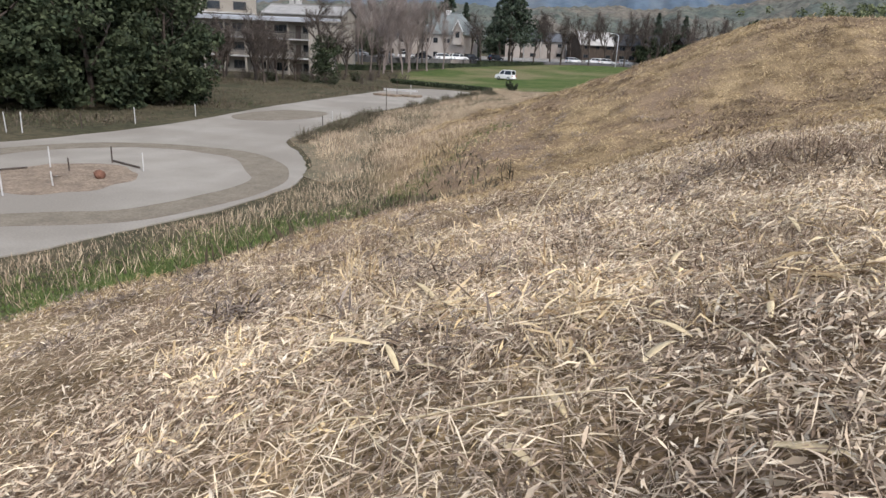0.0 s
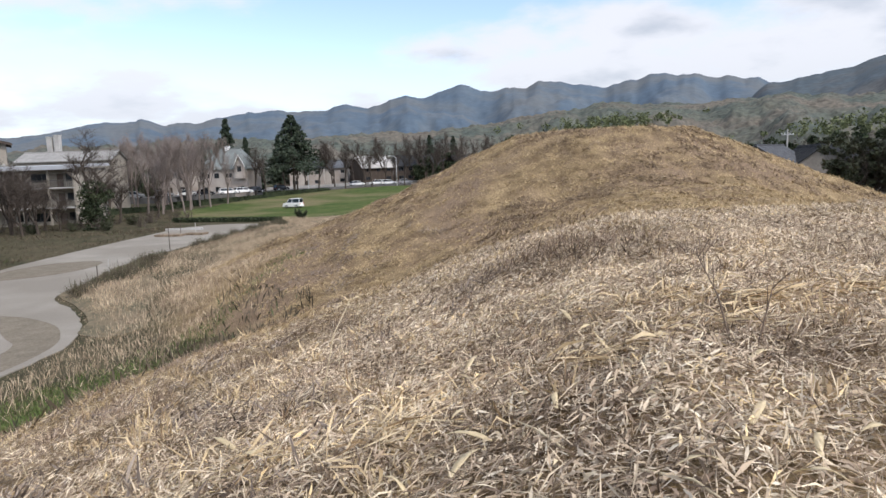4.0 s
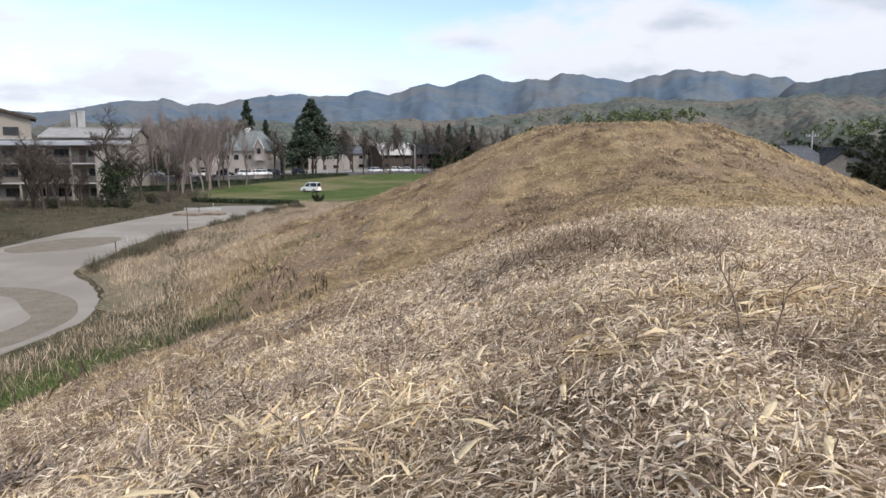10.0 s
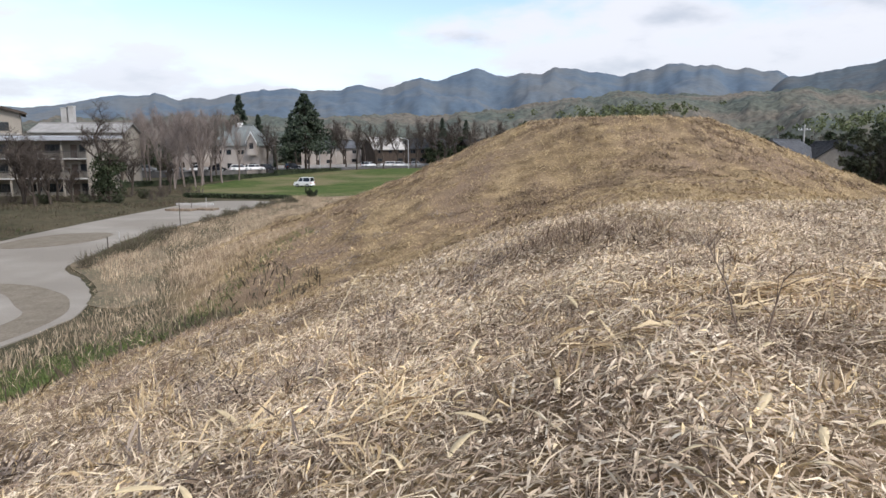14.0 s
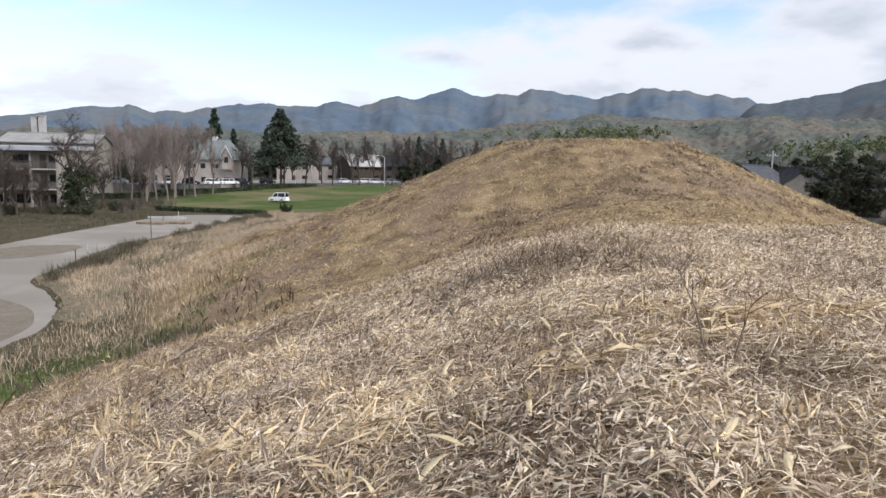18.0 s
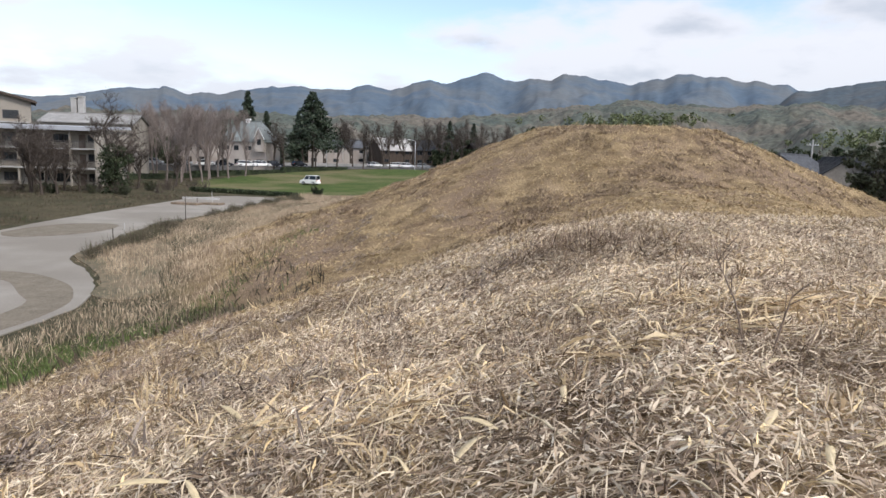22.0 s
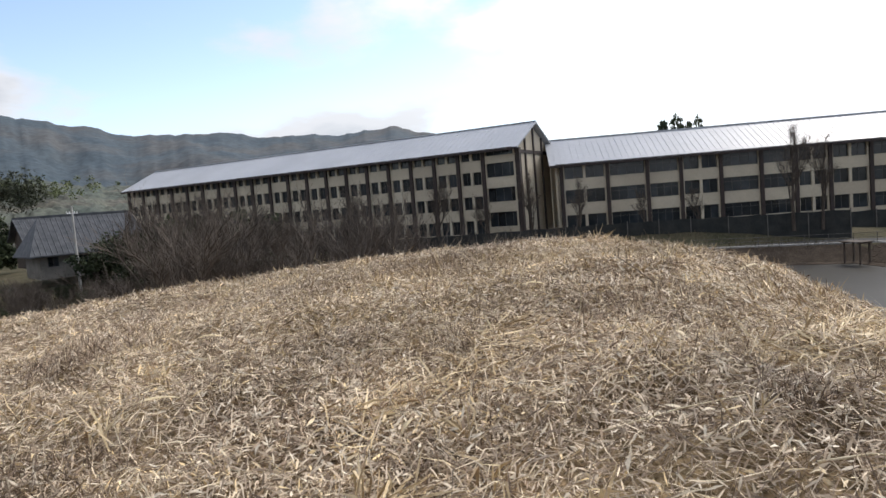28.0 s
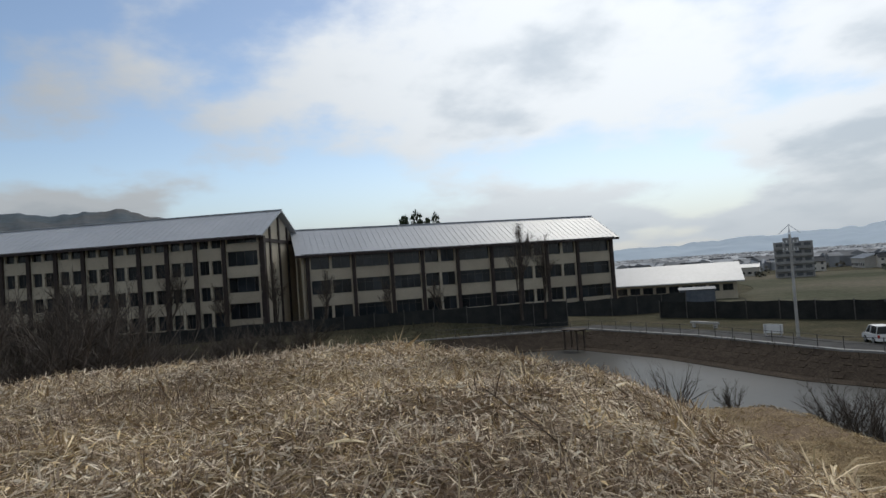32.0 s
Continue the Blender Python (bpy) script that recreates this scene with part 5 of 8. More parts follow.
for x, y, s_ in ((67, 43.6, 1.05), (68.6, 41.2, 1.15), (70, 38.8, 1.1), (71.3, 36.3, 0.95), (79, 47, 1.3), (81, 44, 1.4), (84, 40, 1.45), (78, 43, 1.0), (86, 37, 1.25), (82, 50, 1.3)):
    again(sh_d, x, y, -6.6, rq.uniform(0, 360), s_, "dark evergreen shrub beside the school")

# traditional house and neighbours
M_GREYWALL = mat("grey_house_wall", (0.19, 0.175, 0.155), (0.26, 0.24, 0.215), 0.6, 0.9, 5.0, 0.1, 0.05)
jh = house("farmhouse", "large old farmhouse with a silver-grey tiled roof", 13.0, 9.0, 3.2, 3.8, M_GREYWALL, M_TILE2, 31, 1.2, 1, 0.18)
turned(jh, 84.0, 59.0, -4.8, -42)
jw = house("farmhouse", "long tiled outbuilding of the old farmhouse", 14.0, 8.0, 3.6, 2.6, M_DARKWOOD, M_TILE2, 32, 0.8, 1)
turned(jw, 92.0, 66.0, -3.8, -40)
vill = [house("village_house", "grey-walled village house with a dark tiled roof", 9.0, 7.0, 4.6, 2.4, M_GREYWALL, M_TILE, 41),
        house("village_house", "low dark house with a silver-grey tiled roof", 12.0, 7.5, 3.2, 2.2, M_DARKWOOD, M_TILE2, 42, 0.7, 1),
        house("village_house", "silver-tiled village house with dull grey walls", 11.0, 8.0, 4.6, 2.6, M_GREYWALL, M_TILE2, 43)]
for o in vill:
    o["group"] = "village houses"
spots = [(47, 110), (52, 112), (50, 96), (56, 96), (38, 112), (62, 86), (66, 98), (52, 118), (71, 90), (46, 132), (78, 112), (60, 128), (88, 98), (100, 104), (30, 124), (70, 138)]
for i, (x, y) in enumerate(spots):
    o = vill[i % 3]
    z = hz(x, y) + 0.6 + 0.02 * max(0, y - 90)
    if i < 3:
        turned(o, x, y, z, rq.uniform(0, 180))
    else:
        again(o, x, y, z, rq.uniform(0, 180))
again(vil[2], 65.0, 75.0, -4.8, 35, 1.0, "dark-boarded house with a grey roof behind the great tree")
sheet("grass_patch", [(52, 72), (60, 66), (64, 72), (56, 80)], hz(58, 72) + 0.1, M_LAWN, "small patch of bright green grass", "grass")


# round-crowned evergreens and distant woods
def evergreen(name, label, h, w, seed, leaf, n=60, low=0.12, size=0.3, per=120):
    rs = np.random.RandomState(seed)
    trunk, limbs, tips = branches(h, 0.8, seed, 3, h * 0.024, kids=4, first=0.2, min_r=0.04)
    pts = []
    for _ in range(n):
        a, z = rs.uniform(0, 2 * math.pi), rs.uniform(low, 1.0)
        r = w / 2 * math.sin(math.pi * (0.12 + 0.80 * z)) ** 0.6 * rs.uniform(0.3, 1.0) ** 0.5
        pts.append((r * math.cos(a), r * math.sin(a), z * h * 0.93))
    c = clumps(pts, w * 0.13, per, rs, 0.8)
    return tree_thing(name, label, "tree", trunk, limbs, M_BARK, leaves_mesh("crown", c, size, leaf, rs, 0.15, 1.7))


def conifer(name, label, h, w, seed, leaf, bare=0.18):
    """A straight trunk with tiers of drooping branches."""
    rs = np.random.RandomState(seed)
    trunk, limbs = Soup(), Soup()
    trunk.tube([Vector((0, 0, -0.3)), Vector((0.05, 0, h * 0.5)), Vector((0, 0.05, h))], [h * 0.017, h * 0.010, 0.02], 7)
    cs = []
    z = h * bare
    while z < h * 0.985:
        t = (z - h * bare) / (h * (1 - bare))
        reach = w / 2 * (1 - t) ** 0.92 + 0.12
        for _ in range(7):
            a, r = rs.uniform(0, 2 * math.pi), reach * rs.uniform(0.65, 1.1)
            e = Vector((math.cos(a) * r, math.sin(a) * r, z - 0.16 * r + rs.uniform(-0.2, 0.2)))
            b = Vector((0, 0, z + 0.1 * r))
            limbs.tube([b, b.lerp(e, 0.55) + Vector((0, 0, 0.1 * r)), e], [0.05, 0.03, 0.01], 3)
            k = int(64 * (0.4 + r / (w / 2)))
            u = rs.uniform(0.1, 1.0, k)[:, None] ** 0.7
            cs.append(np.array(b) * (1 - u) + np.array(e) * u + rs.normal(size=(k, 3)) * (0.20, 0.20, 0.16) * (0.5 + r / 4))
        z += h * 0.030
    return tree_thing(name, label, "conifer", trunk, limbs, M_BARK, leaves_mesh("foliage", np.concatenate(cs), 0.34, leaf, rs, 0.2, 2.2, 0.3), "foliage")


ev_a = evergreen("evergreen_tree", "dark broad-crowned evergreen tree behind the houses", 9.0, 8.5, 51, M_EVER, 50)
put(ev_a, 44, 118, -4.5)
for x, y, s_ in ((36, 104, 0.8), (50, 106, 0.9), (54, 124, 1.1), (63, 118, 1.0), (74, 122, 1.1), (30, 132, 1.2), (84, 124, 1.2), (96, 122, 1.1), (22, 150, 1.3), (40, 148, 1.3), (58, 146, 1.2), (92, 84, 0.9), (110, 96, 1.1)):
    again(ev_a, x, y, hz(x, y) + 0.5, rq.uniform(0, 360), s_)


def woods(bare, n, seed, material, label):
    """Uneven tree tops over the foothills, counted by nobody: leafy clumps, or bare upright sprays."""
    rs = np.random.RandomState(seed)
    yaw = np.radians(rs.uniform(-80, 38, n))
    d = rs.uniform(0, 1, n) * 190 + 270
    x, y = -np.sin(yaw) * d, np.cos(yaw) * d
    low = np.interp(-np.degrees(yaw), [-p[0] for p in LOW], [p[1] for p in LOW])
    z = -7.5 + (np.tan(np.radians(low)) * 900 + 10) * np.maximum(0, (d - 420) / 480) ** 0.9 + (d - 215) * 0.012
    # stands of like trees, taller and lower by turns
    stand = lumps(x, y, 0.03, 72)
    keep = (stand < 0.15 + 0.5 * rs.normal(size=n)) if bare else (stand > -0.35 + 0.5 * rs.normal(size=n))
    x, y, z, d, stand = x[keep], y[keep], z[keep], d[keep], stand[keep]
    n = len(x)
    h = rs.uniform(4.2, 7.2, n) * (1 + 0.2 * stand)
    k = 40 if bare else 58
    c = np.repeat(np.stack([x, y, z], -1), k, 0)
    hh, dd = np.repeat(h, k), np.repeat(d, k)
    m = n * k
    u = rs.uniform(0.02, 1.0, m)
    taper = np.repeat(rs.uniform(0.35, 1.1, n), k)
    w = hh * 0.55 * (1 - u ** 2.2) ** taper * rs.uniform(0.3, 1.0, m) ** 0.6
    a = rs.uniform(0, 2 * np.pi, m)
    c = c + np.stack([np.cos(a) * w, np.sin(a) * w, u * hh], -1)
    if not bare:
        me = leaves_mesh("woods", c, (0.40 + 0.3 * (dd - 270) / 190)[:, None], material, rs, 0.3, 1.4)
    else:
        tip = np.stack([np.cos(a) * 0.35, np.sin(a) * 0.35, np.ones(m)], -1) * (hh * rs.uniform(0.15, 0.4, m))[:, None]
        s = np.stack([-np.sin(a), np.cos(a), np.zeros(m)], -1) * (rs.uniform(0.05, 0.12, m) * (0.8 + dd / 500))[:, None]
        me = quads_mesh("woods", np.stack([c - s, c + s, c + tip + s * 0.3, c + tip - s * 0.3], 1).reshape(-1, 3), np.arange(4 * m).reshape(-1, 4), material)
    return tagged(new("woods", me), label, "woods", kind="stuff")


# both woods colours are lightened and greyed with painted distance haze
M_WOODS = mat("hazed_winter_woods", (0.070, 0.084, 0.066), (0.105, 0.114, 0.084), 0.015, 0.95, 0.9, 0.18, 0.0, vary=-0.25, space="World", c=(0.125, 0.112, 0.090), cscale=0.012)
M_BAREWOODS = mat("hazed_bare_woods", (0.125, 0.112, 0.102), (0.165, 0.148, 0.134), 0.02, 0.95, 0.9, 0.2, 0.0, vary=-0.2, space="World")
woods(False, 1700, 71, M_WOODS, "mixed evergreen woods over the low hills")
rb_ = np.random.RandomState(74)
stand = [(yw, d, w) for yw, d, w in ((-14.5, 560, 34), (-17.5, 600, 26), (-33, 520, 30), (-36.5, 540, 26), (-52, 620, 40), (-49, 660, 30))]
cs_b = []
for yw, d, w in stand:
    n_b = 60
    q = np.stack([-math.sin(radians(yw)) * d + rb_.normal(size=n_b) * w, math.cos(radians(yw)) * d + rb_.normal(size=n_b) * w * 0.6], -1)
    dq = np.hypot(q[:, 0], q[:, 1])
    lo_b = float(np.interp(-yw, [-p[0] for p in LOW], [p[1] for p in LOW]))
    zq = -6.5 + (math.tan(radians(lo_b)) * 900 + 10) * np.maximum(0, (dq - 420) / 480) ** 0.9 + (dq - 215) * 0.012
    cs_b.append(clumps(np.column_stack([q, zq + 3]).tolist(), 3.2, 34, rb_, 1.0))
tagged(new("bamboo_stand", leaves_mesh("bamboo_stand", np.concatenate(cs_b), 1.0, M_GREENLEAF, rb_, 0.2, 1.8)), "yellow-green bamboo stands on the foothill", "bamboo", kind="stuff")
woods(True, 1500, 73, M_BAREWOODS, "grey-brown leafless woods over the low hills")

# dark tree belts between the fields and roofs of the plain
rb_ = np.random.RandomState(75)
q_d, q_a = rb_.uniform(230, 900, 330) ** 1.0, np.radians(rb_.uniform(-152, -112, 330))
belt = clumps(np.column_stack([-np.sin(q_a) * q_d, np.cos(q_a) * q_d, np.full(330, -7.6) - 2.4 * smooth01((q_d - 300) / 700)]).tolist(), 2.6, 40, rb_, 0.7)
tagged(new("tree_belt", leaves_mesh("tree_belt", belt, 0.6, M_WOODS, rb_, 0.2, 1.5)), "dark hedges and small trees between the town roofs", "trees", kind="stuff")

# saplings and bushes by the water
for x, y, s_ in ((43.9, -24.4, 0.6), (41.6, -27.5, 0.3), (33.4, -27.9, 0.52), (32.4, -28.4, 0.55), (30.6, -28.0, 0.48), (35.0, -28.3, 0.3)):
    again(sh_a, x, y, max(hz(x, y), WATERZ - 0.1), rq.uniform(0, 360), s_, "leafless bush at the edge of the moat")

# ---- west and north: flats, trees, lawn, road ----
def flats():
    """Three-storey flats with open galleries and a pale roof edge."""
    root = tagged(new("apartment_building"), "cream three-storey flats with open galleries and white roof", "building")
    ln = 46.0
    root.matrix_world = pose(-53.0 - ln * math.cos(radians(4)), 102.3 - ln * math.sin(radians(4)), 0, 0, 0, 4)
    g = -6.9
    part("wall", box(0, 1.8, g - 0.5, ln, 12, 1.9), M_FLATS, root)
    part("roof", prism([(-0.4, 1.95), (12.5, 2.3), (12.5, 2.75), (-0.4, 2.35)], -0.6, ln + 0.6, "yz"), M_ROOF, root)
    part("fascia", box(-0.6, -0.62, 1.75, ln + 0.6, -0.42, 2.3), M_ROOF, root, "white roof edge")
    for fl in range(3):
        z = g + 3.0 * fl
        if fl:
            part("gallery_slab", box(0, 0, z - 0.2, ln, 1.79, z), M_CONC, root)
            bm = bmesh.new()
            add_box(bm, 0, 0.0, z + 1.0, ln, 0.06, z + 1.08)
            for i in range(int(ln / 0.3)):
                add_box(bm, i * 0.3, 0.01, z, i * 0.3 + 0.04, 0.05, z + 1.0)
            part("railing", bm, M_POST, root)
        for i in range(12):
            x = 1.0 + i * 3.8
            if i % 2:
                d = part("door", box(x, 1.74, z + 0.02, x + 0.95, 1.796, z + 2.05), M_DOORS, root)
                part("handle", box(x + 0.8, 1.70, z + 1.0, x + 0.86, 1.738, z + 1.12), M_STEEL, d)
                window(root, x + 1.3, x + 2.9, z + 0.9, z + 2.1, 1.792, 2)
            else:
                window(root, x, x + 2.4, z + 0.8, z + 2.1, 1.792, 3)
    for i in range(13):
        part("gallery_post", box(i * ln / 12 - 0.12, 0.08, g, i * ln / 12 + 0.12, 0.32, 1.75), M_FLATS, root)
    part("end_wall", box(ln - 0.2, 0.0, g - 0.4, ln + 0.02, 1.79, 1.74), M_FLATS, root)
    return root


M_FLATS = mat("flats_render", (0.29, 0.262, 0.222), (0.36, 0.33, 0.28), 0.4, 0.9, 4.0, 0.08, 0.05, c=(0.28, 0.25, 0.21), cscale=0.2)
M_DOORS = mat("brown_steel_door", (0.10, 0.075, 0.06), (0.14, 0.105, 0.085), 2.0, 0.6)
flats()
back = house("tall_house", "large cream building with a broad low brown gable", 16.0, 23.0, 14.3, 3.1, M_FLATS, M_DARKWOOD, 61, 0.9, 3)
turned(back, -93.5, 131.0, -6.7, 121)
for fl in range(3):
    for i in range(4):
        x = -9.5 + 5.2 * i
        w_ = part("window", box(-8.09, x, 3.6 + 3.6 * fl, -8.004, x + 2.6, 5.2 + 3.6 * fl), M_FRAME, back)
        part("pane", box(-8.12, x + 0.1, 3.7 + 3.6 * fl, -8.095, x + 2.5, 5.1 + 3.6 * fl), M_GLASS, w_)
    part("ledge", box(-8.5, -11.2, 2.8 + 3.6 * fl, -8.004, 11.2, 3.1 + 3.6 * fl), M_CONC, back)
part("bargeboard", prism([(-12.6, 13.75), (0.0, 17.15), (12.6, 13.75), (12.6, 14.1), (0.0, 17.5), (-12.6, 14.1)], -9.05, -8.9, "yz"), M_DARKWOOD, back, "dark brown gable board")
stack = tagged(new("chimney_stack"), "twin pale concrete chimney stacks above the roofs", "chimney")
stack.matrix_world = pose(-72.5, 134.0, -6.7)
for x in (-1.2, 0.2):
    part("stack", box(x, -0.5, -0.3, x + 1.0, 0.5, 15.2 + 0.3 * (x > 0)), M_CONC, stack)
    part("cap", box(x - 0.08, -0.58, 15.2 + 0.3 * (x > 0), x + 1.08, 0.58, 15.4 + 0.3 * (x > 0)), M_CONC, stack)
ann = house("pale_annexe", "pale two-storey annexe behind bare trees", 16.0, 9.0, 10.2, 1.6, M_FLATS, M_KERB, 62, 0.4, 3)
turned(ann, -66.0, 128.0, -6.6, 6)

# western-style house with gables
M_SLATE = mat("pale_slate", (0.15, 0.17, 0.165), (0.20, 0.22, 0.215), 1.0, 0.6, 6.0, 0.15, 0.2)
M_SIDING = mat("pale_siding", (0.42, 0.38, 0.34), (0.50, 0.455, 0.41), 0.6, 0.85, 5.0, 0.08, c=(0.36, 0.315, 0.28), cscale=0.3)
wh = house("western_house", "tall pale western-style house with grey gabled roof", 12.0, 9.0, 6.6, 4.6, M_SIDING, M_SLATE, 63, 0.4, 2, 0.28)
turned(wh, -48.5, 168.5, -4.9, -8)
part("dormer", prism([(3.5, 4.0), (5.7, 4.0), (5.7, 7.2), (4.6, 9.3), (3.5, 7.2)], -5.4, -3.0, "xz"), M_SIDING, wh)
for s in (-1, 1):
    part("dormer_roof", prism([(4.6 + s * 1.4, 6.9), (4.6 + s * 1.4, 7.1), (4.6, 9.75), (4.6, 9.5)], -5.6, -0.5, "xz"), M_SLATE, wh, "grey gable roof")
    part("gable_trim", prism([(4.6 + s * 1.45, 6.75), (4.6 + s * 1.45, 7.05), (4.6, 9.72), (4.6, 9.4)], -5.72, -5.605, "xz"), M_WHITE, wh, "white gable trim")
window(wh, 4.1, 5.1, 5.6, 7.0, -5.404, 2)
part("chimney", box(-1.0, -0.4, 10.4, 0.1, 0.6, 12.0), M_WHITE, wh)
nh = [house("suburban_house", "suburban house with pale walls and grey roof", 10.0, 8.0, 5.6, 2.2, M_SIDING, M_TILE2, 64),
      house("suburban_house", "brown suburban house with a dark roof", 12.0, 9.0, 5.2, 3.0, M_DARKWOOD, M_TILE, 65),
      house("suburban_house", "broad house with a low white gabled roof", 11.0, 9.0, 5.2, 3.2, M_DARKWOOD, M_CONC, 66, 0.8, 2)]
for o in nh:
    o["group"] = "suburban houses"
turned(nh[2], -17.5, 218.0, -4.2, 35)
turned(nh[0], -36.0, 206.0, -4.5, 5)
turned(nh[1], -4.0, 222.0, -4.2, 10)
for x, y, k, a in ((-30, 222, 0, 0), (-55, 196, 1, 5), (-66, 180, 0, -8), (4, 236, 0, 20), (-46, 236, 1, 12), (-12, 246, 0, 0), (14, 224, 1, 30), (-76, 204, 0, 0), (-24, 250, 1, 0), (22, 246, 0, 15), (-90, 176, 0, 5), (-100, 150, 1, 0)):
    again(nh[k], x, y, hz(x, y) + 0.3, a)

# lawn, hedges, road and car park
drape("lawn", [(-36, 101), (-20.5, 94.5), (-10, 104), (2, 140), (8, 186), (-12, 190), (-30, 174), (-42, 146), (-46, 124)], 1.0, 0.06, M_LAWN, "green lawn with worn yellow patches", "lawn")
strip("street", [(-140, 152), (-60, 158), (-36, 180), (-20, 196), (20, 204), (80, 208)], -5.0, 5.0, -4.45, -4.45, M_ASPHALT, "grey asphalt street beyond the lawn", "road", thick=2.5)
strip("wall_kerb", [(-60, 165), (-36, 187), (-20, 203), (20, 211)], -0.2, 0.2, -3.7, -3.7, M_KERB, "long low grey wall beside the street", "wall", thick=0.9)


def hedge(line, w, h, label, seed):
    """A clipped hedge: dense small leaves over a dark twiggy body."""
    rs = np.random.RandomState(seed)
    root = tagged(new("hedge"), label, "hedge")
    cs = []
    for (x0, y0), (x1, y1) in zip(line[:-1], line[1:]):
        ln = math.hypot(x1 - x0, y1 - y0)
        ang = math.degrees(math.atan2(y1 - y0, x1 - x0))
        z = hz((x0 + x1) / 2, (y0 + y1) / 2)
        o = part("twig_mass", box(0, -w * 0.42, -0.2, ln, w * 0.42, h * 0.9), M_EVER, root)
        o.matrix_basis = pose(x0, y0, z, 0, 0, ang)
        n = int(ln * 220)
        u = rs.uniform(0, ln, n)
        v = rs.normal(size=n) * w * 0.28
        zz = h * (1 - np.abs(rs.normal(size=n)) * 0.4)
        c, s = math.cos(radians(ang)), math.sin(radians(ang))
        cs.append(np.stack([x0 + u * c - v * s, y0 + u * s + v * c, z + np.clip(zz, 0.05, h)], -1))
    ob = tagged(new("foliage", leaves_mesh("foliage", np.concatenate(cs), 0.16, M_EVER, rs, 0.1, 1.6)), kind="stuff")
    ob.parent = root
    return root


hedge([(-37.5, 99.5), (-20.5, 93.6)], 1.0, 0.6, "clipped dark hedge at the end of the sand lot", 81)
hedge([(-62, 118), (-50, 134), (-38, 158), (-26, 178)], 1.4, 1.0, "long clipped hedge behind the lawn", 82)
suv = turned(car("offroad_car", "white boxy off-road car parked on the lawn", M_WHITE, 3.5, 1.65, 1.75, 1.0), -24.4, 122.8, hz(-24.4, 122.8) + 0.07, 162)
M_SILVER = mat("silver_paint", (0.30, 0.31, 0.32), (0.36, 0.37, 0.38), 2.0, 0.3, metal=0.5)
M_DARKCAR = mat("dark_car_paint", (0.02, 0.022, 0.028), (0.03, 0.032, 0.04), 2.0, 0.25, spec=0.5)
cw = turned(car("sedan", "white car parked along the street", M_WHITE, 4.4, 1.7, 1.45), -19.8, 193.5, -4.43, 40)
cd = turned(car("hatchback", "dark car parked along the street", M_DARKCAR, 3.9, 1.65, 1.5), -50.1, 153.5, -4.43, 10)
cs_ = turned(car("hatchback", "silver car in the roadside parking", M_SILVER, 3.9, 1.65, 1.5), -58.6, 150.5, -4.43 - 0.9, 12)
for o, x, y, a in ((cw, -10.8, 195.5, 20), (cw, -14.5, 199.0, 200), (cw, -46.0, 156.5, 30), (cd, -41.0, 162.5, 45), (cw, -43.5, 160.0, 40), (cd, -37.0, 172.0, 45), (cw, -54.5, 154.5, 8), (cs_, -66.0, 153.0, 5), (cs_, -6.0, 198.0, 15)):
    copy_thing(o, pose(x, y, -4.43, 0, 0, a))
cs_.matrix_basis = pose(-60.5, 156.0, -4.43, 0, 0, 4)


def street_lamp(x, y, h):
    z = hz(x, y)
    root = tagged(new("street_lamp"), "slim grey street lamp with a curved arm", "street lamp")
    root.matrix_basis = pose(x, y, z)
    s = Soup()
    s.tube([Vector((0, 0, -0.3)), Vector((0, 0, h * 0.5)), Vector((0, 0, h))], [0.11, 0.09, 0.07], 8)
    new("pole", s.mesh("pole", M_STEEL)).parent = root
    s = Soup()
    s.tube([Vector((0, 0, h - 0.1)), Vector((-0.6, 0, h + 0.35)), Vector((-1.6, 0, h + 0.5))], [0.06, 0.05, 0.04], 6)
    new("arm", s.mesh("arm", M_STEEL)).parent = root
    part("lamp_head", box(-2.2, -0.14, h + 0.42, -1.5, 0.14, h + 0.56), M_WHITE, root)
    return root


street_lamp(-30.0, 172.0, 9.0)
street_lamp(-8.0, 188.0, 8.0)

# trees of the west side
bt_a = bare_tree("bare_tree", "leafless spreading tree before the flats", 9.5, 0.85, 91, 5, kids=4, min_r=0.02, first=0.2, trunk_r=0.26)
bt_b = bare_tree("bare_tree", "slender leafless tree with upright limbs", 11.0, 0.42, 92, 5, kids=4, min_r=0.018, first=0.22, lift=0.9)
bt_c = bare_tree("bare_tree", "feathery pinkish-brown leafless tree", 12.5, 0.32, 93, 5, M_POPLAR, kids=4, min_r=0.016, first=0.12, lift=1.0, trunk_r=0.2)
for o in (bt_a, bt_b, bt_c):
    o["group"] = "bare trees"
put(bt_a, -55.5, 90.0, -6.8)
for x, y, s_ in ((-59.5, 88, 0.8), (-62, 92, 0.85), (-66, 86, 0.85), (-49.0, 90, 0.55), (-52.3, 92, 0.7), (-70, 88, 0.9), (-64, 80, 0.8), (-58, 72, 0.9), (-54, 66, 0.8), (-50.5, 84, 0.75), (-47.5, 104, 0.8), (-53.5, 86.5, 0.95), (-58, 84.5, 1.0), (-63.5, 82.5, 1.05), (-68, 80, 1.05), (-73, 82, 1.1), (-50, 86.5, 0.75), (-61, 77, 0.95), (-56, 94, 0.9), (-53, 112, 0.85), (-60, 118, 0.9), (-44.0, 110, 0.7)):
    again(bt_a, x, y, hz(x, y) - 0.1, rq.uniform(0, 360), s_)
again(bt_a, -69.0, 88.0, -6.9, 200, 2.0, "very tall leafless tree rising above the flats")
iv = again(bt_a, -44.6, 91.0, -6.8, 40, 1.35, "leafless tree with a dark ivy-clad trunk")
rs_ = np.random.RandomState(95)
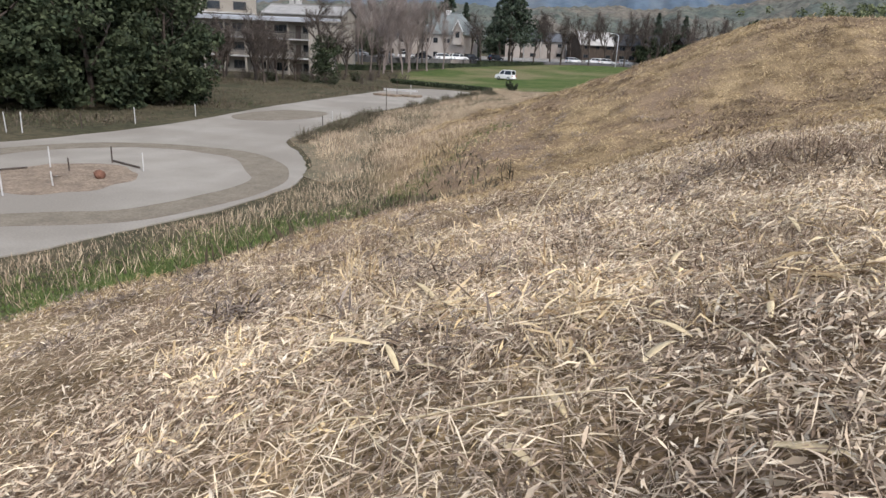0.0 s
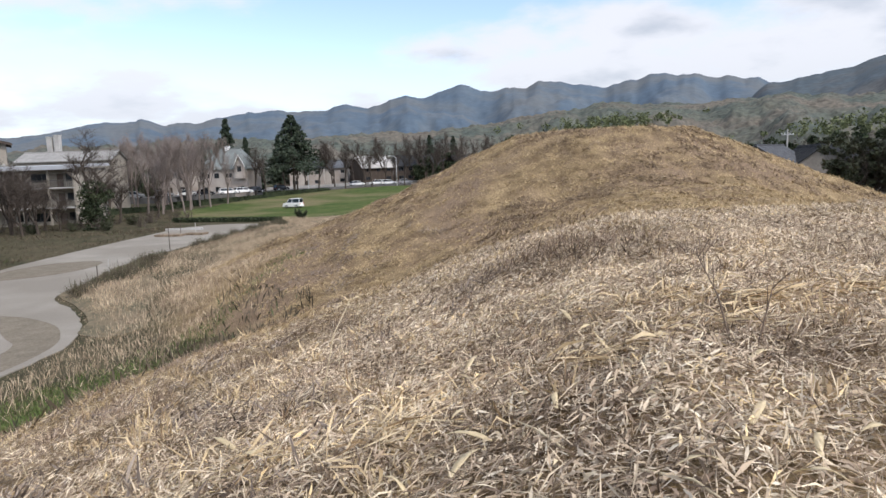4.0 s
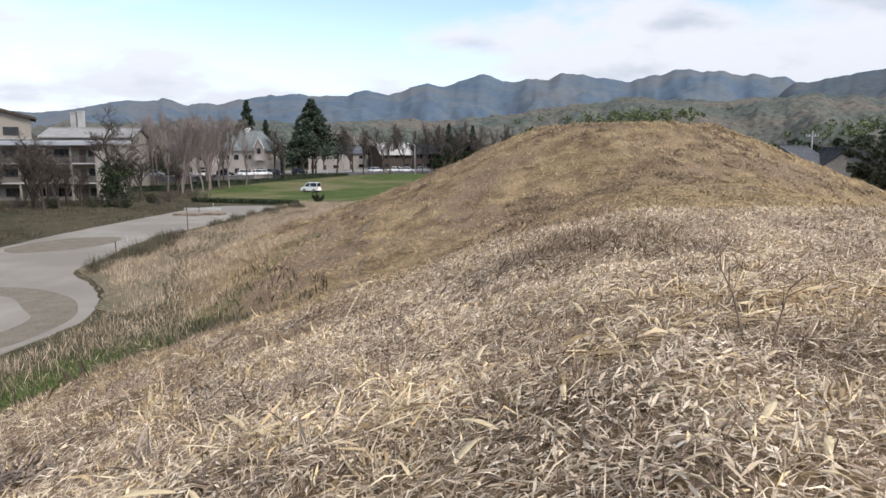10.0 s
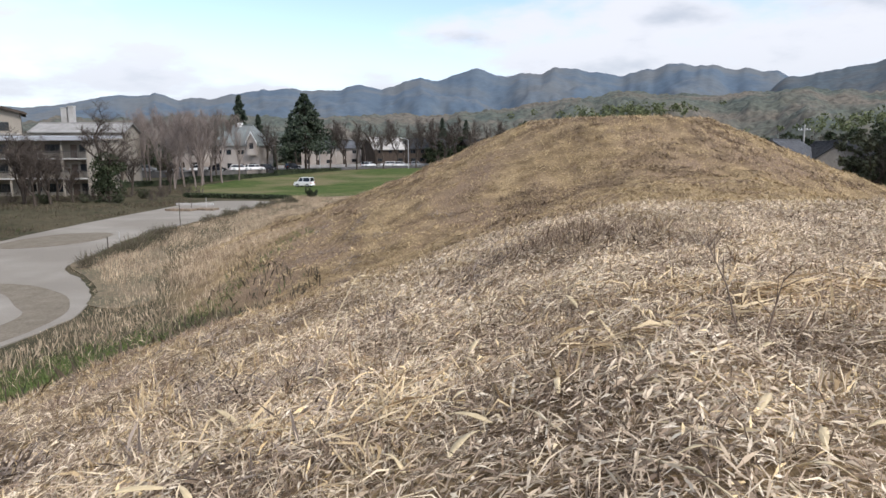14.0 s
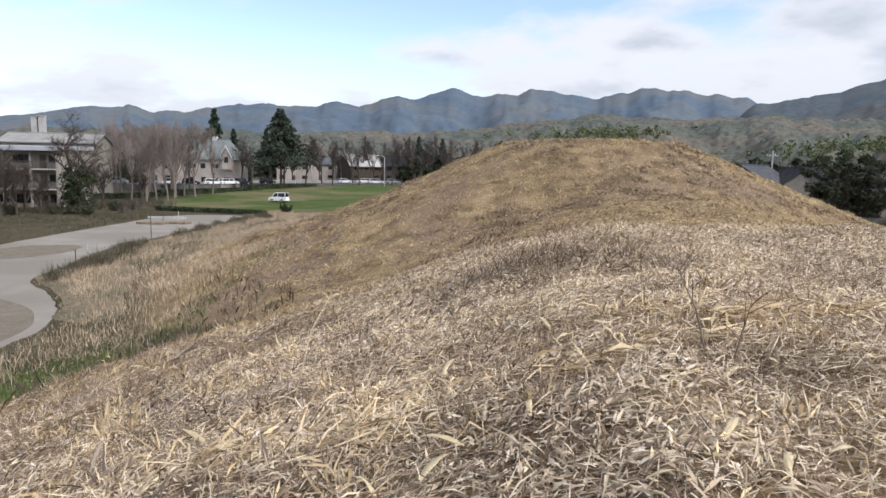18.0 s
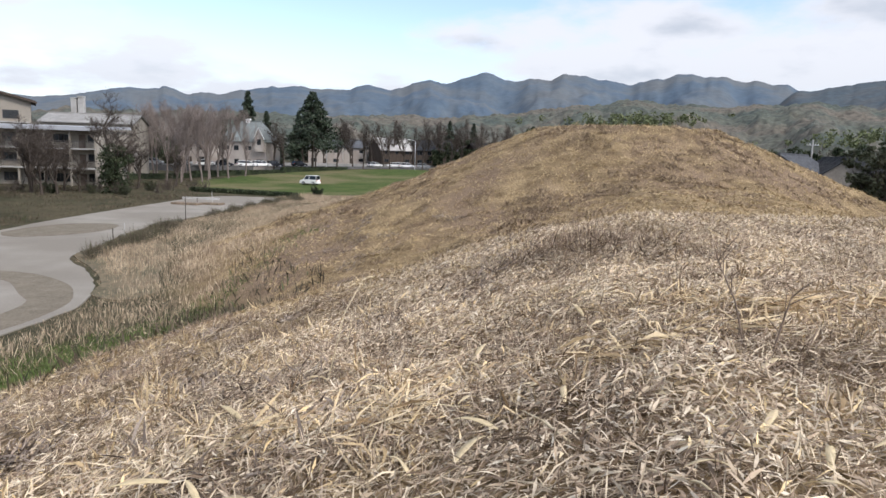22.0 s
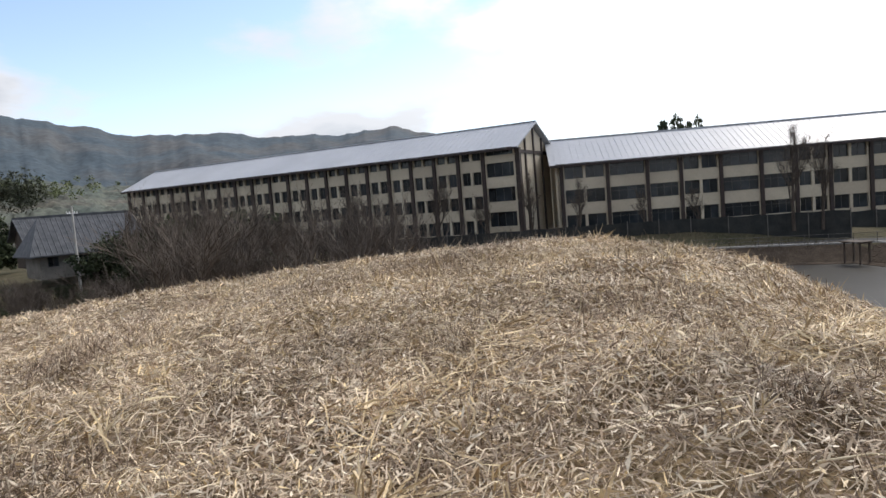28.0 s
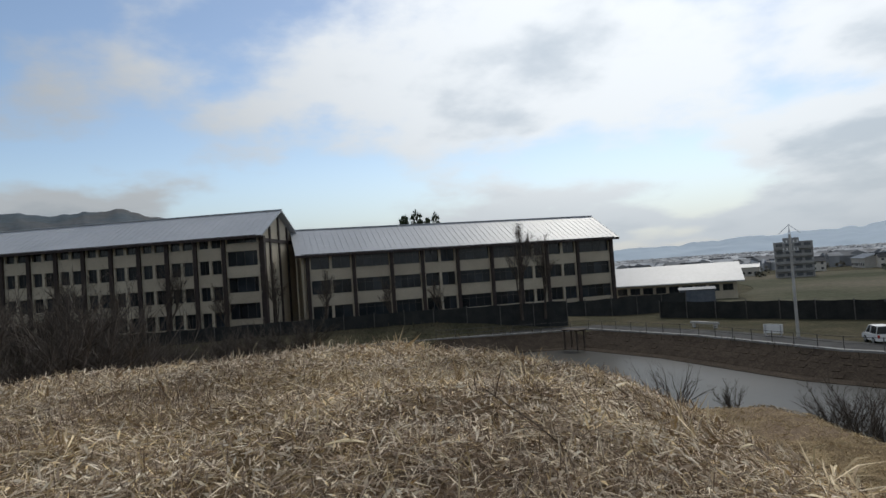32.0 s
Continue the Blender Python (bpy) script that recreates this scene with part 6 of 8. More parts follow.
ivy = new("ivy", leaves_mesh("ivy", clumps([(rs_.uniform(-1.3, 1.3), rs_.uniform(-1.3, 1.3), z) for z in np.linspace(0.2, 4.4, 26)], 0.95, 190, rs_), 0.13, M_EVER, rs_))
ivy.parent = iv
put(bt_c, -50, 128, -6.5)
for i, (x, y, s_) in enumerate(((-46, 132, 1.0), (-52, 134, 1.1), (-49, 138, 1.05), (-55, 138, 1.1), (-51, 143, 1.1), (-57, 132, 1.0), (-60, 140, 1.1), (-47.5, 126, 0.9), (-56, 146, 1.1), (-53, 150, 1.1), (-44, 122, 0.9), (-47, 120, 1.0), (-50.5, 122, 1.05), (-45, 128, 1.0), (-43, 134, 1.05), (-46.5, 138, 1.1), (-42, 142, 1.0))):
    again(bt_c, x, y, hz(x, y) - 0.1, rq.uniform(0, 360), s_)
put(bt_b, -32, 168, -5.2)
for x, y, s_ in ((-38, 160, 0.95), (-28, 176, 1.0), (-22, 184, 0.95), (-15, 188, 0.9), (-6, 192, 0.95), (2, 196, 0.9), (10, 198, 1.0), (-42, 166, 1.0), (-26, 192, 1.05), (-12, 206, 1.1), (6, 208, 1.1), (-34, 190, 1.0), (-50, 152, 0.8), (18, 200, 1.1), (26, 206, 1.1), (-2, 214, 1.2), (12, 216, 1.2), (-18, 200, 1.05), (-22, 206, 1.1), (-9, 200, 1.0), (0, 203, 1.1), (-16, 214, 1.2), (-28, 202, 1.1), (16, 206, 1.1), (22, 214, 1.2), (-6, 226, 1.3), (8, 228, 1.3), (30, 216, 1.2), (-38, 182, 1.0)):
    again(bt_b, x, y, hz(x, y) - 0.1, rq.uniform(0, 360), s_)
cf = conifer("conifer_tree", "tall dark conifer with a broad conical crown", 19.5, 17.5, 96, M_PINE, 0.30)
turned(cf, -32.6, 167.0, -5.0, 0)
cn = conifer("conifer_tree", "narrow dark conifer behind the houses", 20.5, 10.0, 97, M_PINE, 0.12)
turned(cn, -53.0, 182.5, -5.0, 0)
for x, y, s_, z in ((-49, 186, 0.75, -5), (-58, 190, 0.7, -5), (-44, 204, 0.8, -4.6), (10, 232, 0.75, -4.5), (2, 250, 0.8, -4), (-64, 196, 0.6, -4.8), (30, 228, 0.7, -4)):
    again(cn, x, y, z, rq.uniform(0, 360), s_)
for x, y, s_ in ((-46, 178, 0.9), (0, 206, 0.9), (6, 222, 1.1), (16, 212, 1.0), (24, 222, 1.2), (-20, 236, 1.1), (34, 214, 1.2), (-70, 168, 0.9), (10, 186, 0.8), (20, 184, 0.9)):
    again(ev_a, x, y, hz(x, y) - 0.1, rq.uniform(0, 360), s_)

# dark evergreen grove beside the lot
gv = evergreen("evergreen_tree", "big dark dense evergreen at the edge of the lot", 13.0, 10.5, 98, M_EVER, 95, 0.03, 0.22, 170)
gv["group"] = "evergreen grove"
put(gv, -44.5, 46.5)
for x, y, s_ in ((-48.5, 41.0, 1.05), (-52, 36, 1.1), (-41.5, 53.0, 0.85), (-50, 49, 1.15), (-56, 42, 1.2), (-47, 57, 0.85), (-58, 32, 1.1)):
    again(gv, x, y, None, rq.uniform(0, 360), s_)

# undergrowth before the flats, and a bush beside the lawn
again(sh_d, -18.4, 97.5, None, 10, 0.27, "small dark bush beside the lawn")
for x, y, s_ in ((-42, 88, 0.3), (-47, 89, 0.28), (-51, 87, 0.33), (-56, 86, 0.3), (-61, 84, 0.34), (-39.5, 93, 0.3), (-42.5, 97, 0.36), (-37, 104, 0.3), (-66, 80, 0.36)):
    again(rq.choice((sh_a, sh_c)), x, y, None, rq.uniform(0, 360), s_, "dull green undergrowth beneath bare trees")
for x, y, s_ in ((-44, 90, 0.35), (-49, 92, 0.4), (-54, 89, 0.35), (-58, 91, 0.4), (-64, 86, 0.4), (-41, 100, 0.4), (-46, 100, 0.45), (-40, 106, 0.35), (-50, 98, 0.4)):
    again(sh_a, x, y, None, rq.uniform(0, 360), s_, "brown leafless undergrowth before the flats")

# bare trees along the foot of the school, and two dark crowns behind its roof
for x, y, s_ in ((88.0, -32.0, 1.05), (87.0, -35.0, 0.9), (92.2, -15.0, 0.55), (93.5, -6.5, 0.7), (94.4, 0.0, 0.8), (94.5, 13.5, 0.85), (93.0, 24.0, 0.8), (92.5, -22.0, 0.5), (93.9, 6.0, 0.6)):
    again(bt_b, x, y, -6.9, rq.uniform(0, 360), s_, "leafless tree growing before the school")
for yaw, s_, k in ((-101.9, 2.2, 0.5), (-103.7, 2.12, 0.36)):
    o = again(ev_a, -math.sin(radians(yaw)) * 150, math.cos(radians(yaw)) * 150, -6.0, 0, s_, "tall dark evergreen behind the school roof")
    o.matrix_basis = o.matrix_basis @ Matrix.Diagonal((k, k, 1.0, 1))

# trees that stand up out of the thicket before the school's far end
for yaw, d, s_, o in ((-57.5, 78, 0.75, bt_b), (-59, 84, 0.9, bt_b), (-60.5, 80, 0.8, bt_a), (-61.5, 86, 0.95, bt_b), (-63, 82, 0.85, bt_a), (-64.5, 86, 0.9, bt_b), (-66, 80, 0.75, bt_a), (-67.5, 84, 0.8, bt_b), (-69.5, 82, 0.7, bt_b), (-72, 84, 0.65, bt_a), (-75, 86, 0.6, bt_b)):
    x, y = -math.sin(radians(yaw)) * d, math.cos(radians(yaw)) * d
    again(o, x, y, min(hz(x, y), -5.6), rq.uniform(0, 360), s_, "leafless tree in the thicket before the school")
for yaw, d, s_ in ((-58.2, 82, 0.72), (-60.0, 88, 0.8), (-61.8, 84, 0.66), (-65.2, 88, 0.62)):
    x, y = -math.sin(radians(yaw)) * d, math.cos(radians(yaw)) * d
    again(ev_a, x, y, min(hz(x, y), -5.8), rq.uniform(0, 360), s_, "dark evergreen in the thicket before the school")

# ---- the sand lot ----
def ring_band(name, cx, cy, r0, r1, material, label, z, wob=0.25, a0=0, a1=360, sx=1.0, sy=1.0):
    n = 120
    bm = bmesh.new()
    rows = []
    for i in range(n + 1):
        a = radians(a0 + (a1 - a0) * i / n)
        w = wob * noise.noise(Vector((math.cos(a) * 2.2, math.sin(a) * 2.2, r1)))
        w2 = wob * noise.noise(Vector((math.cos(a) * 3.1, math.sin(a) * 3.1, r0 + 9)))
        rows.append([bm.verts.new((cx + math.cos(a) * r * sx, cy + math.sin(a) * r * sy, zz)) for r, zz in ((r0 + w2, z), (r1 + w, z), (r1 + w, z - 0.03), (r0 + w2, z - 0.03))])
    for p, q in zip(rows[:-1], rows[1:]):
        for k in range(4):
            bm.faces.new((p[k], q[k], q[(k + 1) % 4], p[(k + 1) % 4]))
    bmesh.ops.recalc_face_normals(bm, faces=bm.faces)
    return tagged(part(name, bm, material), label, "ground", kind="structure")


ZL = LOT + 0.055
ring_band("riding_track", -24.3, 24.6, 7.3, 9.2, M_SANDDARK, "darker worn ring track in the sand", ZL, 0.5)
M_ISLAND = mat("scrubby_earth", (0.17, 0.13, 0.095), (0.25, 0.195, 0.14), 1.5, 0.95, 9.0, 0.35, 0.5, space="World")
ring_band("track_island", -24.8, 23.3, 0.02, 3.4, M_ISLAND, "bare brown earth island inside the ring", ZL + 0.004, 0.5)
sheet("worn_patch", [(-15.3, 28.6), (-16.3, 31.4), (-18.8, 35.2), (-21.7, 39.0), (-22.3, 43.6), (-20.6, 47.0), (-17, 42), (-13.2, 33.0), (-13.2, 28.4)], ZL + 0.004, M_FIELD, "brown bare patch at the lot's edge", "ground", thick=0.06)
sheet("damp_patch", [(-29, 46), (-26, 50), (-27, 55), (-31, 54), (-32, 48)], ZL + 0.004, M_SANDDARK, "faint damp patch on the sand", "ground", thick=0.03)


def stake(x, y, h, r, material, label, lean=0.0):
    root = tagged(new("stake"), label, "stake", "stakes on the lot")
    root.matrix_basis = pose(x, y, max(hz(x, y), LOT + 0.04), lean, lean * 0.6, 0)
    bm = bmesh.new()
    bmesh.ops.create_cone(bm, cap_ends=True, segments=8, radius1=r, radius2=r * 0.85, depth=h + 0.3, matrix=pose(0, 0, (h - 0.3) / 2))
    part("shaft", bm, material, root)
    bm = bmesh.new()
    bmesh.ops.create_cone(bm, cap_ends=True, segments=8, radius1=r * 0.9, radius2=r * 0.3, depth=0.06, matrix=pose(0, 0, h + 0.025))
    part("tip", bm, material, root)
    return root


for x, y, h, k in ((-26.7, 24.9, 0.95, 0), (-23.5, 21.9, 0.6, 1), (-25.3, 24.6, 0.6, 2), (-25.2, 27.2, 0.8, 2), (-22.5, 26.2, 0.85, 1), (-23.7, 19.7, 1.0, 0), (-27.5, 21.8, 0.7, 1), (-34.4, 39.7, 1.1, 0), (-37.6, 32.2, 1.2, 0), (-36.9, 32.7, 1.2, 0), (-21.6, 43.4, 1.1, 2), (-22.7, 47.3, 1.0, 1), (-35.5, 36.0, 1.0, 2), (-34.0, 46.0, 0.9, 1), (-23.2, 60.0, 2.4, 2), (-27.0, 78.0, 1.3, 0), (-29.5, 80.0, 1.6, 2)):
    stake(x, y, h, 0.038, (M_CONC, M_CONC, M_DARKWOOD)[k], ("pale weathered stake standing in the sand", "pale grey stake standing in the sand", "dark wooden stake at the lot's edge")[k], rq.uniform(-4, 4))
for x, y, a, ln in ((-24.2, 27.0, -20, 2.4), (-27.8, 23.3, 60, 2.0)):
    o = tagged(part("ground_log", box(-ln / 2, -0.05, 0, ln / 2, 0.05, 0.08), M_BARK), "weathered log edging lying on the sand", "log", "log edging")
    o.matrix_basis = pose(x, y, ZL + 0.01, 0, 0, a)
for x, y, w in ((-29.2, 76.0, 3.2), (-26.6, 76.8, 2.4)):
    o = tagged(part("flower_bed", box(-w / 2, -0.7, 0, w / 2, 0.7, 0.22), M_ISLAND), "low brown planting bed at the end of the lot", "flower bed")
    o.matrix_basis = pose(x, y, ZL, 0, 0, -12)
bm = bmesh.new()
bmesh.ops.create_icosphere(bm, subdivisions=2, radius=0.24)
for v in bm.verts:
    v.co *= 1 + 0.25 * noise.noise(v.co * 6)
o = tagged(part("rusty_drum", bm, mat("rust", (0.12, 0.06, 0.04), (0.18, 0.09, 0.06), 4.0, 0.9, 20, 0.3)), "small rusty lump lying on the earth island", "debris")
o.matrix_basis = pose(-23.0, 24.0, ZL + 0.15)
o = tagged(part("low_beam", box(-2.4, -0.12, 0, 2.4, 0.12, 0.25), M_CONC), "pale kerb beam at the end of the lot", "kerb")
o.matrix_basis = pose(-30.5, 84, ZL, 0, 0, -5)


# ---- brush belt, scrub and dead weeds (blades() comes with the litter below) ----
def brush():
    rs = np.random.RandomState(55)
    n = 340000
    x, y = rs.uniform(-33, 2, n), rs.uniform(4, 98, n)
    lot = outside(x, y, LOT_PTS)
    z = height(x, y)
    right = x > np.interp(y, [4, 14, 22, 30, 39, 46, 60, 90], [-30, -19, -17, -18, -23, -24.5, -25.5, -22.5])
    pp, aa = x * math.cos(AX) - y * math.sin(AX), x * math.sin(AX) + y * math.cos(AX)
    foot = np.where(aa < 34, (pp + 17.1 + 0.5 * lumps(x, y, 0.6, 61)) * 0.3, z + 6.3 + 0.15 * lumps(x, y, 0.6, 61))
    clump = 0.5 + 0.5 * lumps(x, y, 0.9, 62)
    tall = right & (lot > 0.15) & (foot < 0.05 + 0.3 * rs.normal(size=n)) & (rs.uniform(0, 1, n) < 0.35 + 0.75 * clump)
    # a green strip lies along the foot of the slope, and dies out northwards
    gstrip = right & (np.abs(pp + 16.2 + 0.45 * lumps(x, y, 0.5, 64)) < 2.1 - 1.7 * smooth01((aa - 12) / 14) + 0.4 * rs.normal(size=n)) & (aa < 33) & (rs.uniform(0, 1, n) < (0.45 + 0.6 * clump) * (1 - 0.5 * smooth01((aa - 11) / 13)))
    xs, ys, zs = x[tall], y[tall], z[tall]
    m = len(xs)
    h = rs.uniform(0.25, 0.75, m) * (0.6 + 0.6 * np.clip(clump[tall], 0, 1)) * np.clip(lot[tall] / 1.6, 0.35, 1)
    blades("tall_dry_grass", xs, ys, zs - 0.05, h, rs.uniform(0.008, 0.022, m), np.clip(rs.normal(size=m) * 0.35 + 1.1, 0.5, 1.57), rs, M_REED, "tall brown dry grass between the lot and the mound", 0.0, 0.18, simple=True)
    xg, yg, zg = x[gstrip], y[gstrip], z[gstrip]
    for _ in range(2):
        xg, yg = np.concatenate([xg, xg + rs.normal(size=len(xg)) * 0.3]), np.concatenate([yg, yg + rs.normal(size=len(yg)) * 0.3])
    zg = height(xg, yg)
    m = len(xg)
    blades("green_grass", xg, yg, zg - 0.03, rs.uniform(0.10, 0.30, m), rs.uniform(0.012, 0.03, m), np.clip(rs.normal(size=m) * 0.4 + 0.8, 0.1, 1.5), rs, M_GREENGRASS, "fresh green grass along the foot of the mound", 0.0, 0.25)
    # thin scrub on the far side of the lot, under the trees
    n = 150000
    x, y = rs.uniform(-80, -25, n), rs.uniform(20, 128, n)
    left = x < np.interp(y, [20, 30, 40, 52, 66, 89, 100, 128], [-41, -37, -34.6, -34.4, -34, -32.5, -38, -48])
    ok = left & (rs.uniform(0, 1, n) < 0.45 + 0.6 * lumps(x, y, 0.35, 63))
    x, y = x[ok], y[ok]
    z = height(x, y)
    m = len(x)
    blades("dry_scrub", x, y, z - 0.05, rs.uniform(0.2, 0.6, m) * (0.7 + 0.7 * np.clip(lumps(x, y, 0.35, 63), 0, 1)), rs.uniform(0.03, 0.08, m), np.clip(rs.normal(size=m) * 0.4 + 0.8, 0.1, 1.57), rs, M_SCRUB, "dull brown scrub beneath the trees beyond the lot", 0.0, 0.2, simple=True)
    # low dull shrubs along the edge of the lot
    edge = [(-20.6, 38.6), (-21.6, 41.5), (-22.3, 45.0), (-22.7, 48.5), (-23.1, 52.5), (-23.3, 56.5), (-23.4, 61.0), (-23.2, 65.0), (-22.9, 69.5), (-22.3, 74.0), (-21.6, 79.0), (-20.8, 84.0), (-20.0, 88.0)]
    k = 2600
    cx, cy = (np.repeat(np.array(v), k) for v in zip(*edge))
    m = len(cx)
    r = np.sqrt(rs.uniform(0, 1, m))
    a = rs.uniform(0, 6.283, m)
    x, y = cx + 1.1 * r * np.cos(a) + 0.9 * lumps(cx, cy, 0.5, 66), cy + 2.3 * r * np.sin(a)
    far = outside(x, y, LOT_PTS) > 0.25
    x, y, r = x[far] + 0.5, y[far], r[far]
    m = len(x)
    blades("edge_shrubs", x, y, height(x, y) + rs.uniform(0, 0.5, m) * (1 - r), rs.uniform(0.35, 1.05, m) * (1.15 - 0.6 * r), rs.uniform(0.012, 0.035, m), np.clip(rs.normal(size=m) * 0.5 + 0.8, 0.0, 1.57), rs, M_EDGE, "low brown and dull-green shrubs along the lot", 0.0, 0.3, simple=True)
    # rough dark growth on the moat banks
    n = 90000
    x, y = rs.uniform(-10, 94, n), rs.uniform(-56, 60, n)
    m_ = moat(x, y)
    z = height(x, y)
    ok = (m_ > -1.0) & (z < -5.2) & (outside(x, y, SHELF) > 0.3) & (outside(x, y, [(94, 60), (93.4, 20), (91.6, -19), (87, -33), (79, -38), (63, -41.5), (46, -42.4), (35, -46.2), (-10, -58), (-10, 60)]) < 0)
    x, y, z = x[ok], y[ok], z[ok]
    m = len(x)
    blades("bank_scrub", x, y, z - 0.05, rs.uniform(0.25, 0.75, m), rs.uniform(0.03, 0.07, m), np.clip(rs.normal(size=m) * 0.35 + 1.0, 0.2, 1.57), rs, M_SCRUB, "rough brown growth on the moat banks", 0.0, 0.2)

# ---- dry bamboo-grass litter on the mound ----
def ramp_mat(name, stops, rough=0.8, translucent=0.0):
    """A colour for each loose piece, drawn from a few dry tones, with faint streaks along it."""
    m = bpy.data.materials.new(name)
    m.use_nodes = True
    ns, ls = m.node_tree.nodes, m.node_tree.links
    p = ns["Principled BSDF"]
    geo = ns.new("ShaderNodeNewGeometry")
    ramp = ns.new("ShaderNodeValToRGB")
    el = ramp.color_ramp.elements
    el[0].position, el[0].color = stops[0][0], (*stops[0][1], 1)
    el[1].position, el[1].color = stops[-1][0], (*stops[-1][1], 1)
    for pos, c in stops[1:-1]:
        e = el.new(pos)
        e.color = (*c, 1)
    # like tones gather in patches a stride across
    n3 = ns.new("ShaderNodeTexNoise")
    n3.inputs["Scale"].default_value, n3.inputs["Detail"].default_value = 0.97, 5.0
    ls.new(geo.outputs["Position"], n3.inputs["Vector"])
    r3 = ns.new("ShaderNodeMapRange")
    r3.inputs["From Min"].default_value, r3.inputs["From Max"].default_value = 0.32, 0.68
    r3.inputs["To Min"].default_value, r3.inputs["To Max"].default_value = -0.13, 0.22
    ls.new(n3.outputs["Fac"], r3.inputs["Value"])
    ad = ns.new("ShaderNodeMath")
    ls.new(geo.outputs["Random Per Island"], ad.inputs[0])
    ls.new(r3.outputs[0], ad.inputs[1])
    ls.new(ad.outputs[0], ramp.inputs[0])
    n = ns.new("ShaderNodeTexNoise")
    n.inputs["Scale"].default_value, n.inputs["Detail"].default_value = 0.45, 3.0
    ls.new(geo.outputs["Position"], n.inputs["Vector"])
    r = ns.new("ShaderNodeMapRange")
    r.inputs["From Min"].default_value, r.inputs["From Max"].default_value = 0.35, 0.65
    r.inputs["To Min"].default_value, r.inputs["To Max"].default_value = 0.80, 1.10
    ls.new(n.outputs["Fac"], r.inputs["Value"])
    n2 = ns.new("ShaderNodeTexNoise")
    n2.inputs["Scale"].default_value, n2.inputs["Detail"].default_value = 60.0, 2.0
    ls.new(geo.outputs["Position"], n2.inputs["Vector"])
    r2 = ns.new("ShaderNodeMapRange")
    r2.inputs["To Min"].default_value, r2.inputs["To Max"].default_value = 0.75, 1.25
    ls.new(n2.outputs["Fac"], r2.inputs["Value"])
    mm = ns.new("ShaderNodeMath")
    mm.operation = "MULTIPLY"
    ls.new(r.outputs[0], mm.inputs[0])
    ls.new(r2.outputs[0], mm.inputs[1])
    mx = ns.new("ShaderNodeMixRGB")
    mx.blend_type = "MULTIPLY"
    mx.inputs[0].default_value = 1.0
    ls.new(ramp.outputs[0], mx.inputs[1])
    ls.new(mm.outputs[0], mx.inputs[2])
    ls.new(mx.outputs[0], p.inputs["Base Color"])
    p.inputs["Roughness"].default_value = rough
    p.inputs["Specular IOR Level"].default_value = 0.25
    return m


M_LEAF = ramp_mat("dry_bamboo_leaf", [(0.0, (0.17, 0.120, 0.082)), (0.2, (0.37, 0.275, 0.190)), (0.42, (0.60, 0.475, 0.340)), (0.65, (0.72, 0.595, 0.435)), (0.88, (0.82, 0.73, 0.575)), (1.0, (0.88, 0.68, 0.38))], 0.6)
M_STRAW = ramp_mat("dry_straw", [(0.0, (0.12, 0.084, 0.058)), (0.38, (0.32, 0.238, 0.168)), (0.65, (0.60, 0.485, 0.36)), (1.0, (0.90, 0.76, 0.54))], 0.7)
M_GOLD = ramp_mat("dry_golden_grass", [(0.0, (0.25, 0.174, 0.092)), (0.4, (0.41, 0.303, 0.160)), (0.8, (0.52, 0.40, 0.222)), (1.0, (0.60, 0.47, 0.275))], 0.8)


def pick(rs, n, r0, r1, yaw0, yaw1, cx=1.4, cy=1.0):
    """Random places in a ring sector round a point on the mound."""
    r = np.sqrt(rs.uniform(r0 * r0, r1 * r1, n))
    a = np.radians(rs.uniform(yaw0, yaw1, n))
    return cx - np.sin(a) * r, cy + np.cos(a) * r


def on_mound(x, y, low=-5.6):
    z = height(x, y)
    return z, z > np.where(y < 3.0, -9.55, low)


